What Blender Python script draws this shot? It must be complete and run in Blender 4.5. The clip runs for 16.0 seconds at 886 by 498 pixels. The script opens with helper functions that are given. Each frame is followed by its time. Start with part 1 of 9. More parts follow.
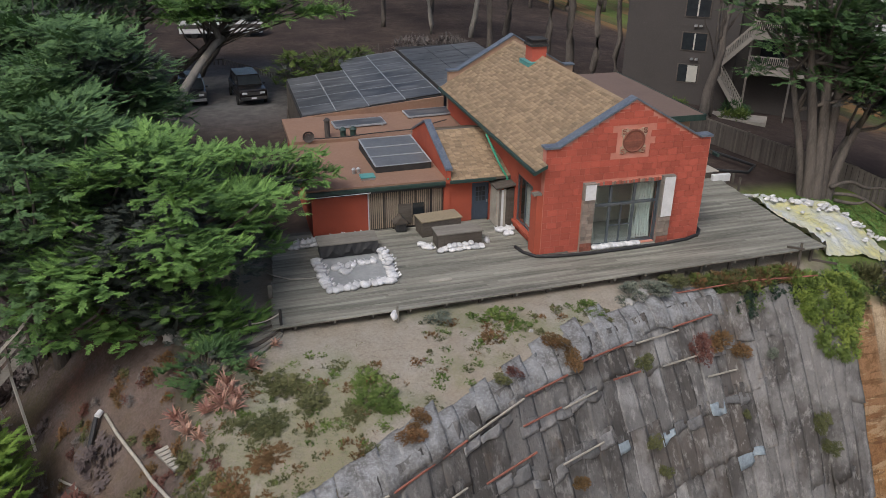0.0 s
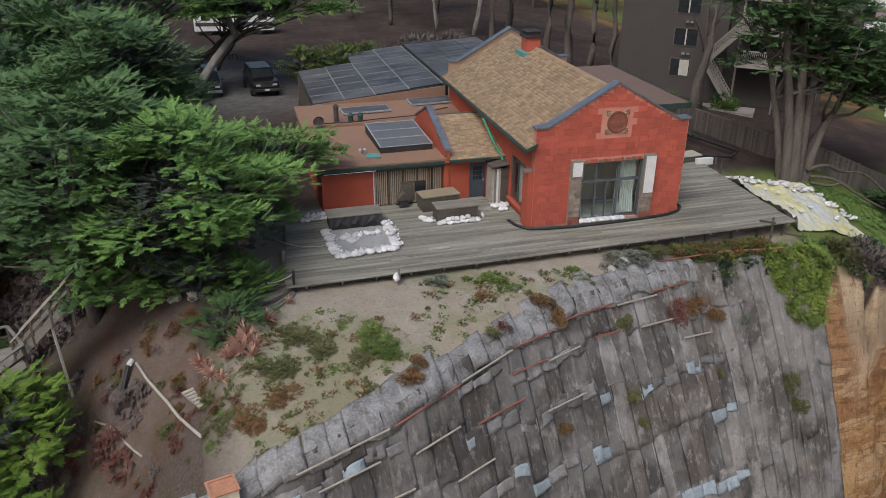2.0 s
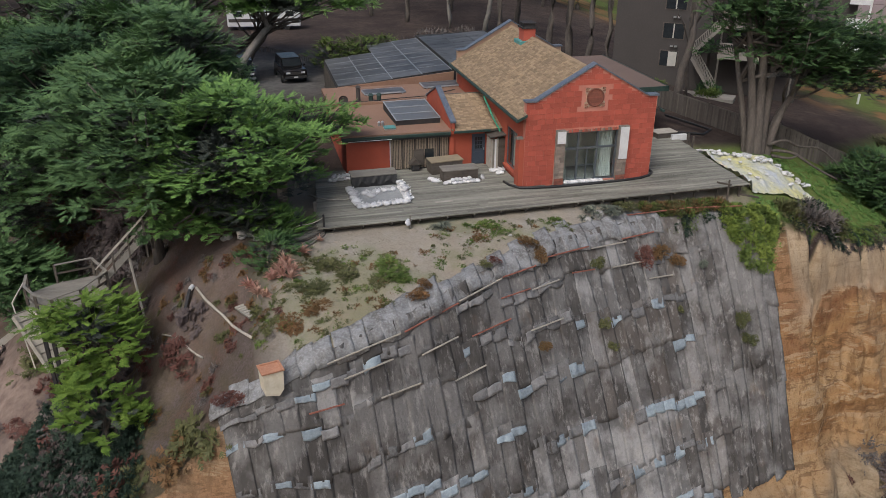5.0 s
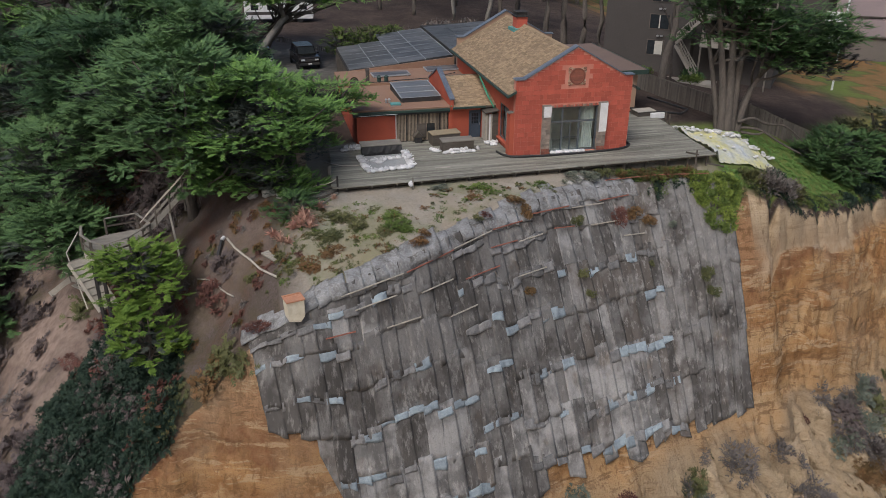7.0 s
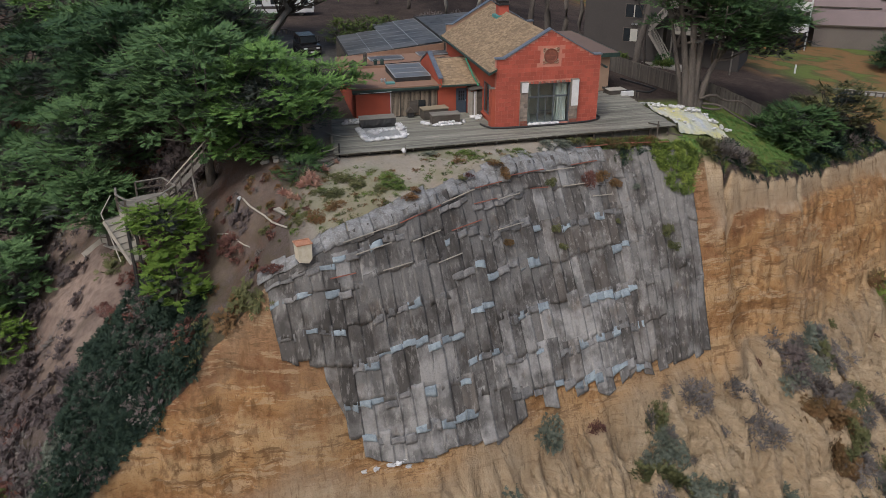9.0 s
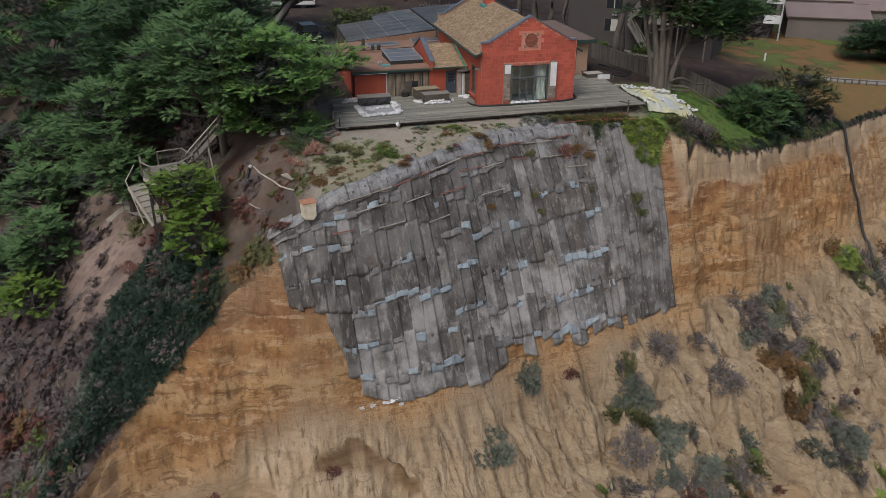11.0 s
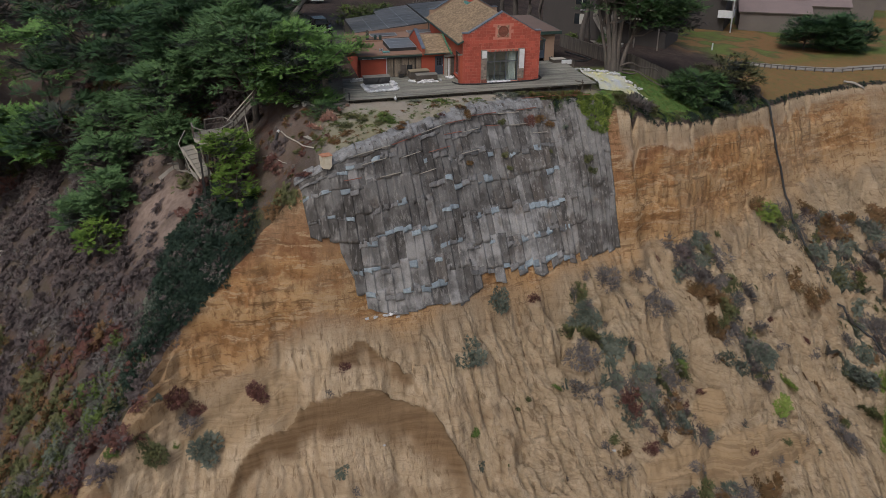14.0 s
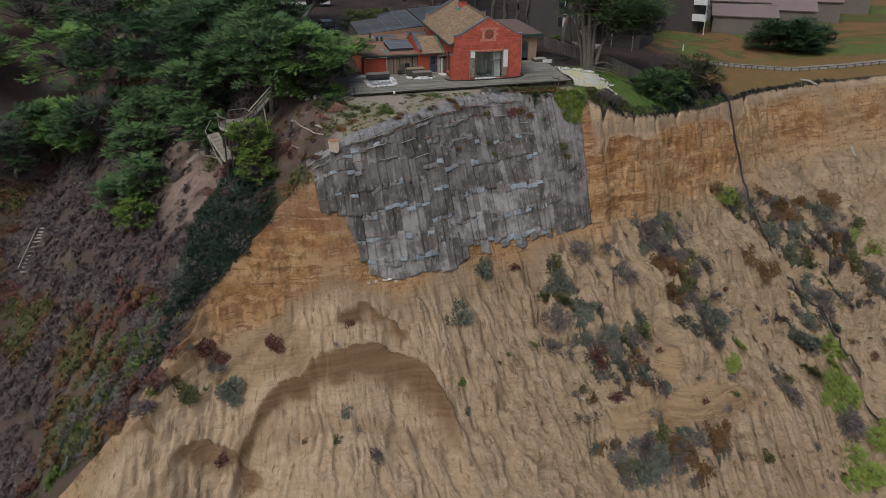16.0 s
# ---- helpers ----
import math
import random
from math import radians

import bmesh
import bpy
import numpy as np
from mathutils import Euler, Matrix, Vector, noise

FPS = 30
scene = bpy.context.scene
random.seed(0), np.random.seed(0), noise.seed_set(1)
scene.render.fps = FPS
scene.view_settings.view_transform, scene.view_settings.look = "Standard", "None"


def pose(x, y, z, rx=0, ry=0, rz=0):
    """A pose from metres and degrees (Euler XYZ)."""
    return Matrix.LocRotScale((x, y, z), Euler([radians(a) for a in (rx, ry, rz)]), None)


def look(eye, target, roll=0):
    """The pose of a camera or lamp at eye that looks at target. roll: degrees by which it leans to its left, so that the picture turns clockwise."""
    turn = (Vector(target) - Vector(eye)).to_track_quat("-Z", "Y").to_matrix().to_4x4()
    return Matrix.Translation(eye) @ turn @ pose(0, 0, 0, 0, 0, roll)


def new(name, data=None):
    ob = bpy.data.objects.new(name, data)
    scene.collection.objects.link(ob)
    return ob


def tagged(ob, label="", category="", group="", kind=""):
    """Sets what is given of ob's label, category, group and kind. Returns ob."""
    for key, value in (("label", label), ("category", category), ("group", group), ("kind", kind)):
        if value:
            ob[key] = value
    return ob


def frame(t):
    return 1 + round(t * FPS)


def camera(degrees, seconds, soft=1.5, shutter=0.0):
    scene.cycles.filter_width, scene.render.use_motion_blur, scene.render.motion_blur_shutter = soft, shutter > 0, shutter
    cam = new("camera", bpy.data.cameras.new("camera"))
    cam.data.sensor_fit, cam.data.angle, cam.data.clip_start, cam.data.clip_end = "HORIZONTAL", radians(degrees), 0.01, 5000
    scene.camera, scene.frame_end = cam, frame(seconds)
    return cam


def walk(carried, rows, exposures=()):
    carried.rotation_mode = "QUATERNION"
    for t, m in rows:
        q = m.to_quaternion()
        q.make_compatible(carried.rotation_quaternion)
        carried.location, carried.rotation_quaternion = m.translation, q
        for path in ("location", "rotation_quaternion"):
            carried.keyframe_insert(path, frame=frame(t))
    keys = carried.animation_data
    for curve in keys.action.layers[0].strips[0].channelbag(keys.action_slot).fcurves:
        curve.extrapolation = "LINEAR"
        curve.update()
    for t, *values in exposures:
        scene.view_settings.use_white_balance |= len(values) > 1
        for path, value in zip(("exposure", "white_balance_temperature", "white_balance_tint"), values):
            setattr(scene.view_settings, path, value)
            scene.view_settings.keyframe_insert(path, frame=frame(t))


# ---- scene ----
cam = camera(58.5, 16.0, soft=0.75)
PATH = [
    (0, (-13.989, -31.936, 16.615), (-13.493, -30.198, 15.758), 0.6),
    (0.5, (-14.103, -32.739, 16.576), (-13.609, -30.999, 15.721), 0.6),
    (1, (-14.234, -33.624, 16.554), (-13.746, -31.883, 15.701), 0.5),
    (1.5, (-14.366, -34.598, 16.571), (-13.884, -32.854, 15.719), 0.5),
    (2, (-14.533, -35.654, 16.624), (-14.056, -33.908, 15.774), 0.5),
    (2.5, (-14.709, -36.799, 16.696), (-14.239, -35.05, 15.847), 0.4),
    (3, (-14.896, -38.037, 16.77), (-14.433, -36.286, 15.923), 0.4),
    (3.5, (-15.116, -39.338, 16.901), (-14.661, -37.584, 16.054), 0.4),
    (6, (-16.436, -47.023, 17.544), (-16.014, -45.261, 16.696), 0.4),
    (6.5, (-16.676, -48.739, 17.629), (-16.261, -46.977, 16.78), 0.4),
    (7, (-16.944, -50.526, 17.657), (-16.528, -48.764, 16.807), 0.3),
    (7.5, (-17.226, -52.403, 17.704), (-16.809, -50.641, 16.854), 0.2),
    (8, (-17.478, -54.284, 17.784), (-17.061, -52.523, 16.933), 0.1),
    (8.5, (-17.72, -56.153, 17.851), (-17.303, -54.392, 17.0), 0.0),
    (9, (-17.959, -57.993, 17.893), (-17.542, -56.232, 17.042), -0.1),
    (11.5, (-19.256, -67.208, 18.481), (-18.836, -65.452, 17.622), -0.0),
    (12, (-19.677, -69.739, 18.954), (-19.257, -67.984, 18.091), -0.0),
    (12.5, (-20.131, -72.523, 19.389), (-19.713, -70.77, 18.523), -0.0),
    (13, (-20.607, -75.491, 19.86), (-20.19, -73.739, 18.991), -0.0),
    (13.5, (-21.066, -78.545, 20.378), (-20.65, -76.793, 19.508), 0.0),
    (14, (-21.499, -81.577, 20.991), (-21.084, -79.824, 20.122), 0.0),
    (14.5, (-21.891, -84.585, 21.591), (-21.478, -82.832, 20.721), 0.0),
    (15, (-22.286, -87.556, 22.206), (-21.874, -85.803, 21.337), 0.1),
    (15.5, (-22.667, -90.5, 22.899), (-22.257, -88.746, 22.029), 0.1),
    (16, (-23.043, -93.396, 23.616), (-22.635, -91.643, 22.745), 0.1),
]
walk(cam, [(t, look(eye, target, roll)) for t, eye, target, roll in PATH], [(0.0, 0.12), (7.0, 0.08), (12.0, -0.13), (16.0, -0.32)])

# ---- world and light: overcast coastal day ----
world = bpy.data.worlds.new("overcast_sky")
scene.world = world
world.use_nodes = True
wn, wl = world.node_tree.nodes, world.node_tree.links
sky = wn.new("ShaderNodeTexSky")
sky.sky_type = "NISHITA"
sky.sun_disc = False
sky.sun_elevation, sky.sun_rotation = radians(54), radians(221)
sky.air_density, sky.dust_density, sky.ozone_density = 1.0, 6.0, 1.0
grey = wn.new("ShaderNodeHueSaturation")
grey.inputs["Saturation"].default_value = 1.15
wl.new(sky.outputs[0], grey.inputs["Color"])
wl.new(grey.outputs[0], wn["Background"].inputs["Color"])
wn["Background"].inputs["Strength"].default_value = 0.112
sun = new("sun", bpy.data.lights.new("sun", "SUN"))
sun.data.energy, sun.data.angle, sun.data.color = 1.25, radians(26), (0.90, 0.98, 1.06)
sun.matrix_world = look((0, 0, 60), (28, 32, 0))


# ---- materials ----
def tex_chain(nt, scale, detail=4.0, rough=0.55, stretch=(1, 1, 1), local=False):
    n, l = nt.nodes, nt.links
    tex = n.new("ShaderNodeTexNoise")
    tex.inputs["Scale"].default_value, tex.inputs["Detail"].default_value, tex.inputs["Roughness"].default_value = scale, detail, rough
    m = n.new("ShaderNodeMapping")
    m.inputs["Scale"].default_value = stretch
    src = n.new("ShaderNodeTexCoord").outputs["Object"] if local else n.new("ShaderNodeNewGeometry").outputs["Position"]
    l.new(src, m.inputs["Vector"])
    l.new(m.outputs[0], tex.inputs["Vector"])
    return tex.outputs["Fac"]


def ramp(nt, fac, lo, hi, top=1.0):
    r = nt.nodes.new("ShaderNodeMapRange")
    r.inputs["From Min"].default_value, r.inputs["From Max"].default_value = lo, hi
    r.inputs["To Max"].default_value = top
    r.clamp = True
    nt.links.new(fac, r.inputs["Value"])
    return r.outputs[0]


def mix(nt, fac, a, b, mode="MIX"):
    m = nt.nodes.new("ShaderNodeMix")
    m.data_type, m.blend_type = "RGBA", mode
    for key, val in ((0, fac), (6, a), (7, b)):
        if isinstance(val, (int, float)):
            m.inputs[key].default_value = val
        elif isinstance(val, tuple):
            m.inputs[key].default_value = (*val, 1)
        else:
            nt.links.new(val, m.inputs[key])
    return m.outputs[2]


def fresh(name, rough, metal=0.0, spec=0.5):
    m = bpy.data.materials.new(name)
    m.use_nodes = True
    b = m.node_tree.nodes["Principled BSDF"]
    b.inputs["Roughness"].default_value, b.inputs["Metallic"].default_value = rough, metal
    b.inputs["Specular IOR Level"].default_value = spec
    return m, m.node_tree, b


def bumped(nt, b, fac, strength, dist):
    bp = nt.nodes.new("ShaderNodeBump")
    bp.inputs["Strength"].default_value, bp.inputs["Distance"].default_value = strength, dist
    nt.links.new(fac, bp.inputs["Height"])
    nt.links.new(bp.outputs[0], b.inputs["Normal"])


def mat(name, c1, c2, c3=None, scale=0.8, fine=14.0, rough=0.8, metal=0.0, spec=0.4, bump=0.3, dist=0.02,
        stretch=(1, 1, 1), rnd=0.0, island=False, amount=0.45, local=False):
    """c1 and c2 mixed by broad stains, c3 by fine grain; rnd: lighter or darker piece by piece."""
    m, nt, b = fresh(name, rough, metal, spec)
    broad = ramp(nt, tex_chain(nt, scale, 5, 0.6, stretch, local), 0.36, 0.64)
    grain = tex_chain(nt, fine, 3, 0.6, stretch, local)
    col = mix(nt, broad, c1, c2)
    col = mix(nt, ramp(nt, grain, 0.45, 0.72, amount), col, c3 or tuple(v * 0.6 for v in c1))
    if rnd:
        info = nt.nodes.new("ShaderNodeNewGeometry").outputs["Random Per Island"] if island else nt.nodes.new("ShaderNodeObjectInfo").outputs["Random"]
        h = nt.nodes.new("ShaderNodeHueSaturation")
        nt.links.new(col, h.inputs["Color"])
        r = nt.nodes.new("ShaderNodeMapRange")
        r.inputs["To Min"].default_value, r.inputs["To Max"].default_value = 1 - rnd, 1 + rnd
        nt.links.new(info, r.inputs["Value"])
        nt.links.new(r.outputs[0], h.inputs["Value"])
        col = h.outputs[0]
    nt.links.new(col, b.inputs["Base Color"])
    if bump:
        bumped(nt, b, grain, bump, dist)
    return m


M_BLOCK = mat("painted_block", (0.44, 0.097, 0.064), (0.37, 0.08, 0.054), (0.47, 0.13, 0.09), 0.7, 22, 0.75, rnd=0.17, bump=0.35, dist=0.01)
M_BLOCKJ = mat("painted_joint", (0.58, 0.26, 0.20), (0.48, 0.17, 0.12), (0.55, 0.24, 0.18), 0.9, 22, 0.85)
M_ORANGE = mat("orange_stucco", (0.42, 0.09, 0.05), (0.34, 0.075, 0.045), (0.38, 0.11, 0.07), 0.7, 25, 0.8)
M_SHINGLE = mat("brown_shingle", (0.30, 0.215, 0.135), (0.25, 0.18, 0.115), (0.38, 0.30, 0.205), 0.5, 9, 0.9, rnd=0.25, island=True)
M_COPING = mat("blue_grey_metal", (0.12, 0.145, 0.19), (0.17, 0.20, 0.24), (0.32, 0.34, 0.36), 1.5, 8, 0.45, 0.4)
M_ROOFTAR = mat("brown_flat_roof", (0.26, 0.155, 0.105), (0.22, 0.13, 0.09), (0.29, 0.19, 0.14), 0.35, 6, 0.85, bump=0.15)
M_ROOFGREY = mat("grey_brown_roof", (0.165, 0.115, 0.095), (0.14, 0.10, 0.085), (0.19, 0.14, 0.12), 0.3, 5, 0.8, bump=0.15)
M_GUTTER = mat("green_gutter", (0.02, 0.045, 0.04), (0.03, 0.06, 0.05), (0.05, 0.08, 0.07), 2, 9, 0.5)
M_GREENPIPE = mat("bright_green_pipe", (0.04, 0.30, 0.17), (0.05, 0.24, 0.15), (0.08, 0.36, 0.22), 2, 9, 0.5)
M_DARKWOOD = mat("dark_weathered_wood", (0.075, 0.062, 0.05), (0.12, 0.105, 0.09), (0.045, 0.038, 0.03), 1.2, 10, 0.85, stretch=(0.3, 2, 2))
M_GREYWOOD = mat("grey_weathered_wood", (0.22, 0.205, 0.18), (0.15, 0.14, 0.12), (0.30, 0.28, 0.25), 1.0, 12, 0.9, stretch=(0.4, 2.2, 2.2))
M_SLAT = mat("slat_wood", (0.33, 0.27, 0.20), (0.27, 0.22, 0.17), (0.38, 0.32, 0.25), 2, 15, 0.85, rnd=0.15)
M_PLANK = mat("deck_plank", (0.275, 0.27, 0.228), (0.115, 0.11, 0.092), (0.36, 0.355, 0.31), 0.4, 8, 0.75, rnd=0.24, stretch=(0.35, 4.5, 1), bump=0.6)
M_WHITE = mat("white_paint", (0.72, 0.73, 0.74), (0.62, 0.63, 0.64), (0.55, 0.55, 0.55), 1.5, 10, 0.6)
M_BAG = mat("white_sandbag", (0.66, 0.66, 0.67), (0.50, 0.50, 0.51), (0.36, 0.35, 0.34), 3, 16, 0.75, rnd=0.2, bump=0.5, dist=0.02)
M_BLUEDOOR = mat("slate_blue_door", (0.055, 0.075, 0.105), (0.045, 0.06, 0.085), (0.08, 0.1, 0.13), 2, 12, 0.5)
M_FRAME = mat("bronze_grey_frame", (0.13, 0.15, 0.17), (0.11, 0.125, 0.14), (0.16, 0.18, 0.2), 2, 12, 0.4, 0.5)
M_CARVED = mat("carved_stone", (0.44, 0.34, 0.25), (0.36, 0.23, 0.16), (0.52, 0.44, 0.35), 4, 14, 0.85)
M_STONE = mat("mixed_pilaster_brick", (0.28, 0.22, 0.18), (0.18, 0.15, 0.13), (0.36, 0.32, 0.27), 3, 12, 0.85, rnd=0.35)
M_DARK = mat("dark_interior", (0.03, 0.03, 0.032), (0.045, 0.042, 0.04), (0.02, 0.02, 0.02), 1, 6, 0.9, bump=0)
M_CURTAIN = mat("pale_curtain", (0.52, 0.50, 0.44), (0.45, 0.44, 0.40), (0.38, 0.37, 0.34), 2, 12, 0.9)
M_HOSE = mat("black_hose", (0.02, 0.02, 0.022), (0.03, 0.03, 0.03), (0.05, 0.05, 0.05), 3, 12, 0.5)
M_BLACK = mat("black_tarp", (0.03, 0.03, 0.032), (0.045, 0.045, 0.045), (0.02, 0.02, 0.02), 2, 8, 0.6)
M_GREYTARP = mat("grey_tarp", (0.34, 0.35, 0.35), (0.27, 0.28, 0.28), (0.4, 0.4, 0.4), 1.2, 7, 0.7, bump=0.5, dist=0.04)
M_BEIGE = mat("beige_wall", (0.40, 0.27, 0.19), (0.35, 0.24, 0.17), (0.44, 0.31, 0.23), 0.8, 12, 0.85)
M_RUST = mat("red_rust_timber", (0.30, 0.115, 0.085), (0.24, 0.09, 0.065), (0.36, 0.18, 0.14), 2, 12, 0.8)
M_TERRA = mat("faded_terracotta_board", (0.46, 0.22, 0.13), (0.38, 0.18, 0.11), (0.52, 0.32, 0.22), 2, 12, 0.85)
M_PALEWOOD = mat("pale_timber", (0.40, 0.37, 0.32), (0.32, 0.30, 0.26), (0.48, 0.45, 0.4), 2, 12, 0.85)
M_BRICKRED = mat("red_brick", (0.26, 0.09, 0.06), (0.20, 0.07, 0.05), (0.32, 0.15, 0.11), 4, 20, 0.85, rnd=0.25)
M_PANEL = mat("solar_cell", (0.03, 0.031, 0.034), (0.085, 0.086, 0.088), (0.19, 0.19, 0.19), 0.5, 1.6, 0.36, rnd=0.15, spec=0.4, bump=0.03, stretch=(0.35, 1.2, 1), amount=0.7)
M_SEAM = mat("pale_panel_seam", (0.34, 0.36, 0.38), (0.28, 0.3, 0.32), (0.4, 0.42, 0.44), 2, 10, 0.5)
M_ALU = mat("aluminium", (0.50, 0.51, 0.52), (0.42, 0.43, 0.44), (0.35, 0.35, 0.35), 2, 12, 0.4, 0.7)
M_BARK = mat("grey_brown_bark", (0.115, 0.098, 0.085), (0.075, 0.064, 0.056), (0.17, 0.15, 0.13), 1.0, 5, 0.95, stretch=(2.5, 2.5, 0.5), bump=0.9, dist=0.06)
M_PALEBARK = mat("pale_bark", (0.26, 0.24, 0.215), (0.19, 0.175, 0.155), (0.33, 0.31, 0.28), 1.2, 6, 0.9, stretch=(2, 2, 0.6), bump=0.7, dist=0.04)
M_APT = mat("grey_brown_siding", (0.072, 0.064, 0.06), (0.062, 0.056, 0.053), (0.082, 0.073, 0.069), 0.3, 8, 0.9, bump=0.15)
M_APTTRIM = mat("faded_balcony_wood", (0.27, 0.25, 0.22), (0.22, 0.2, 0.175), (0.32, 0.3, 0.27), 1, 8, 0.85)
M_FENCE = mat("old_fence_board", (0.13, 0.115, 0.10), (0.10, 0.088, 0.078), (0.17, 0.15, 0.135), 0.8, 9, 0.9, rnd=0.25, stretch=(2, 2, 0.5))
M_CONCRETE = mat("pale_concrete", (0.38, 0.37, 0.35), (0.32, 0.31, 0.29), (0.27, 0.26, 0.25), 0.6, 8, 0.85)
M_PATH = mat("trodden_gravel", (0.25, 0.235, 0.21), (0.20, 0.18, 0.155), (0.30, 0.285, 0.26), 0.5, 6, 0.9)
M_CONDO = mat("taupe_siding", (0.17, 0.15, 0.135), (0.15, 0.13, 0.12), (0.19, 0.17, 0.155), 0.4, 6, 0.9)
M_CONDOROOF = mat("mauve_shingle_roof", (0.215, 0.165, 0.16), (0.185, 0.145, 0.14), (0.25, 0.20, 0.195), 0.3, 5, 0.9)
M_CARBLACK = mat("black_car_paint", (0.008, 0.007, 0.007), (0.012, 0.01, 0.01), (0.01, 0.009, 0.009), 1, 5, 0.22, 0.0, 0.6, bump=0)
M_CARGREY = mat("dark_grey_car_paint", (0.03, 0.032, 0.036), (0.036, 0.038, 0.042), (0.03, 0.03, 0.034), 1, 5, 0.25, 0.2, 0.6, bump=0)
M_TYRE = mat("tyre_rubber", (0.012, 0.012, 0.012), (0.018, 0.018, 0.018), (0.02, 0.02, 0.02), 3, 12, 0.85)
M_CARGLASS = mat("car_glass", (0.02, 0.025, 0.03), (0.03, 0.036, 0.04), (0.02, 0.022, 0.026), 2, 6, 0.08, 0, 0.8, bump=0)
M_LAMP = mat("headlight_lens", (0.6, 0.62, 0.64), (0.5, 0.52, 0.54), (0.4, 0.4, 0.42), 4, 16, 0.15, 0, 0.7, bump=0)
M_TEAL = mat("teal_flashing", (0.08, 0.26, 0.25), (0.10, 0.30, 0.28), (0.06, 0.18, 0.17), 3, 12, 0.6)


def fabric_mat(name, lo, hi, washed, rusty):
    """Old felt: each sheet its own grey or brown, with chalky runs, wet stains and rust."""
    m, nt, b = fresh(name, 0.95, 0, 0.15)
    rnd = nt.nodes.new("ShaderNodeObjectInfo").outputs["Random"]
    base = mix(nt, rnd, lo, hi)
    soak = ramp(nt, tex_chain(nt, 0.8, 5, 0.6, (1.5, 1.5, 0.45)), 0.42, 0.62, 0.5)
    base = mix(nt, soak, base, tuple(v * 0.62 for v in lo))
    wash = ramp(nt, tex_chain(nt, 0.36, 5, 0.6, (1, 1, 0.8)), 0.46, 0.58, washed)
    base = mix(nt, wash, base, (0.33, 0.325, 0.32))
    run = ramp(nt, tex_chain(nt, 1.0, 7, 0.7, (3.0, 3.0, 0.28)), 0.53, 0.64, 0.3 + 0.45 * washed)
    base = mix(nt, run, base, (0.36, 0.35, 0.335))
    rust = ramp(nt, tex_chain(nt, 0.45, 6, 0.7, (1.4, 1.4, 0.5)), 0.60, 0.70, rusty)
    base = mix(nt, rust, base, (0.185, 0.125, 0.08))
    fine = tex_chain(nt, 8, 5, 0.75)
    base = mix(nt, ramp(nt, fine, 0.5, 0.72, 0.4), base, tuple(v * 0.6 for v in hi))
    nt.links.new(base, b.inputs["Base Color"])
    bumped(nt, b, tex_chain(nt, 1.0, 7, 0.75, (4.5, 4.5, 1.3)), 0.9, 0.09)
    return m


M_FELTDARK = fabric_mat("dark_felt", (0.078, 0.073, 0.069), (0.112, 0.105, 0.10), 0.35, 0.2)
M_FELTBROWN = fabric_mat("brown_felt", (0.108, 0.096, 0.087), (0.158, 0.143, 0.131), 0.6, 0.4)
M_FELTPALE = fabric_mat("chalky_felt", (0.135, 0.129, 0.125), (0.18, 0.176, 0.173), 0.95, 0.3)
M_FELTLONG = fabric_mat("long_strip_felt", (0.086, 0.08, 0.075), (0.125, 0.116, 0.11), 0.45, 0.4)
M_FOLD = mat("grey_fabric_fold", (0.19, 0.187, 0.187), (0.12, 0.118, 0.118), (0.27, 0.275, 0.28), 1.5, 8, 0.9, rnd=0.3, bump=0.8, dist=0.06)
M_FILM = mat("pale_film", (0.25, 0.255, 0.26), (0.12, 0.115, 0.11), (0.42, 0.43, 0.44), 1.6, 9, 0.7, rnd=0.15, bump=0.7, dist=0.05)
M_FOLDBLUE = mat("blue_grey_fold", (0.27, 0.33, 0.37), (0.19, 0.23, 0.265), (0.38, 0.43, 0.46), 1.5, 8, 0.85, rnd=0.22, bump=0.8, dist=0.06)
M_YELLOWTARP = mat("faded_yellow_tarp", (0.50, 0.53, 0.56), (0.56, 0.53, 0.25), (0.30, 0.33, 0.36), 0.5, 5, 0.55, bump=0.8, dist=0.08)


def glass_mat(name, tint, rough=0.03):
    m, nt, b = fresh(name, rough, 0, 0.8)
    b.inputs["Base Color"].default_value = (*tint, 1)
    b.inputs["Transmission Weight"].default_value = 1.0
    b.inputs["IOR"].default_value = 1.45
    return m


M_GLASS = glass_mat("window_glass", (0.86, 0.97, 0.98))
M_SKYGLASS = mat("skylight_glass", (0.085, 0.09, 0.095), (0.12, 0.125, 0.13), (0.17, 0.175, 0.18), 0.8, 5, 0.3, 0, 0.5, bump=0)


def leaf_mat(name, dark, light, rough=0.7):
    """Foliage that differs clump by clump, and a little through and through."""
    m, nt, b = fresh(name, rough, 0, 0.25)
    isl = nt.nodes.new("ShaderNodeNewGeometry").outputs["Random Per Island"]
    broad = ramp(nt, tex_chain(nt, 0.7, 5, 0.6), 0.34, 0.64)
    own = mix(nt, isl, dark, light)
    drift = mix(nt, broad, dark, light)
    nt.links.new(mix(nt, 0.42, drift, own), b.inputs["Base Color"])
    b.inputs["Subsurface Weight"].default_value = 0.0
    return m


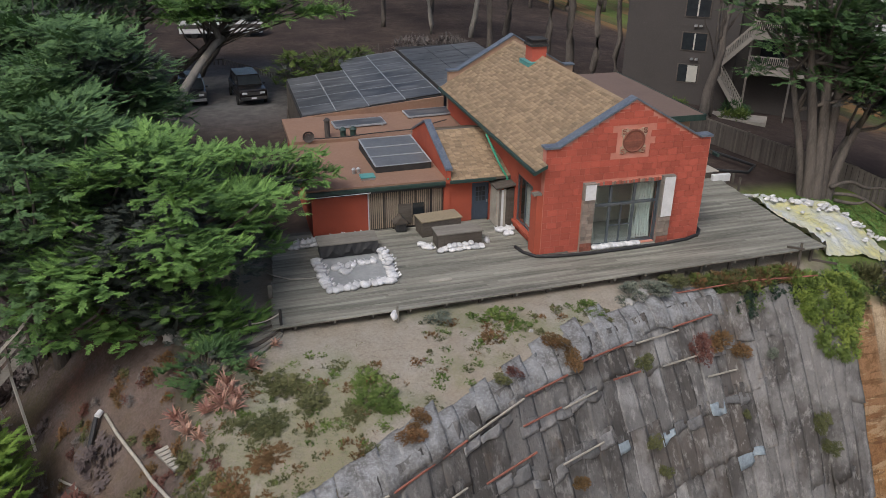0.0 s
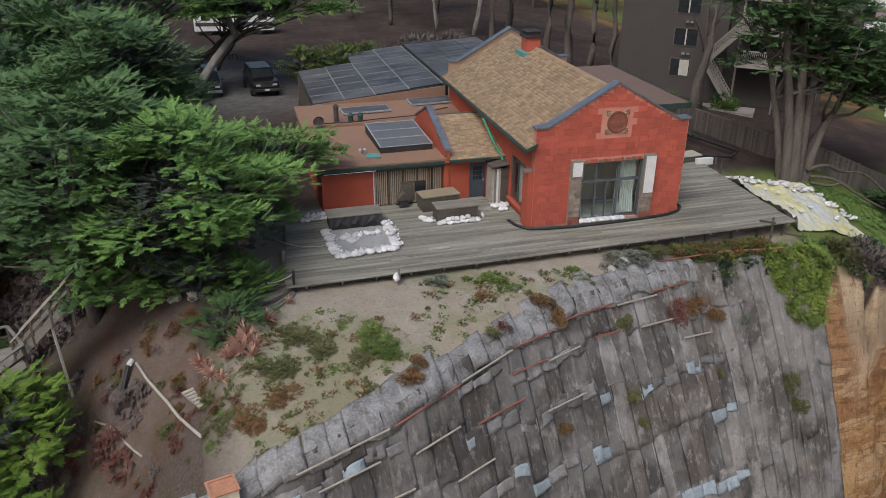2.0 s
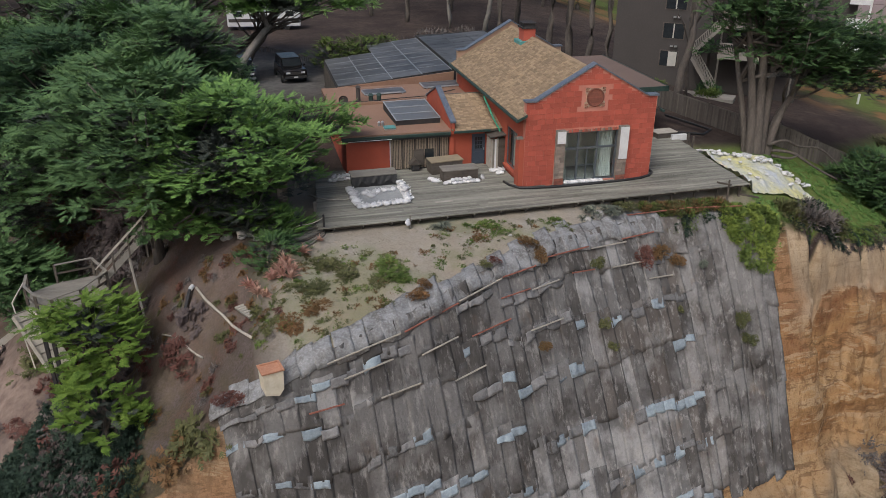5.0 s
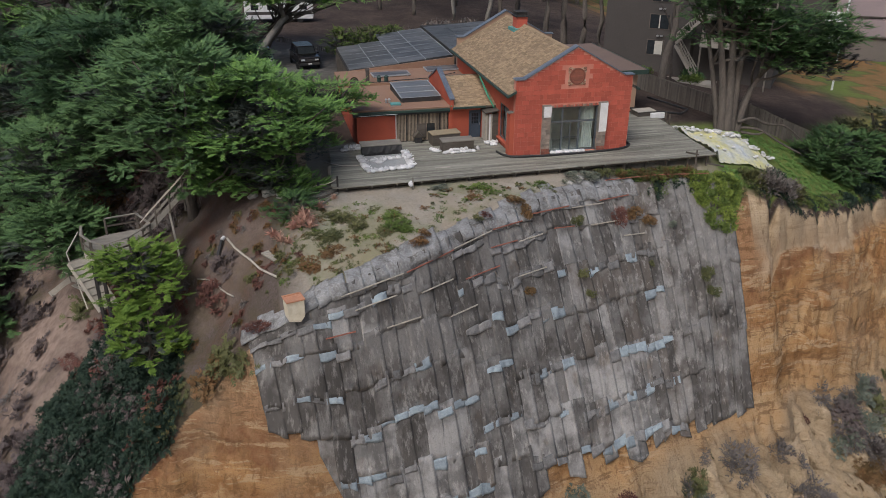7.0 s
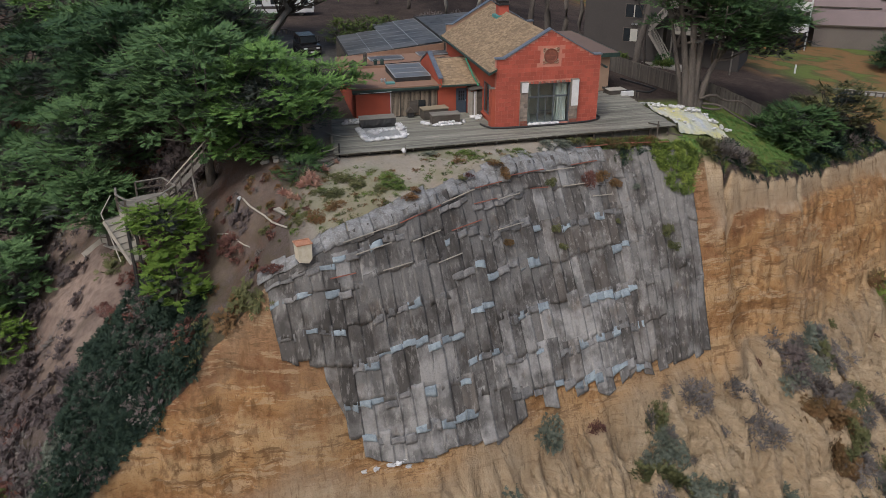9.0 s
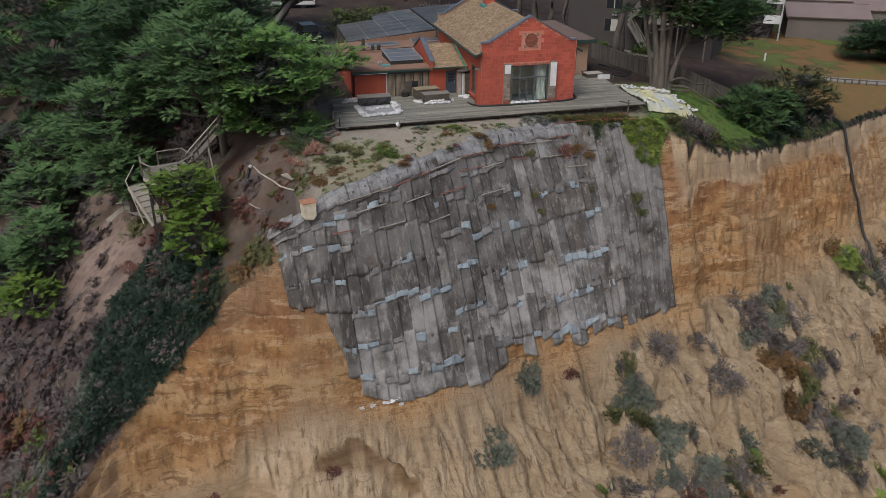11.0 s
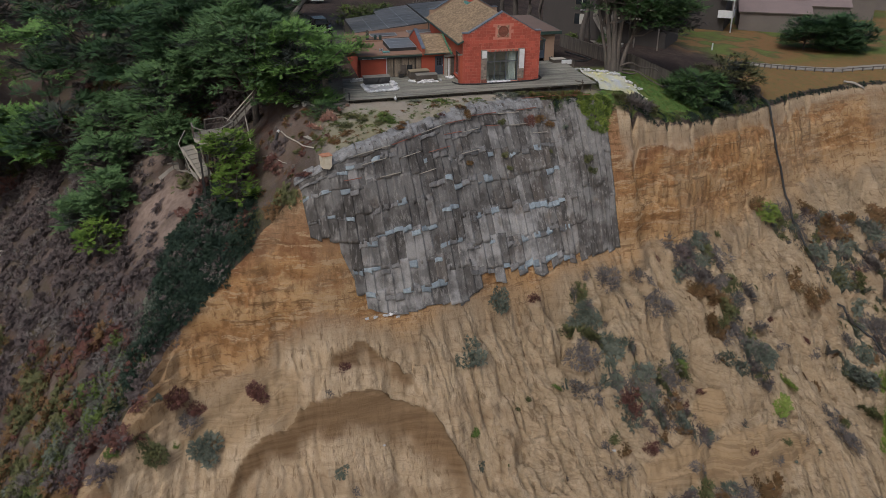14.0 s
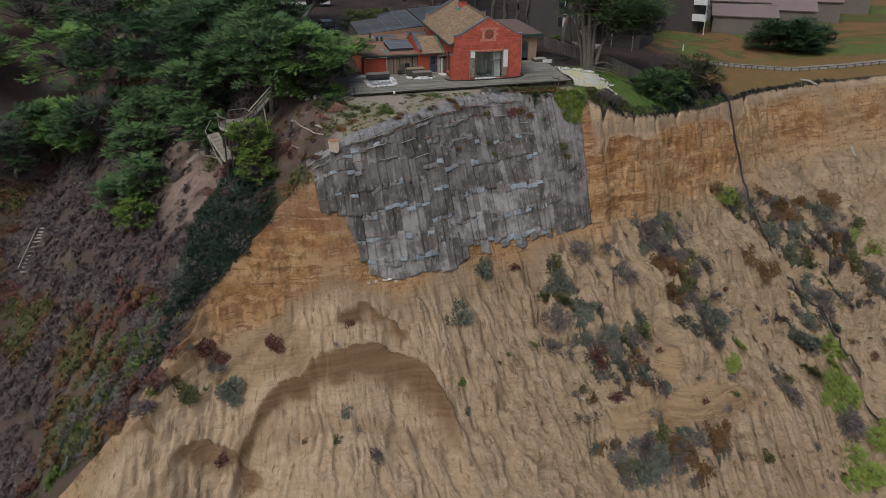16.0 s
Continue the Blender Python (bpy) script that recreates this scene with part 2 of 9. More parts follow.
L_CYPRESS = leaf_mat("cypress_foliage", (0.05, 0.105, 0.034), (0.205, 0.365, 0.09))
L_LIME = leaf_mat("lime_ground_plant", (0.095, 0.145, 0.025), (0.22, 0.275, 0.06))
# darker, bluer copy of the cypress leaf: the rear trees' shade as colour
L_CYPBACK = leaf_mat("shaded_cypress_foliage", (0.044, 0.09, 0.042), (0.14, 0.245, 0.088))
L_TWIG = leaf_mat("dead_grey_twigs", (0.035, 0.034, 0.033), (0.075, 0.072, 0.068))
L_CYPMID = leaf_mat("mid_green_cypress", (0.024, 0.058, 0.024), (0.10, 0.18, 0.06))
# inner leaves: dull old growth, with the crown's inner shade put into the colour
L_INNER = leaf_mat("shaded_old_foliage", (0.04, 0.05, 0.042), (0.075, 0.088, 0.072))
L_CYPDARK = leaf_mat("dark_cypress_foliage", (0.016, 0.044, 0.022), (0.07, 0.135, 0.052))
L_BRIGHT = leaf_mat("olive_green_foliage", (0.05, 0.085, 0.018), (0.13, 0.175, 0.045))
L_YOUNG = leaf_mat("young_cypress_foliage", (0.055, 0.115, 0.018), (0.17, 0.26, 0.045))
L_PURPLE = leaf_mat("purple_brown_scrub", (0.058, 0.047, 0.046), (0.125, 0.098, 0.094))
L_SAGE = leaf_mat("grey_green_sage", (0.07, 0.085, 0.065), (0.15, 0.165, 0.13))
L_GREYBRUSH = leaf_mat("dry_grey_brush", (0.085, 0.075, 0.07), (0.17, 0.15, 0.14))
L_OLIVE = leaf_mat("olive_brush", (0.055, 0.064, 0.026), (0.125, 0.124, 0.052))
L_REDPLANT = leaf_mat("red_iceplant", (0.075, 0.035, 0.03), (0.15, 0.065, 0.05))
L_RUSTPLANT = leaf_mat("rust_iceplant", (0.09, 0.062, 0.025), (0.17, 0.09, 0.042))
L_ALOE = leaf_mat("pink_aloe", (0.34, 0.13, 0.115), (0.48, 0.33, 0.25))
L_GRASS = leaf_mat("grass_blades", (0.085, 0.165, 0.042), (0.15, 0.255, 0.068))
L_IVY = leaf_mat("dark_ivy", (0.012, 0.026, 0.018), (0.028, 0.05, 0.032))


# ---- mesh helpers ----
def box(bm, x0, x1, y0, y1, z0, z1, m=None):
    """A box between two corners, turned by m if given."""
    vs = [bm.verts.new((x, y, z)) for z in (z0, z1) for y in (y0, y1) for x in (x0, x1)]
    for f in ((0, 2, 3, 1), (4, 5, 7, 6), (0, 1, 5, 4), (2, 6, 7, 3), (0, 4, 6, 2), (1, 3, 7, 5)):
        bm.faces.new([vs[i] for i in f])
    if m is not None:
        for v in vs:
            v.co = m @ v.co
    return vs


def boxes(*spans, bevel=0.0):
    bm = bmesh.new()
    for s in spans:
        box(bm, *s)
    if bevel:
        bmesh.ops.bevel(bm, geom=bm.edges[:], offset=bevel, segments=2, affect="EDGES", profile=0.6)
    return bm


def tube(bm, pts, radii, n=8, cap=True):
    """A round bar along points, with a radius at each."""
    pts = [Vector(p) for p in pts]
    rings = []
    for i, p in enumerate(pts):
        d = (pts[min(i + 1, len(pts) - 1)] - pts[max(i - 1, 0)]).normalized()
        q = d.to_track_quat("Z", "Y")
        r = radii[i] if isinstance(radii, (list, tuple)) else radii
        rings.append([bm.verts.new(p + q @ Vector((r * math.cos(2 * math.pi * k / n), r * math.sin(2 * math.pi * k / n), 0))) for k in range(n)])
    for a, b in zip(rings, rings[1:]):
        for k in range(n):
            bm.faces.new((a[k], a[(k + 1) % n], b[(k + 1) % n], b[k]))
    if cap:
        bm.faces.new(rings[0][::-1])
        bm.faces.new(rings[-1])
    return bm


def tubes(*args, n=8):
    bm = bmesh.new()
    tube(bm, *args, n=n)
    return bm


def beam(bm, a, b, w, h):
    """A square timber from a to b."""
    a, b = Vector(a), Vector(b)
    q = (b - a).to_track_quat("X", "Z").to_matrix().to_4x4()
    box(bm, 0, (b - a).length, -w / 2, w / 2, -h / 2, h / 2, Matrix.Translation(a) @ q)
    return bm


def beams(w, h, *pairs):
    bm = bmesh.new()
    for a, b in pairs:
        beam(bm, a, b, w, h)
    return bm


def prism(bm, outline, depth):
    """A flat outline (points in order) pushed by the vector depth."""
    depth = Vector(depth)
    a = [bm.verts.new(p) for p in outline]
    b = [bm.verts.new(Vector(p) + depth) for p in outline]
    bm.faces.new(a[::-1])
    bm.faces.new(b)
    for i in range(len(a)):
        j = (i + 1) % len(a)
        bm.faces.new((a[i], a[j], b[j], b[i]))
    return bm


def prisms(outline, depth):
    return prism(bmesh.new(), outline, depth)


def mesh_of(bm, name, material, smooth=False):
    me = bpy.data.meshes.new(name)
    bmesh.ops.recalc_face_normals(bm, faces=bm.faces[:])
    bm.to_mesh(me)
    bm.free()
    me.materials.append(material)
    if smooth:
        me.shade_smooth()
    return me


def part(name, bm, material, parent=None, label="", smooth=False):
    """Links a bmesh (or a ready mesh) as one mesh object under a thing or part."""
    me = bm if isinstance(bm, bpy.types.Mesh) else mesh_of(bm, name, material, smooth)
    ob = new(name, me)
    if parent is not None:
        ob.parent = parent
    return tagged(ob, label)


def np_mesh(name, verts, faces, material, smooth=False):
    """A mesh from arrays: faces is an (n, 3) or (n, 4) array."""
    me = bpy.data.meshes.new(name)
    verts, faces = np.asarray(verts, np.float32), np.asarray(faces, np.int32)
    k = faces.shape[1]
    me.vertices.add(len(verts))
    me.vertices.foreach_set("co", verts.ravel())
    me.loops.add(faces.size)
    me.loops.foreach_set("vertex_index", faces.ravel())
    me.polygons.add(len(faces))
    me.polygons.foreach_set("loop_start", np.arange(0, faces.size, k, dtype=np.int32))
    me.update(calc_edges=True)
    me.validate()
    me.materials.append(material)
    if smooth:
        me.shade_smooth()
    return me


def thing(name, label, category, group="", at=(0, 0, 0), rz=0.0, kind=""):
    ob = new(name)
    ob.empty_display_size = 0.2
    ob.matrix_world = pose(*at, 0, 0, rz)
    return tagged(ob, label, category, group, kind)


def solid(name, bm, material, label, category, group="", kind="", smooth=False):
    """A thing of one mesh."""
    return tagged(part(name, bm, material, None, label, smooth), label, category, group, kind)


# ---- the land ----
LAND_X = (-70, -44, -37, -31, -26.4, -22, -18.8, -16, -13, -9, -6, -1.6, 3, 7, 11, 14.5, 17, 21, 25, 30, 35, 40, 47, 56, 72, 120)
LIP_Y = (-34, -27.5, -23.4, -17, -13.4, -12.4, -12.2, -13.2, -12.4, -10.8, -9, -6.9, -5, -3.9, -3.8, -4.2, -4.6, -4.2, -3.4, -0.7, 1, 3, 6.5, 9, 10.5, 12)
LIP_Z = (-24, -22, -20.5, -17.5, -13.0, -8.5, -3.9, -2.3, -2.1, -1.6, -1.3, -0.9, -1.0, -1.3, -1.4, -1.7, -2.4, -3.9, -4.6, -5.2, -5.4, -5.4, -5.4, -5.5, -5.5, -6)
FOOT_Y = (-37, -30, -25.5, -19.5, -17, -16.2, -16.2, -16.6, -16.6, -16.3, -15.6, -14.6, -13.6, -12.6, -11.8, -11.2, -10.8, -10.2, -9, -6.5, -4, -2, 1.5, 4, 6, 8)
FOOT_Z = (-29, -26, -23.5, -22, -19.5, -17, -16, -16.5, -17.2, -17.4, -17, -17.4, -17.2, -16.6, -16.2, -15.8, -15.5, -15.5, -15.2, -15, -15.2, -15.5, -14, -14, -14, -14)


def eased(xs, vals, width):
    """A table's straight pieces, rounded off over a width in metres."""
    g = np.arange(-90.0, 140.0, 0.25)
    k = np.hanning(int(width / 0.25) | 1)
    v = np.interp(g, xs, vals)
    n = len(k) // 2
    v = np.convolve(np.pad(v, n, mode="edge"), k / k.sum(), mode="valid")
    return lambda x: np.interp(x, g, v)


lip_y, lip_z = eased(LAND_X, LIP_Y, 3), eased(LAND_X, LIP_Z, 3)
foot_y, foot_z = eased(LAND_X, FOOT_Y, 4), eased(LAND_X, FOOT_Z, 4)
toe_fall = eased((-70, -37, -25, -10, 5, 20, 40, 80), (0.9, 0.9, 1.0, 1.25, 1.12, 0.92, 0.8, 0.75), 6)
back_z = eased((-70, 15, 22, 30, 50, 80, 130), (-0.45, -0.45, -0.8, -1.8, -3.4, -4.4, -5), 6)
rise = eased((-70, -21, -18, -14, 14, 20, 30, 60), (2.0, 1.5, 0.5, 0.22, 0.4, 0.35, 0.24, 0.2), 3)


def lattice(i, j, s):
    v = np.sin(i * 127.1 + j * 311.7 + s * 74.7) * 43758.5453
    return v - np.floor(v)


def vnoise(x, y, s=0.0):
    i, j = np.floor(x), np.floor(y)
    u, v = x - i, y - j
    u, v = u * u * (3 - 2 * u), v * v * (3 - 2 * v)
    return (lattice(i, j, s) * (1 - u) + lattice(i + 1, j, s) * u) * (1 - v) + (lattice(i, j + 1, s) * (1 - u) + lattice(i + 1, j + 1, s) * u) * v


def fbm(x, y, s=0.0, n=4):
    return sum(vnoise(x * 2**k, y * 2**k, s + k) / 2**k for k in range(n)) / (2 - 2.0 ** (1 - n))


def smin(a, b, k):
    h = np.clip(0.5 + 0.5 * (b - a) / k, 0, 1)
    return b + (a - b) * h - k * h * (1 - h)


def step(a, b, x):
    t = np.clip((x - a) / (b - a), 0, 1)
    return t * t * (3 - 2 * t)


def covered(x):
    """Where fabric hides the face: 1, elsewhere 0."""
    return step(-20.5, -19, x) * (1 - step(16.6, 18, x))


def ravine_z(x, y):
    z = 14.3 + 0.787 * x + 0.368 * y + 3.0 * (fbm(x * 0.12, y * 0.12, 7) - 0.5)
    opposite = -29 + 0.6 * (-60 - x) + 0.34 * y
    return -smin(-z, -opposite, 5.0)


def face_share(x, y):
    """How far down the steep face a place is: 0 at the lip, 1 at the foot, more below it."""
    bare = 1 - covered(x)
    wob = bare * (np.interp(x, (-25, -19, 17, 30, 60), (1.9, 1.2, 0.8, 0.8, 0.6)) * (fbm(x * 0.28, y * 0.05 + 3, 2) - 0.5) + 0.2 * (fbm(x * 1.3, y * 0.1, 3) - 0.5)) + 0.25 * (fbm(x * 0.9, y * 0.2, 4) - 0.5)
    # the face steps back in a raw alcove beside the cover
    wob = wob + bare * 1.5 * np.exp(-(((x - 19.2) / 2.0) ** 2)) * step(-5.0, -7.5, y)
    ly = lip_y(x) + wob
    return (ly - y) / (lip_y(x) - foot_y(x)), ly


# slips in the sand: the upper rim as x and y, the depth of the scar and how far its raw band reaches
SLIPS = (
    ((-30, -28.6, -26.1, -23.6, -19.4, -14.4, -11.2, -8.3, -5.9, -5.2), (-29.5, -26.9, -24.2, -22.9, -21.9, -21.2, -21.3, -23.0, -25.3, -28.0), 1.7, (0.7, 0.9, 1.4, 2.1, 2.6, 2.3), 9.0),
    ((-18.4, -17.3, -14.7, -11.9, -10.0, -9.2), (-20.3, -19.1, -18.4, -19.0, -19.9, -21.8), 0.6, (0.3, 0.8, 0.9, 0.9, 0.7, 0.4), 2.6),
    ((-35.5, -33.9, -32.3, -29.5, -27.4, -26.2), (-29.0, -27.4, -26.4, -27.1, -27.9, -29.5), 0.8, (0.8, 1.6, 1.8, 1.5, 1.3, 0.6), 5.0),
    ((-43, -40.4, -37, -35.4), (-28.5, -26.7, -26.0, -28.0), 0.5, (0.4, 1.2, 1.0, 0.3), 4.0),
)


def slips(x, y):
    """How deep the slips cut, and where their raw damp band, with painted shade, shows."""
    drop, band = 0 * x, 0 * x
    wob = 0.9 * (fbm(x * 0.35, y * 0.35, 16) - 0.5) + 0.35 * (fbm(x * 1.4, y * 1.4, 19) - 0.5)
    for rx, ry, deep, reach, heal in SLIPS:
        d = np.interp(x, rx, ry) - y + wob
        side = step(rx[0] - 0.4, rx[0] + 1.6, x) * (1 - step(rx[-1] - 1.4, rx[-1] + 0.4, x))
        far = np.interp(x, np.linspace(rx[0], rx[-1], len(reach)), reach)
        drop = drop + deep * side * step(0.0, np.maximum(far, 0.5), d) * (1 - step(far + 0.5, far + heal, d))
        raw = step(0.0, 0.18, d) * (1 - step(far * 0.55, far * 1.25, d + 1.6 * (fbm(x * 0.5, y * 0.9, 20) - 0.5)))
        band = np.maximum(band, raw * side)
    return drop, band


def ledges(x, y):
    """Smooth wavy ledges low on the slope, where no rills run."""
    n = 0.5 * (fbm(x * 0.25, y * 0.3, 27) - 0.5)
    a = np.hypot((x - 21.5) / 11.5, (y + 27.6 - 0.05 * (x - 20)) / 2.3) + n
    b = np.hypot((x - 20.5) / 2.6, (y + 23.6) / 1.8) + n
    c = np.hypot((x + 27) / 9.0, (y + 20.6) / 2.6) + n
    return np.maximum(1 - step(0.7, 1.0, np.minimum(a, b)), 0.8 * (1 - step(0.7, 1.0, c)))


def ground_z(x, y):
    x, y = np.asarray(x, float), np.asarray(y, float)
    s, ly = face_share(x, y)
    lz, fz, fy = lip_z(x), foot_z(x), foot_y(x)
    cl = np.clip(s, 0, 1)
    face = lz - (lz - fz) * (0.8 * cl + 0.2 * cl * cl)
    below = np.maximum(s - 1, 0) * (lip_y(x) - fy)
    toe = toe_fall(x) * below
    # rills run down the bare sand, ledges across it
    low = step(0.0, 2.5, below)
    flow = np.interp(x, (-40, -28, -16, -5, 5, 60), (-0.30, -0.18, 0.0, 0.22, 0.42, 0.48))
    wx = x - flow * below + 1.1 * (fbm(x * 0.22, y * 0.22, 5) - 0.5) + 0.9 * (fbm(x * 0.7, y * 0.7, 6, 3) - 0.5)
    drop, band = slips(x, y)
    calm = ledges(x, y)
    strong = np.interp(x, (-40, -25, -18, -8, 2, 60), (0.35, 0.18, 0.3, 0.6, 1.0, 1.0)) * low * (1 - band) * (1 - 0.8 * calm)

    def gully(f, g, seed):
        return (1 - np.abs(2 * vnoise(wx * f, below * g, seed) - 1)) ** 3

    def cut(f, g, seed, w):
        line = np.clip(1 - np.abs(2 * vnoise(wx * f, below * g, seed) - 1) / w, 0, 1) ** 0.8
        return line * step(0.25, 0.5, vnoise(wx * f * 0.6 + 7, below * 0.13, seed + 50))

    toe = toe + strong * (0.95 * gully(0.36, 0.06, 11) + 0.55 * gully(0.9, 0.13, 12) + 0.3 * gully(2.1, 0.4, 64) - 0.55)
    toe = toe + strong * (2.1 * cut(0.33, 0.10, 61, 0.13) + 1.7 * cut(0.62, 0.16, 62, 0.2) + 1.1 * cut(1.3, 0.26, 63, 0.3) + 0.5 * cut(2.4, 0.5, 65, 0.4))
    # crumbled ridges between the rills
    toe = toe - (0.15 + 0.85 * strong) * low * (1 - band) * (0.55 * np.abs(2 * fbm(wx * 0.9, below * 0.55, 66, 4) - 1) + 0.42 * np.abs(2 * fbm(wx * 2.3, below * 1.3, 67, 3) - 1) - 0.2)
    toe = toe + low * 2.0 * (fbm(x * 0.10, below * 0.12, 13) - 0.5) + low * 0.4 * (fbm(x * 0.9, below * 0.9, 18) - 0.5)
    toe = toe + (0.25 + 0.75 * strong) * low * 0.6 * (fbm(wx * 1.7, below * 0.8, 28, 4) - 0.5)
    wave = np.sin((toe + 0.12 * x) * 3.4 + 7 * fbm(x * 0.10, below * 0.12, 14)) + 0.6 * np.sin(toe * 7.7 + 9 * fbm(x * 0.16, below * 0.2, 29))
    toe = toe + low * wave * (0.22 * calm + 0.14 * band + 0.08 * step(0.5, 0.62, fbm(x * 0.07, below * 0.12, 15)))
    toe = toe + drop
    z = face - toe
    flat = smin(back_z(x), lz + rise(x) * np.maximum(y - ly, 0), 0.5)
    flat = flat + 0.25 * (fbm(x * 0.5, y * 0.5, 21) - 0.5) * step(-3.4, -4.2, y) + 0.08 * (fbm(x * 1.6, y * 1.6, 22) - 0.5)
    z = np.where(s > 0, z, flat)
    bare_face = np.interp(x, (30, 50), (1.0, 0.45)) * (1 - covered(x)) * step(0.04, 0.3, s) * (1 - low)
    # flutes and broken beds on the bare face
    xf = x + 0.8 * (fbm(x * 0.5, z * 0.5, 68, 3) - 0.5)
    patchy = 0.35 + 0.65 * step(0.42, 0.6, fbm(x * 0.3, z * 0.45, 69, 3))
    flute = 0.8 * (1 - np.abs(2 * vnoise(xf * 0.75, z * 0.14, 70) - 1)) ** 2 + 1.1 * (1 - np.abs(2 * vnoise(xf * 1.8, z * 0.3, 71) - 1)) ** 2 + 0.6 * np.abs(2 * vnoise(xf * 4.0, z * 0.6, 72) - 1)
    bed = z * 0.5 + 0.05 * x + 2.6 * fbm(x * 0.12, z * 0.15, 73, 3)
    bed = bed - np.floor(bed)
    # clefts beside the cover and along the face
    clefts = sum(d * np.exp(-(((x - c - 0.9 * (fbm(z * 0.5, z * 0 + c, 74, 3) - 0.5)) / w) ** 2)) * step(lo_ - 0.08, lo_ + 0.05, s) * (1 - step(hi_ - 0.2, hi_, s)) for c, w, d, lo_, hi_ in ((17.9, 0.28, 1.8, 0.0, 0.75), (19.3, 0.3, 0.9, 0.1, 0.5), (22.6, 0.22, 0.8, 0.0, 0.4), (26.0, 0.3, 1.0, 0.05, 0.6), (30.2, 0.25, 0.8, 0.0, 0.45), (34.4, 0.35, 1.1, 0.1, 0.9), (43.5, 0.3, 1.0, 0.0, 0.6), (48.0, 0.4, 1.0, 0.1, 0.8)))
    z = z - clefts * (1 - covered(x))
    flute = flute * np.interp(x, (-20, 16), (0.4, 1.0)) * step(0.10, 0.4, s)
    z = z + bare_face * step(0.06, 0.3, s) * (0.55 * (step(0.7, 1.0, bed) - bed + 0.35) - patchy * (flute - 0.8 * step(0.10, 0.4, s)))
    z = z + bare_face * (1.7 * (fbm(x * 0.4, z * 0.9, 23) - 0.5) + 0.8 * (fbm(x * 1.5, z * 1.8, 35, 3) - 0.5) - 0.12 * (1 - np.abs(2 * vnoise(x * 0.9, z * 0.08, 25) - 1)) ** 3)
    z = z + bare_face * (0.35 * np.sin(z * 1.9 + 0.10 * x + 4 * fbm(x * 0.12, y * 0.1, 26)) + 0.2 * np.sin(z * 4.7 + 6 * fbm(x * 0.2, y * 0.1, 30)))
    # the beach far below
    z = -smin(-z, 47.0 + 0.03 * (y + 60), 3.0)
    west = ravine_z(x, y) + 0.5 * (fbm(x * 0.6, y * 0.6, 24) - 0.5)
    return -smin(-smin(z, west, 1.2), 47.0 + 0.03 * (y + 60) + 0 * x, 3.0)


GRID_X, GRID_Y, GRID_D = -80.0, -42.0, 0.25
gx_, gy_ = np.meshgrid(np.arange(GRID_X, 112, GRID_D), np.arange(GRID_Y, 60, GRID_D), indexing="ij")
GRID_Z = ground_z(gx_, gy_)


def on_land(x, y):
    """The ground's height, from a table where there is one."""
    a, b = (x - GRID_X) / GRID_D, (y - GRID_Y) / GRID_D
    i, j = int(a), int(b)
    if not (0 <= i < GRID_Z.shape[0] - 1 and 0 <= j < GRID_Z.shape[1] - 1):
        return float(ground_z(np.array([x]), np.array([y]))[0])
    u, v = a - i, b - j
    return float((GRID_Z[i, j] * (1 - u) + GRID_Z[i + 1, j] * u) * (1 - v) + (GRID_Z[i, j + 1] * (1 - u) + GRID_Z[i + 1, j + 1] * u) * v)


def table_z(x, y):
    """The same for arrays, inside the table."""
    a, b = (x - GRID_X) / GRID_D, (y - GRID_Y) / GRID_D
    i, j = np.floor(a).astype(int), np.floor(b).astype(int)
    u, v = a - i, b - j
    return (GRID_Z[i, j] * (1 - u) + GRID_Z[i + 1, j] * u) * (1 - v) + (GRID_Z[i, j + 1] * (1 - u) + GRID_Z[i + 1, j + 1] * u) * v


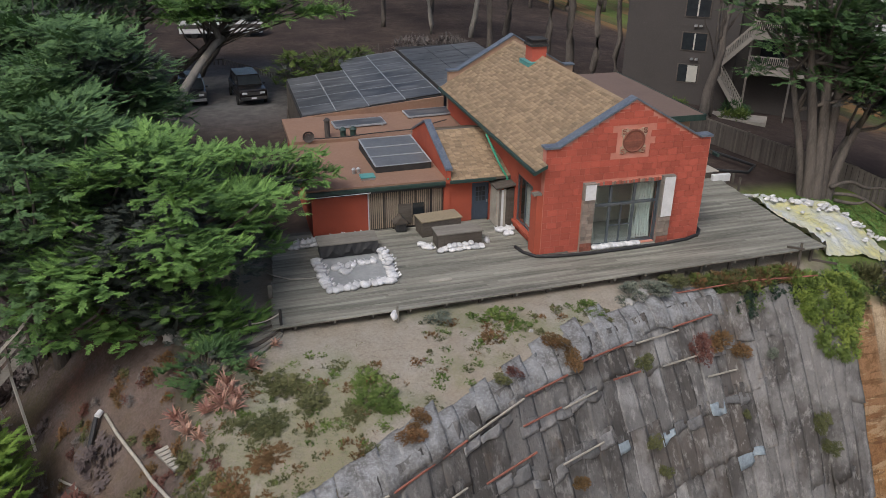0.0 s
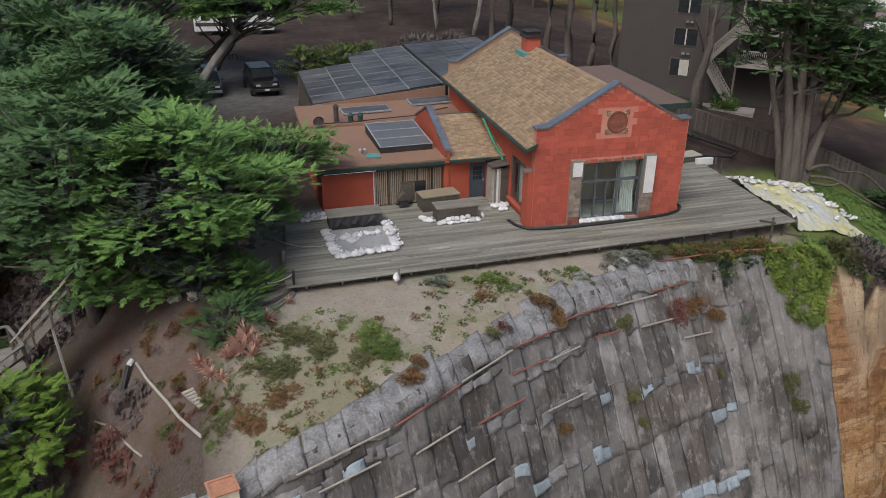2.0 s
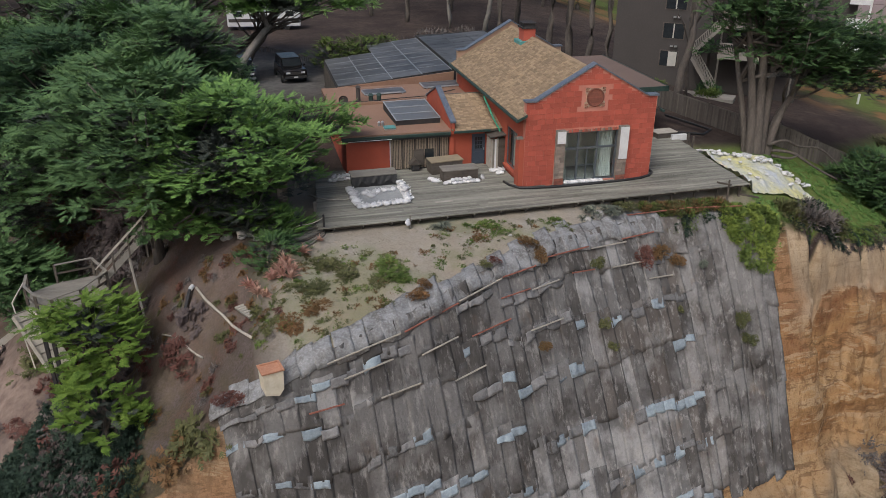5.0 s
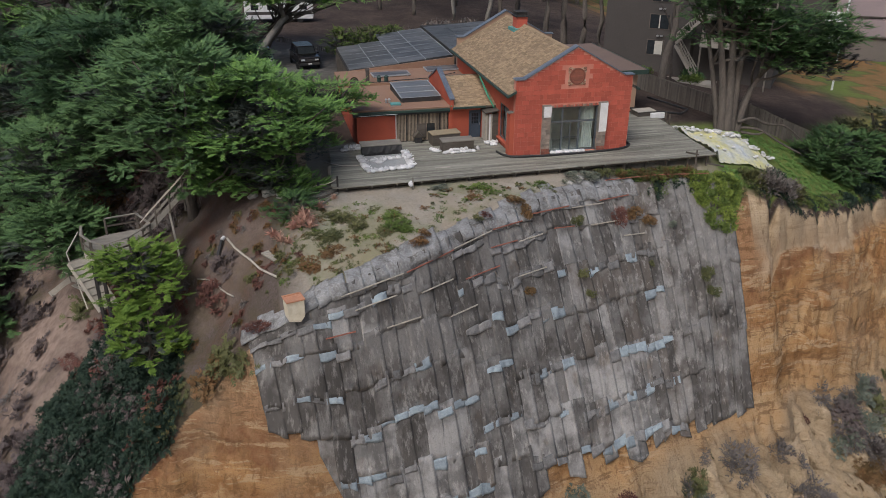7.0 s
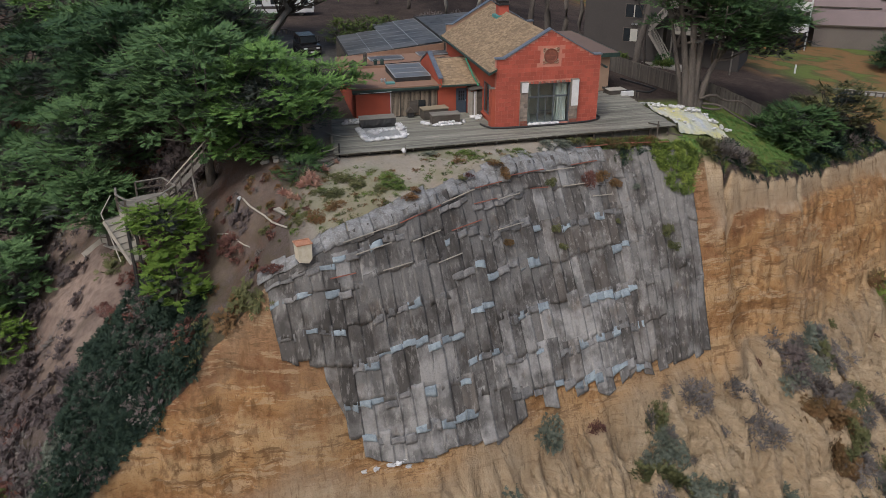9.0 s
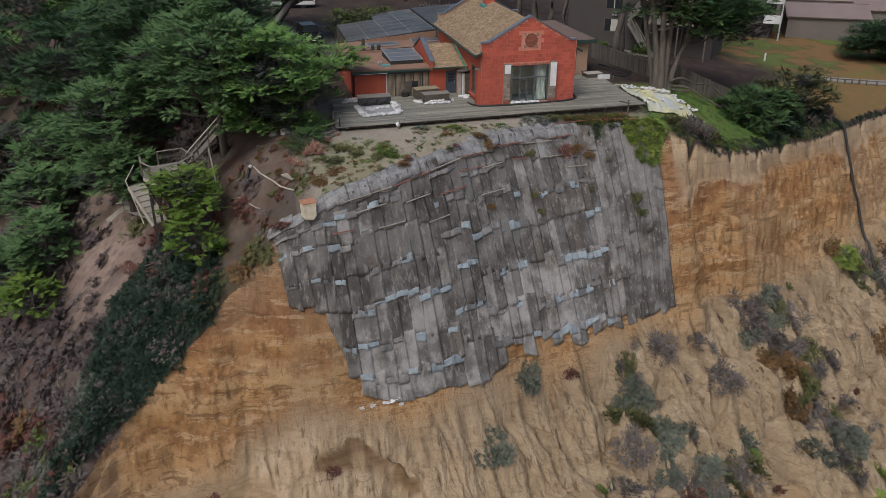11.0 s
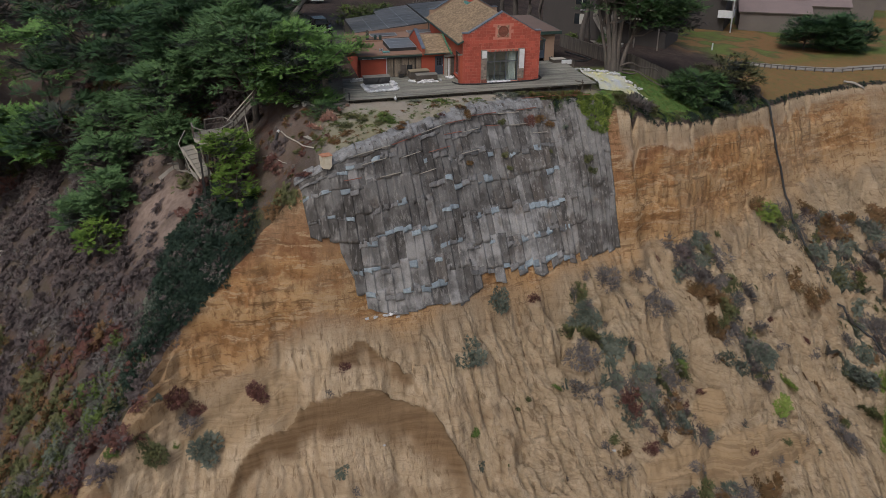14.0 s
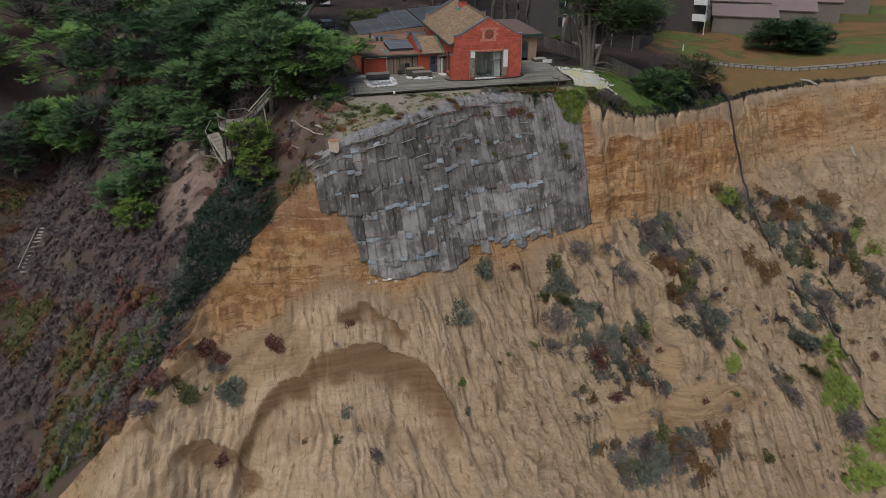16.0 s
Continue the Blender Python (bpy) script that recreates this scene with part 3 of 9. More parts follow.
def build_land():
    xs = np.concatenate([-np.geomspace(420, 72, 14), np.arange(-70, -42, 0.8), np.arange(-42, 50, 0.135), np.arange(50, 80, 0.6), np.geomspace(82, 480, 16)])
    cols = []
    for x in xs:
        l, f = float(lip_y(x)), float(foot_y(x))
        top = max(7.5, l + 5.0)
        back = np.concatenate([np.geomspace(500, 42, 22), np.linspace(41, top + 0.5, 33)])
        near = np.linspace(top, l + 0.6, 44)
        face = np.linspace(l + 0.45, f, 84)
        toe = f - np.concatenate([np.arange(0.15, 22, 0.15), np.geomspace(22.3, 400, 22)])
        cols.append(np.concatenate([back, near, face, toe]))
    y = np.array(cols)
    x = np.repeat(xs[:, None], y.shape[1], 1)
    z = ground_z(x, y)
    n, m = y.shape
    idx = np.arange(n * m).reshape(n, m)
    faces = np.stack([idx[:-1, :-1], idx[:-1, 1:], idx[1:, 1:], idx[1:, :-1]], -1).reshape(-1, 4)
    me = np_mesh("ground", np.stack([x, y, z], -1).reshape(-1, 3), faces, M_GROUND, True)
    s, ly = face_share(x, y)
    below = np.maximum(s - 1, 0) * (lip_y(x) - foot_y(x))
    west = ravine_z(x, y)
    # rav only where the ravine slope is the one that shows
    flat_west = (np.abs(z - west) < 1.1) & (x < -17)
    rav = flat_west.astype(float)
    front = np.where(flat_west & (s < 0.12), 0.0, step(-0.03, 0.05, s))
    edge = 2.2 * (fbm(x * 0.25, y * 0.25, 31) - 0.5)
    orange = front * (1 - step(-0.5, 3.5, below + 2 * edge)) * step(0.02, 0.3, s + 0.12 * edge + 0.25 * (x < 16))
    pale = front * (1 - orange)
    top = step(-0.03, 0.0, s) * (1 - step(0.02, 0.06, s + 0.10 * (fbm(x * 0.8, y * 0.6, 40) - 0.5))) * step(15, 17, x)
    orange, pale = orange * (1 - top), pale * (1 - top)
    front = np.maximum(front, top)
    n1 = fbm(x * 0.35, y * 0.35, 32)
    sand = (1 - front) * step(9.0, 4.0, y) * step(-18, -14, x) * step(16.5, 14.5, x) * (1 - rav)
    grass = (1 - front) * step(13.5, 15.5, x) * step(7.5, 5.0, y - 0.35 * np.maximum(x - 22, 0) + 0.4 * edge)
    grass = np.maximum(grass, (1 - front) * sand * step(0.58, 0.72, n1) * 0.35)
    grass = np.maximum(grass, (1 - front) * step(38, 44, x) * step(0.42, 0.6, n1))
    red = (1 - front) * step(36, 41, x) * step(0.55, 0.42, n1)
    verge = (1 - front) * step(36, 40, x) * (1 - step(7.0, 10.0, y - ly + edge))
    red, grass = np.maximum(red, verge * 0.9), grass * (1 - 0.85 * verge)
    # dark band below each slip rim: damp sand, with the rim's shade put in
    drop, damp_shade = slips(x, y)
    damp_shade = np.maximum(damp_shade * front, 0.35 * step(0.62, 0.72, fbm(x * 0.09, below * 0.3, 37)) * step(3, 6, below) * front)
    calm = ledges(x, y) * front * step(1.0, 3.0, below)
    cap = front * step(15.5, 17.5, x) * step(0.01, 0.05, s) * (1 - step(0.17, 0.25, s + 0.7 * (fbm(x * 0.25, y * 0.4, 33) - 0.5) + 0.16 * (fbm(x * 1.6, y * 0.9, 34) - 0.5) + np.interp(x, (17, 24, 30, 50), (-0.12, -0.02, 0.12, 0.0))))
    rough = np.interp(x, (-40, -25, -18, -8, 2, 60), (0.15, 0.1, 0.35, 0.55, 1.0, 1.0)) * step(0, 2.5, below) * (1 - damp_shade) * (1 - 0.8 * calm) * pale
    bare = rav * np.exp(-(((x + 32.6 + 0.1 * y) / 3.4) ** 4 + ((y - 2) / 9.5) ** 4)) * step(0.2, 0.45, fbm(x * 0.3, y * 0.3, 38))
    bare = np.maximum(bare, 0.25 * rav * step(0.55, 0.7, fbm(x * 0.16, y * 0.16, 39)))
    asph = np.exp(-(((x + 13) / 6.0) ** 4 + ((y - 38) / 11.0) ** 4))
    for name, chans in (("zone_a", (orange, pale, sand)), ("zone_b", (grass, rav, np.clip(asph, 0, 1))), ("zone_c", (red, damp_shade, bare)), ("zone_d", (cap, calm, rough))):
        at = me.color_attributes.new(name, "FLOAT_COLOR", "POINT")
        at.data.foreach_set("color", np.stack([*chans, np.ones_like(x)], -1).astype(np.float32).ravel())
    flow = np.interp(x, (-40, -28, -16, -5, 5, 60), (-0.30, -0.18, 0.0, 0.22, 0.42, 0.48))
    wx = x - flow * below + 1.1 * (fbm(x * 0.22, y * 0.22, 5) - 0.5)
    at = me.attributes.new("flow", "FLOAT_VECTOR", "POINT")
    at.data.foreach_set("vector", np.stack([wx, np.where(s > 0, y * 0.7 + z * 0.7, y), z], -1).astype(np.float32).ravel())
    return tagged(new("ground", me), "bluff-top soil, grass and bare sandstone cliff dropping seaward", "ground", kind="structure")


def ground_material():
    m, nt, b = fresh("bluff_ground", 0.95, 0, 0.15)
    n, l = nt.nodes, nt.links

    def zone(name):
        a = n.new("ShaderNodeVertexColor")
        a.layer_name = name
        sep = n.new("ShaderNodeSeparateColor")
        l.new(a.outputs[0], sep.inputs[0])
        return sep.outputs

    za, zb, zc, zd = zone("zone_a"), zone("zone_b"), zone("zone_c"), zone("zone_d")
    broad = ramp(nt, tex_chain(nt, 0.22, 5), 0.35, 0.65)
    mid = ramp(nt, tex_chain(nt, 1.4, 5, 0.65), 0.35, 0.68)
    fine = tex_chain(nt, 9, 4, 0.65)
    fine_r = ramp(nt, fine, 0.35, 0.7)
    strata = ramp(nt, tex_chain(nt, 1.0, 7, 0.7, (0.16, 0.16, 2.4)), 0.38, 0.62)
    lines = ramp(nt, tex_chain(nt, 1.0, 4, 0.6, (0.45, 0.45, 4.5)), 0.55, 0.66, 0.4)
    streak = ramp(nt, tex_chain(nt, 1.0, 6, 0.7, (1.7, 1.7, 0.45)), 0.4, 0.62)
    crumb = ramp(nt, tex_chain(nt, 2.6, 7, 0.75), 0.40, 0.62)
    grit = ramp(nt, tex_chain(nt, 13, 4, 0.7), 0.52, 0.66, 0.4)
    soil = mix(nt, mid, (0.050, 0.036, 0.030), (0.095, 0.072, 0.060))
    soil = mix(nt, broad, soil, (0.040, 0.030, 0.027))
    sand = mix(nt, mid, (0.315, 0.29, 0.25), (0.225, 0.203, 0.17))
    sand = mix(nt, fine_r, sand, (0.36, 0.337, 0.30))
    sand = mix(nt, ramp(nt, broad, 0.0, 1.0, 0.7), sand, (0.26, 0.21, 0.15))
    sand = mix(nt, ramp(nt, tex_chain(nt, 3.5, 6, 0.75), 0.56, 0.66, 0.7), sand, (0.20, 0.18, 0.145))
    blot = ramp(nt, tex_chain(nt, 0.6, 6, 0.7), 0.46, 0.62)
    fl = n.new("ShaderNodeAttribute")
    fl.attribute_name = "flow"

    def along(sx, sy, detail, lo, hi, top=1.0):
        m_ = n.new("ShaderNodeMapping")
        m_.inputs["Scale"].default_value = (sx, sy, 0.0)
        l.new(fl.outputs["Vector"], m_.inputs["Vector"])
        tx = n.new("ShaderNodeTexNoise")
        tx.inputs["Scale"].default_value, tx.inputs["Detail"].default_value, tx.inputs["Roughness"].default_value = 1.0, detail, 0.65
        l.new(m_.outputs[0], tx.inputs["Vector"])
        return ramp(nt, tx.outputs["Fac"], lo, hi, top)

    thread = along(2.0, 0.42, 8, 0.57, 0.63, 0.7)
    hair = along(5.0, 1.2, 6, 0.57, 0.66, 0.5)
    light = along(1.3, 0.5, 7, 0.5, 0.62, 0.6)
    # tilted beds: red-brown under the cap, then ochre and tan in turn
    pos = n.new("ShaderNodeSeparateXYZ")
    l.new(n.new("ShaderNodeNewGeometry").outputs["Position"], pos.inputs[0])
    tilt = n.new("ShaderNodeMath")
    tilt.operation = "MULTIPLY_ADD"
    l.new(pos.outputs[0], tilt.inputs[0])
    tilt.inputs[1].default_value = -0.09
    l.new(pos.outputs[2], tilt.inputs[2])
    warp = n.new("ShaderNodeMath")
    warp.operation = "MULTIPLY_ADD"
    l.new(tex_chain(nt, 0.35, 8, 0.65), warp.inputs[0])
    warp.inputs[1].default_value = 9.0
    l.new(tilt.outputs[0], warp.inputs[2])
    lay = n.new("ShaderNodeMapRange")
    lay.inputs["From Min"].default_value, lay.inputs["From Max"].default_value = -15.0, -1.0
    l.new(warp.outputs[0], lay.inputs["Value"])
    beds = n.new("ShaderNodeValToRGB")
    stops = ((0.0, (0.50, 0.355, 0.205)), (0.2, (0.46, 0.275, 0.13)), (0.27, (0.27, 0.135, 0.055)), (0.34, (0.42, 0.24, 0.105)), (0.45, (0.53, 0.355, 0.19)), (0.53, (0.33, 0.165, 0.07)), (0.64, (0.47, 0.27, 0.12)), (0.76, (0.25, 0.115, 0.055)), (0.88, (0.38, 0.21, 0.11)))
    while len(beds.color_ramp.elements) < len(stops):
        beds.color_ramp.elements.new(0.5)
    for el, (at_, c_) in zip(beds.color_ramp.elements, stops):
        el.position, el.color = at_, (*c_, 1)
    l.new(lay.outputs[0], beds.inputs[0])
    orange = beds.outputs[0]
    orange = mix(nt, ramp(nt, tex_chain(nt, 1.0, 8, 0.7, (0.28, 0.28, 1.5)), 0.54, 0.58, 0.75), orange, (0.54, 0.39, 0.24))
    orange = mix(nt, ramp(nt, tex_chain(nt, 1.0, 8, 0.72, (0.35, 0.35, 2.2)), 0.55, 0.59, 0.7), orange, (0.15, 0.078, 0.037))
    orange = mix(nt, ramp(nt, tex_chain(nt, 1.0, 8, 0.72, (2.2, 2.2, 0.4)), 0.54, 0.59, 0.6), orange, (0.20, 0.102, 0.046))
    orange = mix(nt, ramp(nt, crumb, 0.0, 1.0, 0.2), orange, (0.49, 0.325, 0.18))
    orange = mix(nt, ramp(nt, tex_chain(nt, 0.9, 9, 0.75), 0.55, 0.62, 0.55), orange, (0.185, 0.10, 0.048))
    orange = mix(nt, grit, orange, (0.17, 0.09, 0.044))
    orange = mix(nt, zd[0], orange, mix(nt, streak, (0.56, 0.43, 0.30), (0.44, 0.30, 0.185)))
    pale = mix(nt, strata, (0.57, 0.44, 0.295), (0.47, 0.345, 0.22))
    pale = mix(nt, ramp(nt, streak, 0.2, 1.0, 0.5), pale, (0.56, 0.44, 0.30))
    pale = mix(nt, ramp(nt, blot, 0.0, 1.0, 0.7), pale, (0.46, 0.335, 0.21))
    pale = mix(nt, ramp(nt, crumb, 0.0, 1.0, 0.5), pale, (0.61, 0.485, 0.335))
    pale = mix(nt, light, pale, (0.65, 0.525, 0.375))
    pale = mix(nt, grit, pale, (0.25, 0.175, 0.105))
    # dark lines drawn along the flow, standing for shade in the rills
    pale = mix(nt, thread, pale, (0.185, 0.125, 0.072))
    pale = mix(nt, hair, pale, (0.20, 0.14, 0.09))
    pale = mix(nt, lines, pale, (0.24, 0.165, 0.10))
    thin = ramp(nt, tex_chain(nt, 1.0, 5, 0.6, (0.12, 0.12, 5.5)), 0.50, 0.58, 0.6)
    pale = mix(nt, ramp(nt, zd[1], 0.0, 1.0, 0.8), pale, mix(nt, thin, (0.40, 0.28, 0.16), (0.20, 0.125, 0.062)))
    # slip band colour: wet sand and the shade under the rim in one tone
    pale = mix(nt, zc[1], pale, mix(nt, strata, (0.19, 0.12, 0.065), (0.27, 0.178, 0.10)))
    grass = mix(nt, mid, (0.085, 0.15, 0.03), (0.13, 0.195, 0.045))
    grass = mix(nt, fine_r, grass, (0.12, 0.11, 0.045))
    patch = ramp(nt, tex_chain(nt, 0.16, 6, 0.6, (1, 0.7, 1)), 0.46, 0.58)
    ravine = mix(nt, mid, (0.08, 0.062, 0.058), (0.135, 0.104, 0.098))
    ravine = mix(nt, broad, ravine, (0.125, 0.066, 0.054))
    ravine = mix(nt, patch, ravine, (0.09, 0.075, 0.045))
    ravine = mix(nt, blot, ravine, (0.12, 0.095, 0.092))
    ravine = mix(nt, fine_r, ravine, (0.06, 0.05, 0.036))
    ravine = mix(nt, zc[2], ravine, mix(nt, streak, (0.27, 0.205, 0.17), (0.17, 0.125, 0.105)))
    asph = mix(nt, mid, (0.10, 0.098, 0.098), (0.16, 0.155, 0.15))
    red = mix(nt, mid, (0.235, 0.12, 0.058), (0.16, 0.12, 0.05))
    col = soil
    for w, c in ((zb[2], asph), (za[2], sand), (zc[0], red), (zb[0], grass), (zb[1], ravine), (za[0], orange), (za[1], pale)):
        col = mix(nt, w, col, c)
    l.new(col, b.inputs["Base Color"])
    rock = n.new("ShaderNodeMath")
    rock.operation = "MULTIPLY_ADD"
    l.new(streak, rock.inputs[0])
    rock.inputs[1].default_value = 0.15
    l.new(fine, rock.inputs[2])
    rock2 = n.new("ShaderNodeMath")
    rock2.operation = "MULTIPLY_ADD"
    l.new(tex_chain(nt, 2.4, 6, 0.7), rock2.inputs[0])
    rock2.inputs[1].default_value = 1.4
    l.new(rock.outputs[0], rock2.inputs[2])
    # rills and crumbled ridges on the sand, beds on the face
    rill = n.new("ShaderNodeMath")
    rill.operation = "MULTIPLY_ADD"
    l.new(along(2.2, 0.9, 9, 0.34, 0.64), rill.inputs[0])
    deep = n.new("ShaderNodeMath")
    deep.operation = "MULTIPLY"
    l.new(zd[2], deep.inputs[0])
    deep.inputs[1].default_value = -2.0
    l.new(deep.outputs[0], rill.inputs[1])
    l.new(rock2.outputs[0], rill.inputs[2])
    bumped(nt, b, rill.outputs[0], 0.95, 0.2)
    bare = n.new("ShaderNodeMath")
    bare.operation = "ADD"
    l.new(za[0], bare.inputs[0])
    l.new(za[1], bare.inputs[1])
    l.new(ramp(nt, bare.outputs[0], -0.5, 1.0, 0.95), [k for k in n if k.type == "BUMP"][0].inputs["Strength"])
    return m


M_GROUND = ground_material()
build_land()

# the sea beyond the beach
sea_m, sea_nt, sea_b = fresh("grey_sea", 0.12, 0, 0.5)
sea_b.inputs["Base Color"].default_value = (0.05, 0.08, 0.085, 1)
bumped(sea_nt, sea_b, tex_chain(sea_nt, 0.5, 6, 0.6), 0.5, 0.4)
tagged(new("sea", np_mesh("sea", [(-900, -1400, -47.6), (900, -1400, -47.6), (900, -75, -47.6), (-900, -75, -47.6)], [(0, 1, 2, 3)], sea_m)), "grey-green ocean beyond the beach", "sea", kind="structure")


# ---- the house: hall with two gables ----
rng = random.Random(5)
HALL_W, HALL_L, WALL_H, PEAK_X, PEAK_Z = 8.54, 16.2, 5.3, 4.27, 7.38
house = thing("house", "orange-red block hall with brown shingle roof and flat-roofed side wings", "house", at=(0, 0, 0))


def gable_outline(y, inset=0.0, drop=0.0):
    w = HALL_W
    return [(0 + inset, y, -0.4), (w - inset, y, -0.4), (w - inset, y, WALL_H - drop), (w - 0.6, y, WALL_H - drop), (PEAK_X, y, PEAK_Z - drop), (0.6, y, WALL_H - drop), (inset, y, WALL_H - drop)]


# front gable wall round the tall window
GX0, GX1, GZ1 = 2.56, 6.12, 3.28
fw = bmesh.new()
box(fw, 0, GX0, 0, 0.4, -0.4, GZ1)
box(fw, GX1, HALL_W, 0, 0.4, -0.4, GZ1)
box(fw, GX0, GX1, 0, 0.4, -0.4, 0.06)
prism(fw, [(0, 0, GZ1), (HALL_W, 0, GZ1), (HALL_W, 0, WALL_H), (HALL_W - 0.6, 0, WALL_H), (PEAK_X, 0, PEAK_Z), (0.6, 0, WALL_H), (0, 0, WALL_H)], (0, 0.4, 0))
front_wall = part("gable_wall", fw, M_BLOCKJ, house, "orange-red painted concrete block gable")
side = bmesh.new()
box(side, 0, 0.3, 0.4, 1.35, -0.4, 4.6)
box(side, 0, 0.3, 1.35, 3.45, -0.4, 0.45)
box(side, 0, 0.3, 1.35, 3.45, 3.0, 4.6)
box(side, 0, 0.3, 3.45, HALL_L, -0.4, 4.6)
part("side_wall", side, M_ORANGE, house)
part("side_wall", boxes((HALL_W - 0.3, HALL_W, 0.4, HALL_L, -0.4, 4.6)), M_ORANGE, house)
part("rear_gable_wall", prisms(gable_outline(HALL_L), (0, 0.4, 0)), M_BEIGE, house)
part("corner_pier", boxes((-0.32, -0.003, 0.02, 0.75, -0.4, 3.05)), M_ORANGE, house)
part("pier_lamp", boxes((-0.5, -0.1, -0.02, 0.3, 3.06, 3.17)), M_GREYWOOD, house)


def coping(y):
    bm = bmesh.new()
    line = [(-0.08, WALL_H), (0.6, WALL_H), (PEAK_X, PEAK_Z), (HALL_W - 0.6, WALL_H), (HALL_W + 0.08, WALL_H)]
    for (xa, za), (xb, zb) in zip(line, line[1:]):
        prism(bm, [(xa, y - 0.09, za), (xb, y - 0.09, zb), (xb, y - 0.09, zb + 0.10), (xa, y - 0.09, za + 0.10)], (0, 0.58, 0))
    return part("coping", bm, M_COPING, house, "blue-grey metal coping")


coping(0)
coping(HALL_L)


# roof slopes with rows of shingle tabs
def shingles(name, a, b, c, parent, tab=0.34, row=0.2, label="tan-brown asphalt shingles"):
    """Tabs on the slope with lower edge a-b and upper corner c above a."""
    a, b, c = Vector(a), Vector(b), Vector(c)
    u, v = (b - a), (c - a)
    n = u.cross(v).normalized()
    if n.z < 0:
        n = -n
    rows, cols = int(v.length / row), int(u.length / tab)
    vs, fs = [], []
    for r in range(rows):
        off = rng.random() * 0.5
        for k in range(-1, cols + 1):
            u0, u1 = max((k + off) * tab + 0.006, 0), min((k + 1 + off) * tab - 0.006, u.length)
            if u1 - u0 < 0.03:
                continue
            jut = rng.uniform(-0.012, 0.012)
            lift = rng.uniform(0.014, 0.024)
            p = [a + u.normalized() * x + v.normalized() * y + n * z for x, y, z in
                 ((u0, r * row + jut, lift), (u1, r * row + jut, lift), (u1, min((r + 1.1) * row, v.length), 0.006), (u0, min((r + 1.1) * row, v.length), 0.006),
                  (u0, r * row + jut, 0.0), (u1, r * row + jut, 0.0))]
            i = len(vs)
            vs += [tuple(q) for q in p]
            fs += [(i, i + 1, i + 2, i + 3), (i + 4, i + 5, i + 1, i)]
    ob = part(name, np_mesh(name, vs, fs, M_SHINGLE), None, parent, label)
    return tagged(ob, kind="stuff")


EAVE_X, EAVE_Z, RIDGE_Z = -0.57, 4.36, 7.02
slope = bmesh.new()
prism(slope, [(EAVE_X, 0.42, EAVE_Z), (PEAK_X, 0.42, RIDGE_Z), (HALL_W + 0.5, 0.42, EAVE_Z), (HALL_W + 0.5, 0.42, EAVE_Z - 0.16), (PEAK_X, 0.42, RIDGE_Z - 0.2), (EAVE_X, 0.42, EAVE_Z - 0.16)], (0, HALL_L - 0.44, 0))
prism(slope, [(EAVE_X, -0.3, EAVE_Z), (-0.01, -0.3, EAVE_Z + 0.3), (-0.01, -0.3, EAVE_Z + 0.14), (EAVE_X, -0.3, EAVE_Z - 0.16)], (0, 0.715, 0))
roof = part("roof", slope, M_DARKWOOD, house)
shingles("shingle_field", (EAVE_X, -0.3, EAVE_Z), (EAVE_X, 0.42, EAVE_Z), (-0.01, -0.3, EAVE_Z + 0.3), roof)
shingles("shingle_field", (EAVE_X, 0.42, EAVE_Z), (EAVE_X, HALL_L - 0.03, EAVE_Z), (PEAK_X, 0.42, RIDGE_Z), roof)
shingles("shingle_field", (HALL_W + 0.5, 0.42, EAVE_Z), (HALL_W + 0.5, HALL_L - 0.03, EAVE_Z), (PEAK_X, 0.42, RIDGE_Z), roof)
part("ridge_cap", prisms([(PEAK_X - 0.16, 0.42, RIDGE_Z - 0.04), (PEAK_X, 0.42, RIDGE_Z + 0.06), (PEAK_X + 0.16, 0.42, RIDGE_Z - 0.04)], (0, HALL_L - 0.45, 0)), M_SHINGLE, roof)
part("gutter", boxes((EAVE_X - 0.13, EAVE_X - 0.01, -0.32, HALL_L, EAVE_Z - 0.16, EAVE_Z - 0.02)), M_GUTTER, roof, "dark green metal gutter")
part("gutter", boxes((HALL_W + 0.51, HALL_W + 0.63, 0.0, HALL_L, EAVE_Z - 0.16, EAVE_Z - 0.02)), M_GUTTER, roof)
part("fascia", prisms([(EAVE_X - 0.1, -0.33, EAVE_Z - 0.17), (-0.02, -0.33, EAVE_Z + 0.14), (-0.02, -0.33, EAVE_Z + 0.31), (EAVE_X - 0.1, -0.33, EAVE_Z)], (0, 0.03, 0)), M_GUTTER, roof)

chimney = part("chimney", boxes((3.6, 4.5, 11.3, 12.3, 6.2, 7.62)), M_BLOCK, house, "orange block chimney with dark metal cap")
part("chimney_cap", boxes((3.5, 4.6, 11.2, 12.4, 7.62, 7.74), (3.62, 4.48, 11.32, 12.28, 7.74, 7.95), (3.55, 4.55, 11.25, 12.35, 7.97, 8.03)), M_DARK, chimney)
part("flashing", boxes((3.3, 4.8, 11.05, 12.5, 6.5, 6.76)), M_TEAL, chimney, "teal metal flashing")

# round brick medallion in a carved square
med = part("medallion", boxes((3.78, 4.94, -0.05, -0.001, 4.86, 5.96), (3.70, 4.02, -0.047, -0.002, 5.66, 6.02), (4.70, 5.02, -0.047, -0.002, 5.66, 6.02), (3.70, 4.02, -0.047, -0.002, 4.80, 5.16), (4.70, 5.02, -0.047, -0.002, 4.80, 5.16), bevel=0.02), M_CARVED, house, "round brick medallion in carved stone square")
rim = bmesh.new()
tube(rim, [(4.36 + 0.52 * math.cos(a), -0.06, 5.41 + 0.52 * math.sin(a)) for a in np.linspace(0, 2 * math.pi, 33)], 0.055, n=6, cap=False)
part("medallion_ring", rim, M_BRICKRED, med)
disc = bmesh.new()
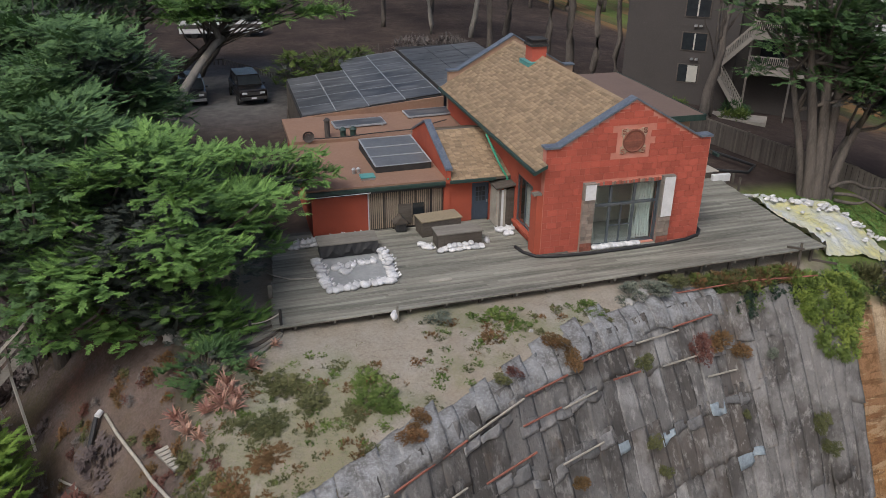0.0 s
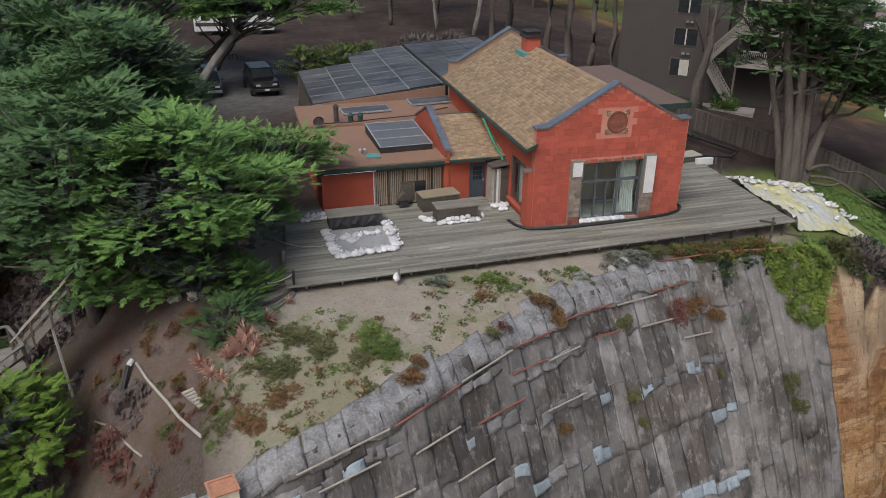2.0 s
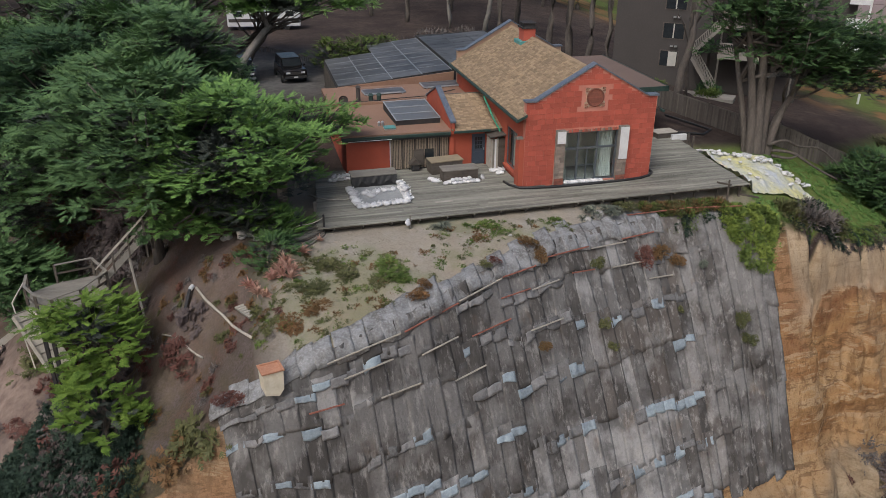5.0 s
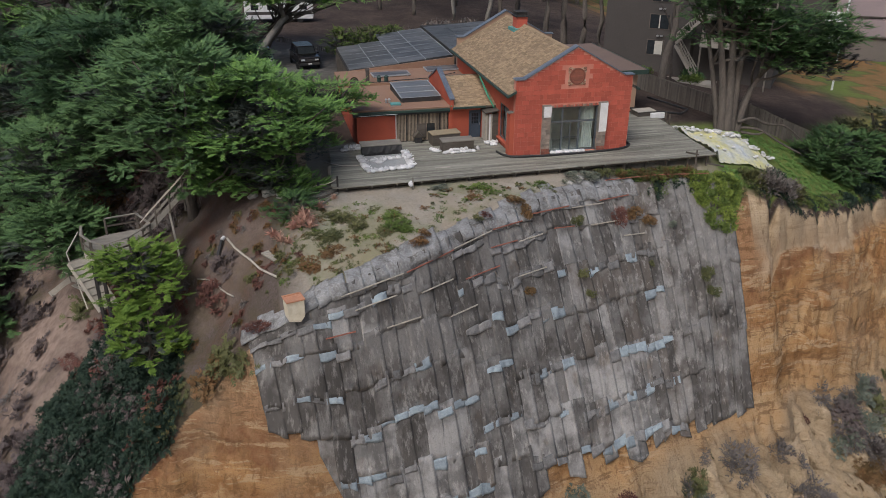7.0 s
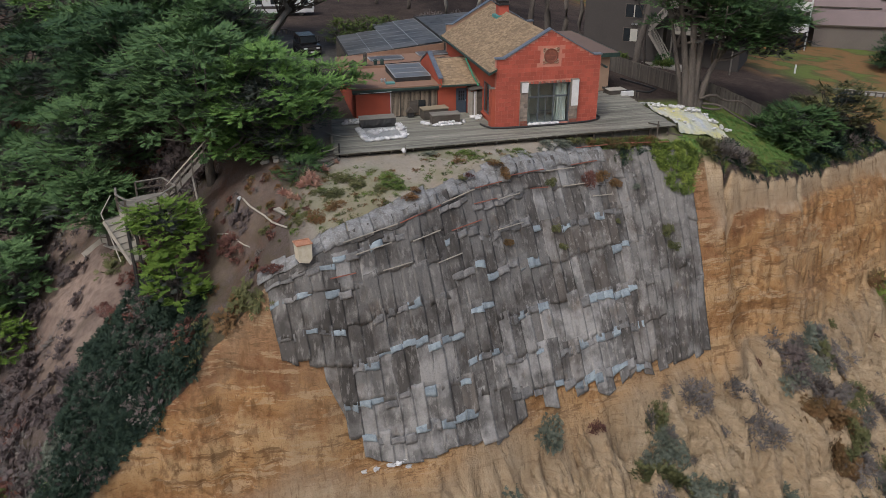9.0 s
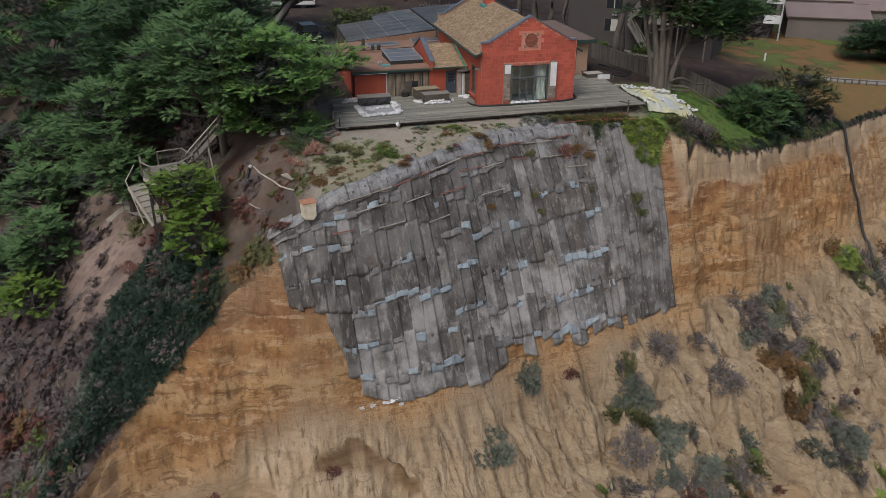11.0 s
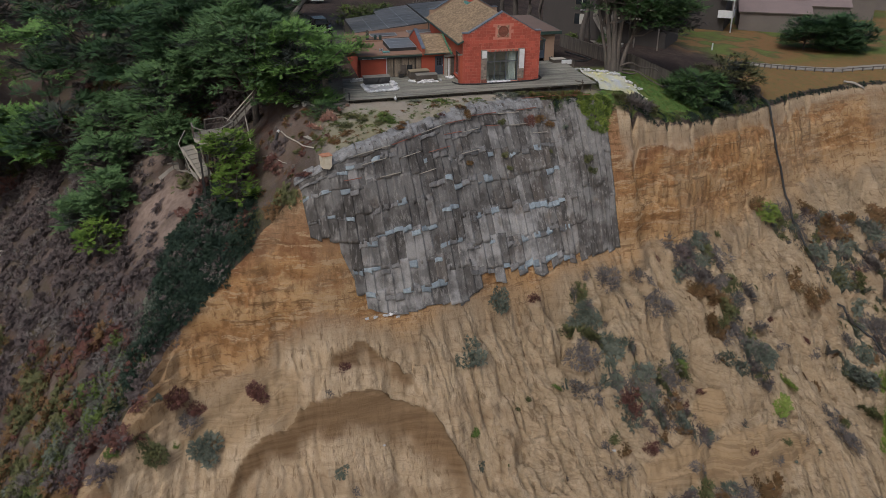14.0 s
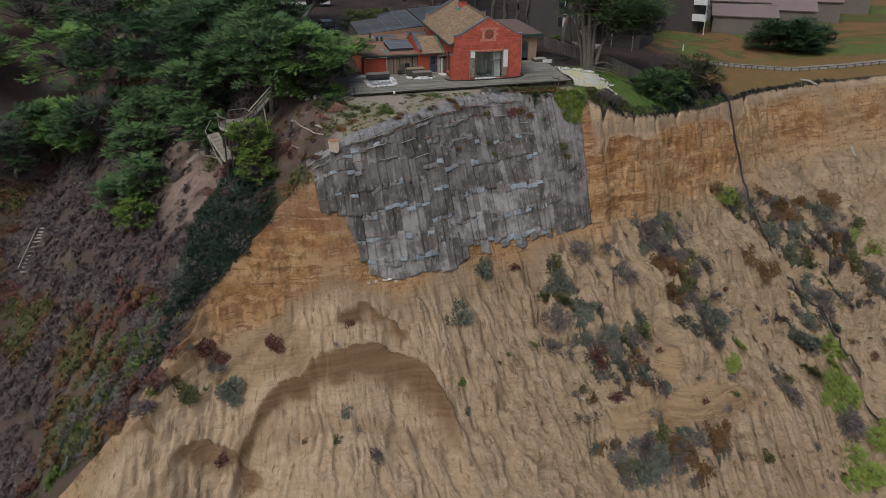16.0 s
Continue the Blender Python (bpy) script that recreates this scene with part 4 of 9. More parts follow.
prism(disc, [(4.36 + 0.5 * math.cos(a), -0.056, 5.41 + 0.5 * math.sin(a)) for a in np.linspace(0, 2 * math.pi, 25)[:-1]], (0, 0.03, 0))
part("medallion_disc", disc, M_BRICKRED, med)
for i in range(9):
    z = 4.98 + i * 0.1
    half = math.sqrt(max(0.46**2 - (z + 0.04 - 5.41) ** 2, 0.01))
    bm = bmesh.new()
    x = 4.36 - half + 0.11 * (i % 2)
    while x < 4.36 + half - 0.05:
        box(bm, x, min(x + 0.2, 4.36 + half), -0.066, -0.05, z, z + 0.085)
        x += 0.22
    part("brick_course", bm, M_BRICKRED, med)
for cx, cz in ((3.82, 5.90), (4.90, 5.90), (3.82, 4.92), (4.90, 4.92)):
    bm = bmesh.new()
    pts = [(cx + 0.09 * math.cos(a), -0.065, cz + 0.05 + 0.06 * math.sin(a)) for a in np.linspace(0.3, 4.6, 9)]
    pts += [(cx + 0.09 * math.cos(a), -0.065, cz - 0.06 + 0.06 * math.sin(a)) for a in np.linspace(1.5, -2.8, 9)]
    tube(bm, pts, 0.025, n=5)
    part("scroll", bm, M_BRICKRED, med)

# tall window between brick pilasters
part("window_reveal", boxes((GX0 - 0.001, GX0 + 0.02, -0.002, 0.12, 0.06, GZ1), (GX1 - 0.02, GX1 + 0.001, -0.002, 0.12, 0.06, GZ1), (GX0, GX1, -0.002, 0.12, GZ1 - 0.02, GZ1 + 0.001)), M_FRAME, house)
window = part("window", boxes((GX0, GX1, 0.12, 0.2, 0.06, 0.16), (GX0, GX1, 0.12, 0.2, GZ1 - 0.09, GZ1), (GX0, GX0 + 0.09, 0.12, 0.2, 0.16, GZ1 - 0.09),
                              (GX1 - 0.09, GX1, 0.12, 0.2, 0.16, GZ1 - 0.09)), M_FRAME, house, "tall six-light window with dark metal frame")
for x in (3.55, 4.82):
    part("mullion", boxes((x - 0.06, x + 0.06, 0.1, 0.2, 0.16, GZ1 - 0.09)), M_FRAME, window)
part("transom", boxes((GX0 + 0.09, GX1 - 0.09, 0.09, 0.2, 2.14, 2.27)), M_FRAME, window)
part("sliding_door_rail", boxes((3.61, 4.76, 0.1, 0.17, 1.05, 1.1), (4.15, 4.22, 0.1, 0.17, 0.16, 2.14)), M_FRAME, window)
for x0, x1 in ((GX0 + 0.09, 3.49), (3.61, 4.76), (4.88, GX1 - 0.09)):
    for z0, z1 in ((0.16, 2.14), (2.27, GZ1 - 0.09)):
        p = part("pane", boxes((x0, x1, 0.145, 0.155, z0, z1)), M_GLASS, window)
        p.visible_shadow = False
room = thing("living_room", "dim room with pale curtains behind the tall window", "room", kind="structure")
part("room_wall", boxes((0.35, 8.2, 3.0, 3.1, 0, 4.2)), M_CURTAIN, room)
part("room_floor", boxes((0.32, 8.2, 0.42, 5.0, -0.1, 0.0)), M_PALEWOOD, room)
part("room_ceiling", boxes((0.32, 8.2, 0.42, 5.0, 4.1, 4.2)), M_CURTAIN, room)
for x0, x1, ztop, pinch in ((2.62, 3.02, 3.2, 0.3), (5.2, 6.05, 3.2, 0.1), (4.86, 5.25, 3.2, 0.45)):
    vs, fs = [], []
    cols, rows = 28, 16
    for r in range(rows + 1):
        z = 0.12 + (ztop - 0.12) * r / rows
        squeeze = 1 - pinch * math.exp(-((z - 1.3) / 0.6) ** 2)
        for k in range(cols + 1):
            x = x0 + (x1 - x0) * k / cols * squeeze
            vs.append((x, 0.42 + 0.05 * math.sin(k * 1.35 + 0.2 * r), z))
    for r in range(rows):
        for k in range(cols):
            i = r * (cols + 1) + k
            fs.append((i, i + 1, i + cols + 2, i + cols + 1))
    cur = np_mesh("curtain", vs, fs, M_CURTAIN, True)
    tagged(part("curtain", cur, None, None, "pale gathered curtain hanging inside the window"), category="curtain", group="curtains")
for name, x0, x1, wtop, wbot in (("pilaster", 1.98, 2.55, 3.46, 2.68), ("pilaster", 6.13, 6.74, 3.5, 1.42)):
    pil = part(name, boxes((x0, x1, -0.2, -0.002, -0.1, 3.46)), M_STONE, house, "mixed stone and brick pilaster with white board on top")
    z = 0.0
    while z < 3.4:
        h = rng.uniform(0.14, 0.24)
        cut = x0 + (x1 - x0) * rng.uniform(0.35, 0.65)
        for a, b in ((x0 - 0.012, cut - 0.008), (cut + 0.008, x1 + 0.012)):
            m = M_BRICKRED if z < 0.3 else M_STONE
            part("stone", boxes((a, b, -0.225, -0.2, z, min(z + h - 0.012, 3.44))), m, pil)
        z += h
    part("white_board", boxes((x0 + 0.05, x1 + 0.02, -0.26, -0.232, wbot, wtop)), M_WHITE, pil)
    part("board_edge", boxes((x0 - 0.02, x0 + 0.05, -0.26, -0.0, wbot, wtop + 0.02), (x0 - 0.02, x1 + 0.03, -0.27, 0.0, wtop, wtop + 0.04)), M_GREYWOOD, pil)
lintel = part("lintel", boxes((2.56, 6.12, -0.03, -0.002, 3.285, 3.47)), M_BLOCKJ, house)
x = 2.57
while x < 6.05:
    w = rng.uniform(0.07, 0.11)
    part("soldier_brick", boxes((x, min(x + w - 0.012, 6.12), -0.045, -0.03, 3.29, 3.29 + rng.uniform(0.13, 0.2))), rng.choice((M_STONE, M_BRICKRED, M_BLOCK)), lintel)
    x += w

# side window of the hall, facing the deck court
sw = part("side_window", boxes((0.06, 0.14, 1.35, 1.45, 0.45, 3.0), (0.06, 0.14, 3.35, 3.45, 0.45, 3.0), (0.06, 0.14, 1.45, 3.35, 0.45, 0.55), (0.06, 0.14, 1.45, 3.35, 2.9, 3.0),
                                (0.06, 0.14, 2.36, 2.44, 0.55, 2.9)), M_FRAME, house)
for y0, y1 in ((1.45, 2.36), (2.44, 3.35)):
    p = part("pane", boxes((0.09, 0.1, y0, y1, 0.55, 2.9)), M_GLASS, sw)
    p.visible_shadow = False
part("window_sill", boxes((-0.16, -0.002, 1.25, 3.6, 0.28, 0.42)), M_ORANGE, sw)

# ---- side wing: low flat-roofed front with slatted screen and blue door ----
WY = 4.85
wing = thing("side_wing", "low orange stucco wing with flat brown roof", "house")
part("wall", boxes((-10.3, -7.42, WY, WY + 0.25, -0.4, 2.25)), M_ORANGE, wing)
part("wall", boxes((-3.5, -1.95, WY, WY + 0.25, -0.4, 2.5), (-1.0, 0.0, WY, WY + 0.25, -0.4, 2.5), (-1.95, -1.0, WY, WY + 0.25, 2.08, 2.5)), M_ORANGE, wing)
part("wall", boxes((-10.3, -10.05, WY + 0.25, 17.0, -0.4, 2.25)), M_ORANGE, wing)
part("rear_wall", boxes((-10.3, 0, 17.0, 17.2, -0.4, 2.3)), M_BEIGE, wing)
part("pilaster", boxes((-3.5, -3.2, WY - 0.12, WY - 0.002, -0.3, 2.5)), M_ORANGE, wing)
screen = part("slat_screen", boxes((-7.42, -3.5, WY + 0.1, WY + 0.2, -0.1, 2.25)), M_DARK, wing, "pale vertical wooden slat screen")
slat_me = mesh_of(boxes((-0.032, 0.032, WY + 0.05, WY + 0.1, 0.02, 2.22)), "slat", M_SLAT)
x = -7.36
k = 0
while x < -3.55:
    part("slat", slat_me, None, screen).location = (x, 0, 0)
    k += 1
    x += 0.105 if k % 7 else 0.2
for x in (-6.6, -5.78, -5.0, -4.3):
    part("screen_post", boxes((x - 0.04, x + 0.04, WY + 0.0, WY + 0.1, 0.0, 2.25)), M_DARKWOOD, screen)
part("hatch_window", boxes((-5.9, -5.2, WY - 0.02, WY + 0.04, 0.2, 1.28)), M_DARKWOOD, screen)
part("hatch_window", boxes((-5.15, -4.55, WY - 0.02, WY + 0.04, 0.65, 1.28), (-5.1, -4.6, WY - 0.03, WY - 0.02, 0.72, 1.2)), M_CARGLASS, screen)
door = part("blue_door", boxes((-1.93, -1.03, WY + 0.05, WY + 0.1, 0.0, 2.06)), M_BLUEDOOR, wing, "slate-blue wooden door with nine small panes")
for i in range(3):
    for j in range(3):
        part("door_pane", boxes((-1.72 + i * 0.18, -1.58 + i * 0.18, WY + 0.035, WY + 0.05, 1.05 + j * 0.28, 1.28 + j * 0.28)), M_CARGLASS, door)
part("door_panel", boxes((-1.76, -1.2, WY + 0.035, WY + 0.05, 0.2, 0.85)), M_BLUEDOOR, door)
part("door_handle", boxes((-1.14, -1.08, WY + 0.0, WY + 0.05, 0.95, 1.1)), M_ALU, door)
part("flat_roof", boxes((-10.55, -3.42, 4.62, 12.2, 2.3, 2.52)), M_ROOFTAR, wing, "brown rolled flat roof")
part("flat_roof", boxes((-10.55, 0.0, 12.2, 17.3, 2.34, 2.62)), M_ROOFTAR, wing)
part("roof_curb", boxes((-10.5, -3.42, 12.1, 12.2, 2.52, 2.7)), M_ROOFTAR, wing)
part("gutter", boxes((-10.6, -3.5, 4.46, 4.62, 2.26, 2.42)), M_GUTTER, wing)
part("fascia", boxes((-10.55, -3.45, 4.625, 4.845, 2.08, 2.29)), M_BLACK, wing, "black fascia board under the roof edge")
part("white_pipe", tubes([(-10.2, 4.42, 2.2), (-7.4, 4.42, 2.22), (-7.38, 4.55, 2.2)], 0.016), M_WHITE, wing)
part("white_pipe", tubes([(-7.46, 4.78, 0.0), (-7.46, 4.78, 2.25)], 0.03), M_WHITE, wing)

# small cross gable with its stepped parapet
cg = thing("cross_gable", "small shingled roof behind an orange parapet with blue-grey coping", "roof")
part("parapet", prisms([(-3.42, 4.55, 2.3), (-3.42, 12.0, 2.3), (-3.42, 11.9, 3.0), (-3.42, 11.0, 3.4), (-3.42, 8.9, 4.32), (-3.42, 4.55, 3.0)], (0.22, 0, 0)), M_ORANGE, cg)
cp = bmesh.new()
for a, b in (((4.5, 3.0), (8.9, 4.34)), ((8.9, 4.34), (11.95, 2.98))):
    prism(cp, [(-3.5, a[0], a[1]), (-3.5, b[0], b[1]), (-3.5, b[0], b[1] + 0.12), (-3.5, a[0], a[1] + 0.12)], (0.38, 0, 0))
part("coping", cp, M_COPING, cg)
part("roof_slope", prisms([(-3.2, 4.4, 2.5), (-3.2, 9.4, 3.72), (-3.2, 12.0, 3.0), (-3.2, 12.0, 2.4), (-3.2, 4.4, 2.36)], (3.2, 0, 0)), M_DARKWOOD, cg)
shingles("shingle_field", (-3.2, 4.4, 2.5), (0.0, 4.4, 2.5), (-3.2, 9.4, 3.72), cg)
shingles("shingle_field", (-3.2, 12.0, 3.0), (0.0, 12.0, 3.0), (-3.2, 9.4, 3.72), cg)
part("gutter", boxes((-3.3, -0.85, 4.27, 4.4, 2.36, 2.5)), M_GUTTER, cg)
part("downpipe", tubes([(-3.35, 4.5, 2.55), (-3.35, 5.6, 2.75), (-3.35, 8.3, 3.45)], 0.045), M_GREENPIPE, cg, "bright green drainpipe")
part("valley_pipe", tubes([(-0.72, 6.4, 4.15), (-0.55, 4.7, 3.1), (-0.2, 4.4, 2.4), (-0.14, 4.3, 2.1)], 0.06), M_GREENPIPE, cg, "bright green drainpipe")

# skylight on the flat roof
sk = thing("skylight", "large framed glass skylight raised on the flat roof", "skylight")
m = Matrix.Translation((-5.3, 8.5, 2.93)) @ Matrix.Rotation(radians(3.0), 4, "X") @ Matrix.Rotation(radians(2), 4, "Z")
bm = bmesh.new()
box(bm, -1.5, 1.5, -2.1, 2.1, -0.5, 0.02, m)
part("curb", bm, M_DARK, sk)
for k in range(3):
    bm = bmesh.new()
    box(bm, -1.45, 1.45, -2.05 + k * 1.38, -0.71 + k * 1.38, 0.03, 0.05, m)
    part("pane", bm, M_SKYGLASS, sk)
for y in (-2.12, -0.74, 0.64, 2.03):
    bm = bmesh.new()
    box(bm, -1.5, 1.5, y, y + 0.055, 0.05, 0.085, m)
    part("glazing_bar", bm, M_SEAM, sk)
for x in (-1.54, 1.46):
    bm = bmesh.new()
    box(bm, x, x + 0.08, -2.1, 2.1, 0.052, 0.08, m)
    part("edge_bar", bm, M_SEAM, sk)


def roof_panel(cx, cy, cz, w, d, rz):
    t = thing("thermal_panel", "flat solar water panel with pale metal frame on roof", "solar panel", "thermal panels", (cx, cy, cz), rz)
    t.rotation_euler = (radians(3), 0, radians(rz))
    part("panel_frame", boxes((-w / 2, w / 2, -d / 2, d / 2, 0, 0.1)), M_SEAM, t)
    part("absorber", boxes((-w / 2 + 0.06, w / 2 - 0.06, -d / 2 + 0.06, d / 2 - 0.06, 0.1, 0.106)), M_PANEL, t)
    for bx in (-w / 2 + 0.2, w / 2 - 0.3):
        part("bracket", boxes((bx, bx + 0.1, -d / 2, d / 2, -0.12, 0.0)), M_ALU, t)


roof_panel(-6.1, 14.9, 2.72, 3.2, 1.2, 5)
roof_panel(-1.25, 16.2, 2.72, 3.3, 1.3, 5)


def vent(x, y, z, h, r, mat_, group="roof vents"):
    t = thing("roof_vent", "small metal roof vent with rain cap", "vent", group, (x, y, z))
    part("pipe", tubes([(0, 0, -0.1), (0, 0, h)], r, n=10), mat_, t)
    part("cap", tubes([(0, 0, h), (0, 0, h + r * 0.9)], [r * 1.35, r * 0.5], n=10), mat_, t)


vent(-8.3, 12.9, 2.62, 1.0, 0.16, M_APT)
vent(-7.4, 12.8, 2.62, 0.4, 0.17, M_GUTTER)
vent(-6.8, 12.8, 2.62, 0.4, 0.17, M_GUTTER)
vent(-7.85, 6.6, 2.5, 0.25, 0.09, M_ALU)
vent(-7.6, 6.65, 2.5, 0.25, 0.09, M_ALU)
hatch = thing("roof_hatch", "small pale green roof hatch on curb", "hatch", at=(-7.3, 5.75, 2.52))
part("curb", boxes((-0.35, 0.35, -0.3, 0.3, -0.02, 0.1)), M_ALU, hatch)
part("lid", boxes((-0.38, 0.38, -0.33, 0.33, 0.1, 0.16), bevel=0.02), M_TEAL, hatch, "pale green glass lid")
solid("roof_conduit", tubes([(-9.8, 12.35, 2.74), (-7.2, 12.3, 2.74), (-5.8, 12.6, 2.74), (-3.4, 12.7, 2.78), (-0.7, 14.2, 2.78)], 0.035), M_DARK, "thin dark conduit lying across the flat roof", "conduit")
dish = thing("satellite_dish", "small grey satellite dish on the flat roof", "antenna", at=(-9.5, 12.2, 2.52))
bm = bmesh.new()
for r0, r1, z0, z1 in ((0.0, 0.2, 0.0, 0.03), (0.2, 0.34, 0.03, 0.1)):
    a = [bm.verts.new((max(r0, 0.01) * math.cos(k * math.pi / 8), z0 - 0.1, 0.45 + max(r0, 0.01) * math.sin(k * math.pi / 8))) for k in range(16)]
    b = [bm.verts.new((r1 * math.cos(k * math.pi / 8), z1 * -1 - 0.1, 0.45 + r1 * math.sin(k * math.pi / 8))) for k in range(16)]
    for k in range(16):
        bm.faces.new((a[k], a[(k + 1) % 16], b[(k + 1) % 16], b[k]))
part("reflector", bm, M_APT, dish)
part("mast", tubes([(0, 0, 0), (0, 0, 0.45)], 0.025), M_ALU, dish)

# carport roofed with solar panels, rising gently to the right
port = thing("solar_carport", "low carport roofed with dark dusty solar panels", "carport")


def port_z(x):
    return 2.62 + 0.09 * (x + 9.2)


pm = bmesh.new()
prism(pm, [(-9.3, 17.3, port_z(-9.3) - 0.25), (0.0, 17.9, port_z(0) - 0.25), (0.0, 32.2, port_z(0) - 0.25), (-4.0, 32.2, port_z(-4) - 0.25), (-4.4, 28.4, port_z(-4.4) - 0.25), (-9.3, 27.6, port_z(-9.3) - 0.25)], (0, 0, 0.2))
part("roof_deck", pm, M_DARK, port)
part("side_wall", boxes((-9.3, -9.1, 17.4, 27.5, -0.4, 2.3)), M_DARKWOOD, port)
part("front_upstand", prisms([(-9.3, 17.31, 2.3), (0.0, 17.31, 2.3), (0.0, 17.31, port_z(0) - 0.02), (-9.3, 17.31, port_z(-9.3) - 0.02)], (0, 0.18, 0)), M_ROOFTAR, port)
for x0, x1, y0, y1, n, ylast in ((-9.2, -7.1, 17.5, 27.7, 5, 0), (-7.05, -4.95, 17.5, 28.0, 5, 0), (-4.9, -2.5, 17.7, 31.6, 7, 0), (-2.45, -0.05, 17.9, 31.9, 7, 0)):
    for k in range(n):
        ya, yb = y0 + (y1 - y0) * k / n + 0.02, y0 + (y1 - y0) * (k + 1) / n - 0.02
        bm = bmesh.new()
        prism(bm, [(x0, ya, port_z(x0)), (x1, ya, port_z(x1)), (x1, yb, port_z(x1)), (x0, yb, port_z(x0))], (0, 0, 0.05))
        part("solar_panel", bm, M_PANEL, port)
        part("seam", beams(0.03, 0.02, ((x0, yb + 0.02, port_z(x0) + 0.05), (x1, yb + 0.02, port_z(x1) + 0.05))), M_SEAM, port)
    bm = bmesh.new()
    beam(bm, (x1 + 0.025, y0, port_z(x1) + 0.06), (x1 + 0.025, y1, port_z(x1) + 0.06), 0.05, 0.03)
    part("rail", bm, M_SEAM, port)
upper = part("upper_roof", prisms([(0.1, 18.6, 3.5), (6.6, 18.6, 3.9), (6.6, 31.2, 3.9), (0.1, 32.6, 3.5)], (0, 0, 0.16)), M_DARK, port)
for i in range(3):
    for k in range(6):
        xa, xb = 0.15 + i * 2.15, 2.25 + i * 2.15
        ya, yb = 18.7 + k * 2.1, 20.75 + k * 2.1
        bm = bmesh.new()
        prism(bm, [(xa, ya, 3.67 + 0.0615 * xa), (xb, ya, 3.67 + 0.0615 * xb), (xb, yb, 3.67 + 0.0615 * xb), (xa, yb, 3.67 + 0.0615 * xa)], (0, 0, 0.04))
        part("solar_panel", bm, M_PANEL, upper)
part("post", boxes((0.2, 0.4, 18.7, 18.9, -0.4, 3.5), (6.2, 6.4, 18.7, 18.9, -0.4, 3.8)), M_DARKWOOD, port)

# rear wing with its grey-brown flat roof
rw = thing("rear_wing", "beige stucco rear wing under a grey-brown flat roof", "house")
part("flat_roof", boxes((8.9, 14.9, 10.0, 22.0, 3.02, 3.2)), M_ROOFGREY, rw)
part("fascia", boxes((8.9, 14.93, 9.94, 10.0, 2.86, 3.24), (14.9, 14.96, 9.94, 22.0, 2.86, 3.24)), M_GUTTER, rw)
part("wall", boxes((8.55, 12.2, 10.6, 10.85, -0.4, 3.02), (13.1, 14.3, 10.6, 10.85, -0.4, 3.02), (12.2, 13.1, 10.6, 10.85, 2.1, 3.02)), M_BEIGE, rw)
part("wall", boxes((14.05, 14.3, 10.85, 21.6, -0.4, 3.02)), M_BEIGE, rw)
d2 = part("blue_door", boxes((12.2, 13.1, 10.66, 10.72, -0.1, 2.1)), M_BLUEDOOR, rw, "slate-blue door with glazed upper half")
part("door_pane", boxes((12.4, 12.9, 10.64, 10.66, 0.9, 1.9)), M_CARGLASS, d2)
part("awning", prisms([(8.55, 2.0, 3.35), (8.55, 3.6, 3.35), (8.55, 3.6, 3.45), (8.55, 2.0, 3.45)], (0.45, 0, -0.12)), M_GUTTER, house)
vent(10.6, 12.5, 3.2, 0.18, 0.11, M_DARK)
vent(9.6, 19.0, 3.2, 0.18, 0.11, M_DARK)
solid("roof_patch", boxes((11.0, 11.9, 10.8, 11.25, 3.2, 3.215)), M_ALU, "pale repair patch on the grey-brown roof", "patch")

# weathered shed beside the blue door
shed = thing("garden_shed", "weathered board shed standing against the house wall", "shed", at=(-0.95, 3.75, 0))
for i in range(6):
    part("board", boxes((i * 0.125, i * 0.125 + 0.115, -0.02 - 0.006 * (i % 3), 0.0, 0.0, 2.0 + 0.03 * (i % 2))), (M_PALEWOOD, M_GREYWOOD, M_WHITE)[i % 3] if i < 4 else M_DARKWOOD, shed)
for i in range(7):
    part("lath", boxes((-0.03, 0.0, 0.02 + i * 0.14, 0.1 + i * 0.14, 0.0, 2.1)), M_PALEWOOD, shed)
part("roof", prisms([(-0.12, -0.2, 2.1), (1.0, -0.2, 2.25), (1.0, -0.2, 2.33), (-0.12, -0.2, 2.18)], (0, 1.25, 0)), M_DARKWOOD, shed)
part("side", boxes((0.76, 0.94, -0.02, 1.05, 0.0, 2.05)), M_DARKWOOD, shed)
solid("meter_box", boxes((-0.12, -0.004, 3.78, 4.0, 1.75, 2.0), bevel=0.01), M_ALU, "small pale electric box on the house wall", "box")


# ---- fabric cover on the cliff face ----
frng = random.Random(11)
cover = thing("cliff_cover", "worn grey erosion fabric sheets pinned over the cliff face", "erosion cover")


def cover_at(u, s, off):
    """Points of the cover: u along the lip, s down the face, off away from it."""
    u, s = np.asarray(u, float), np.asarray(s, float)
    lean = np.interp(u, (-19, 2, 14.5), (0.34, 0.30, 0.03))
    x = u + lean * np.maximum(s, 0) * (lip_y(u) - foot_y(u))
    y = lip_y(x) - s * (lip_y(x) - foot_y(x))
    z, e = table_z(x, y), 0.25
    gx, gy = (table_z(x + e, y) - table_z(x - e, y)) / (2 * e), (table_z(x, y + e) - table_z(x, y - e)) / (2 * e)
    n = np.stack([-gx, -gy, np.ones_like(gx)], -1)
    n /= np.linalg.norm(n, axis=-1, keepdims=True)
    return np.stack([x, y, z], -1) + n * (np.asarray(off)[..., None] + 0.05)


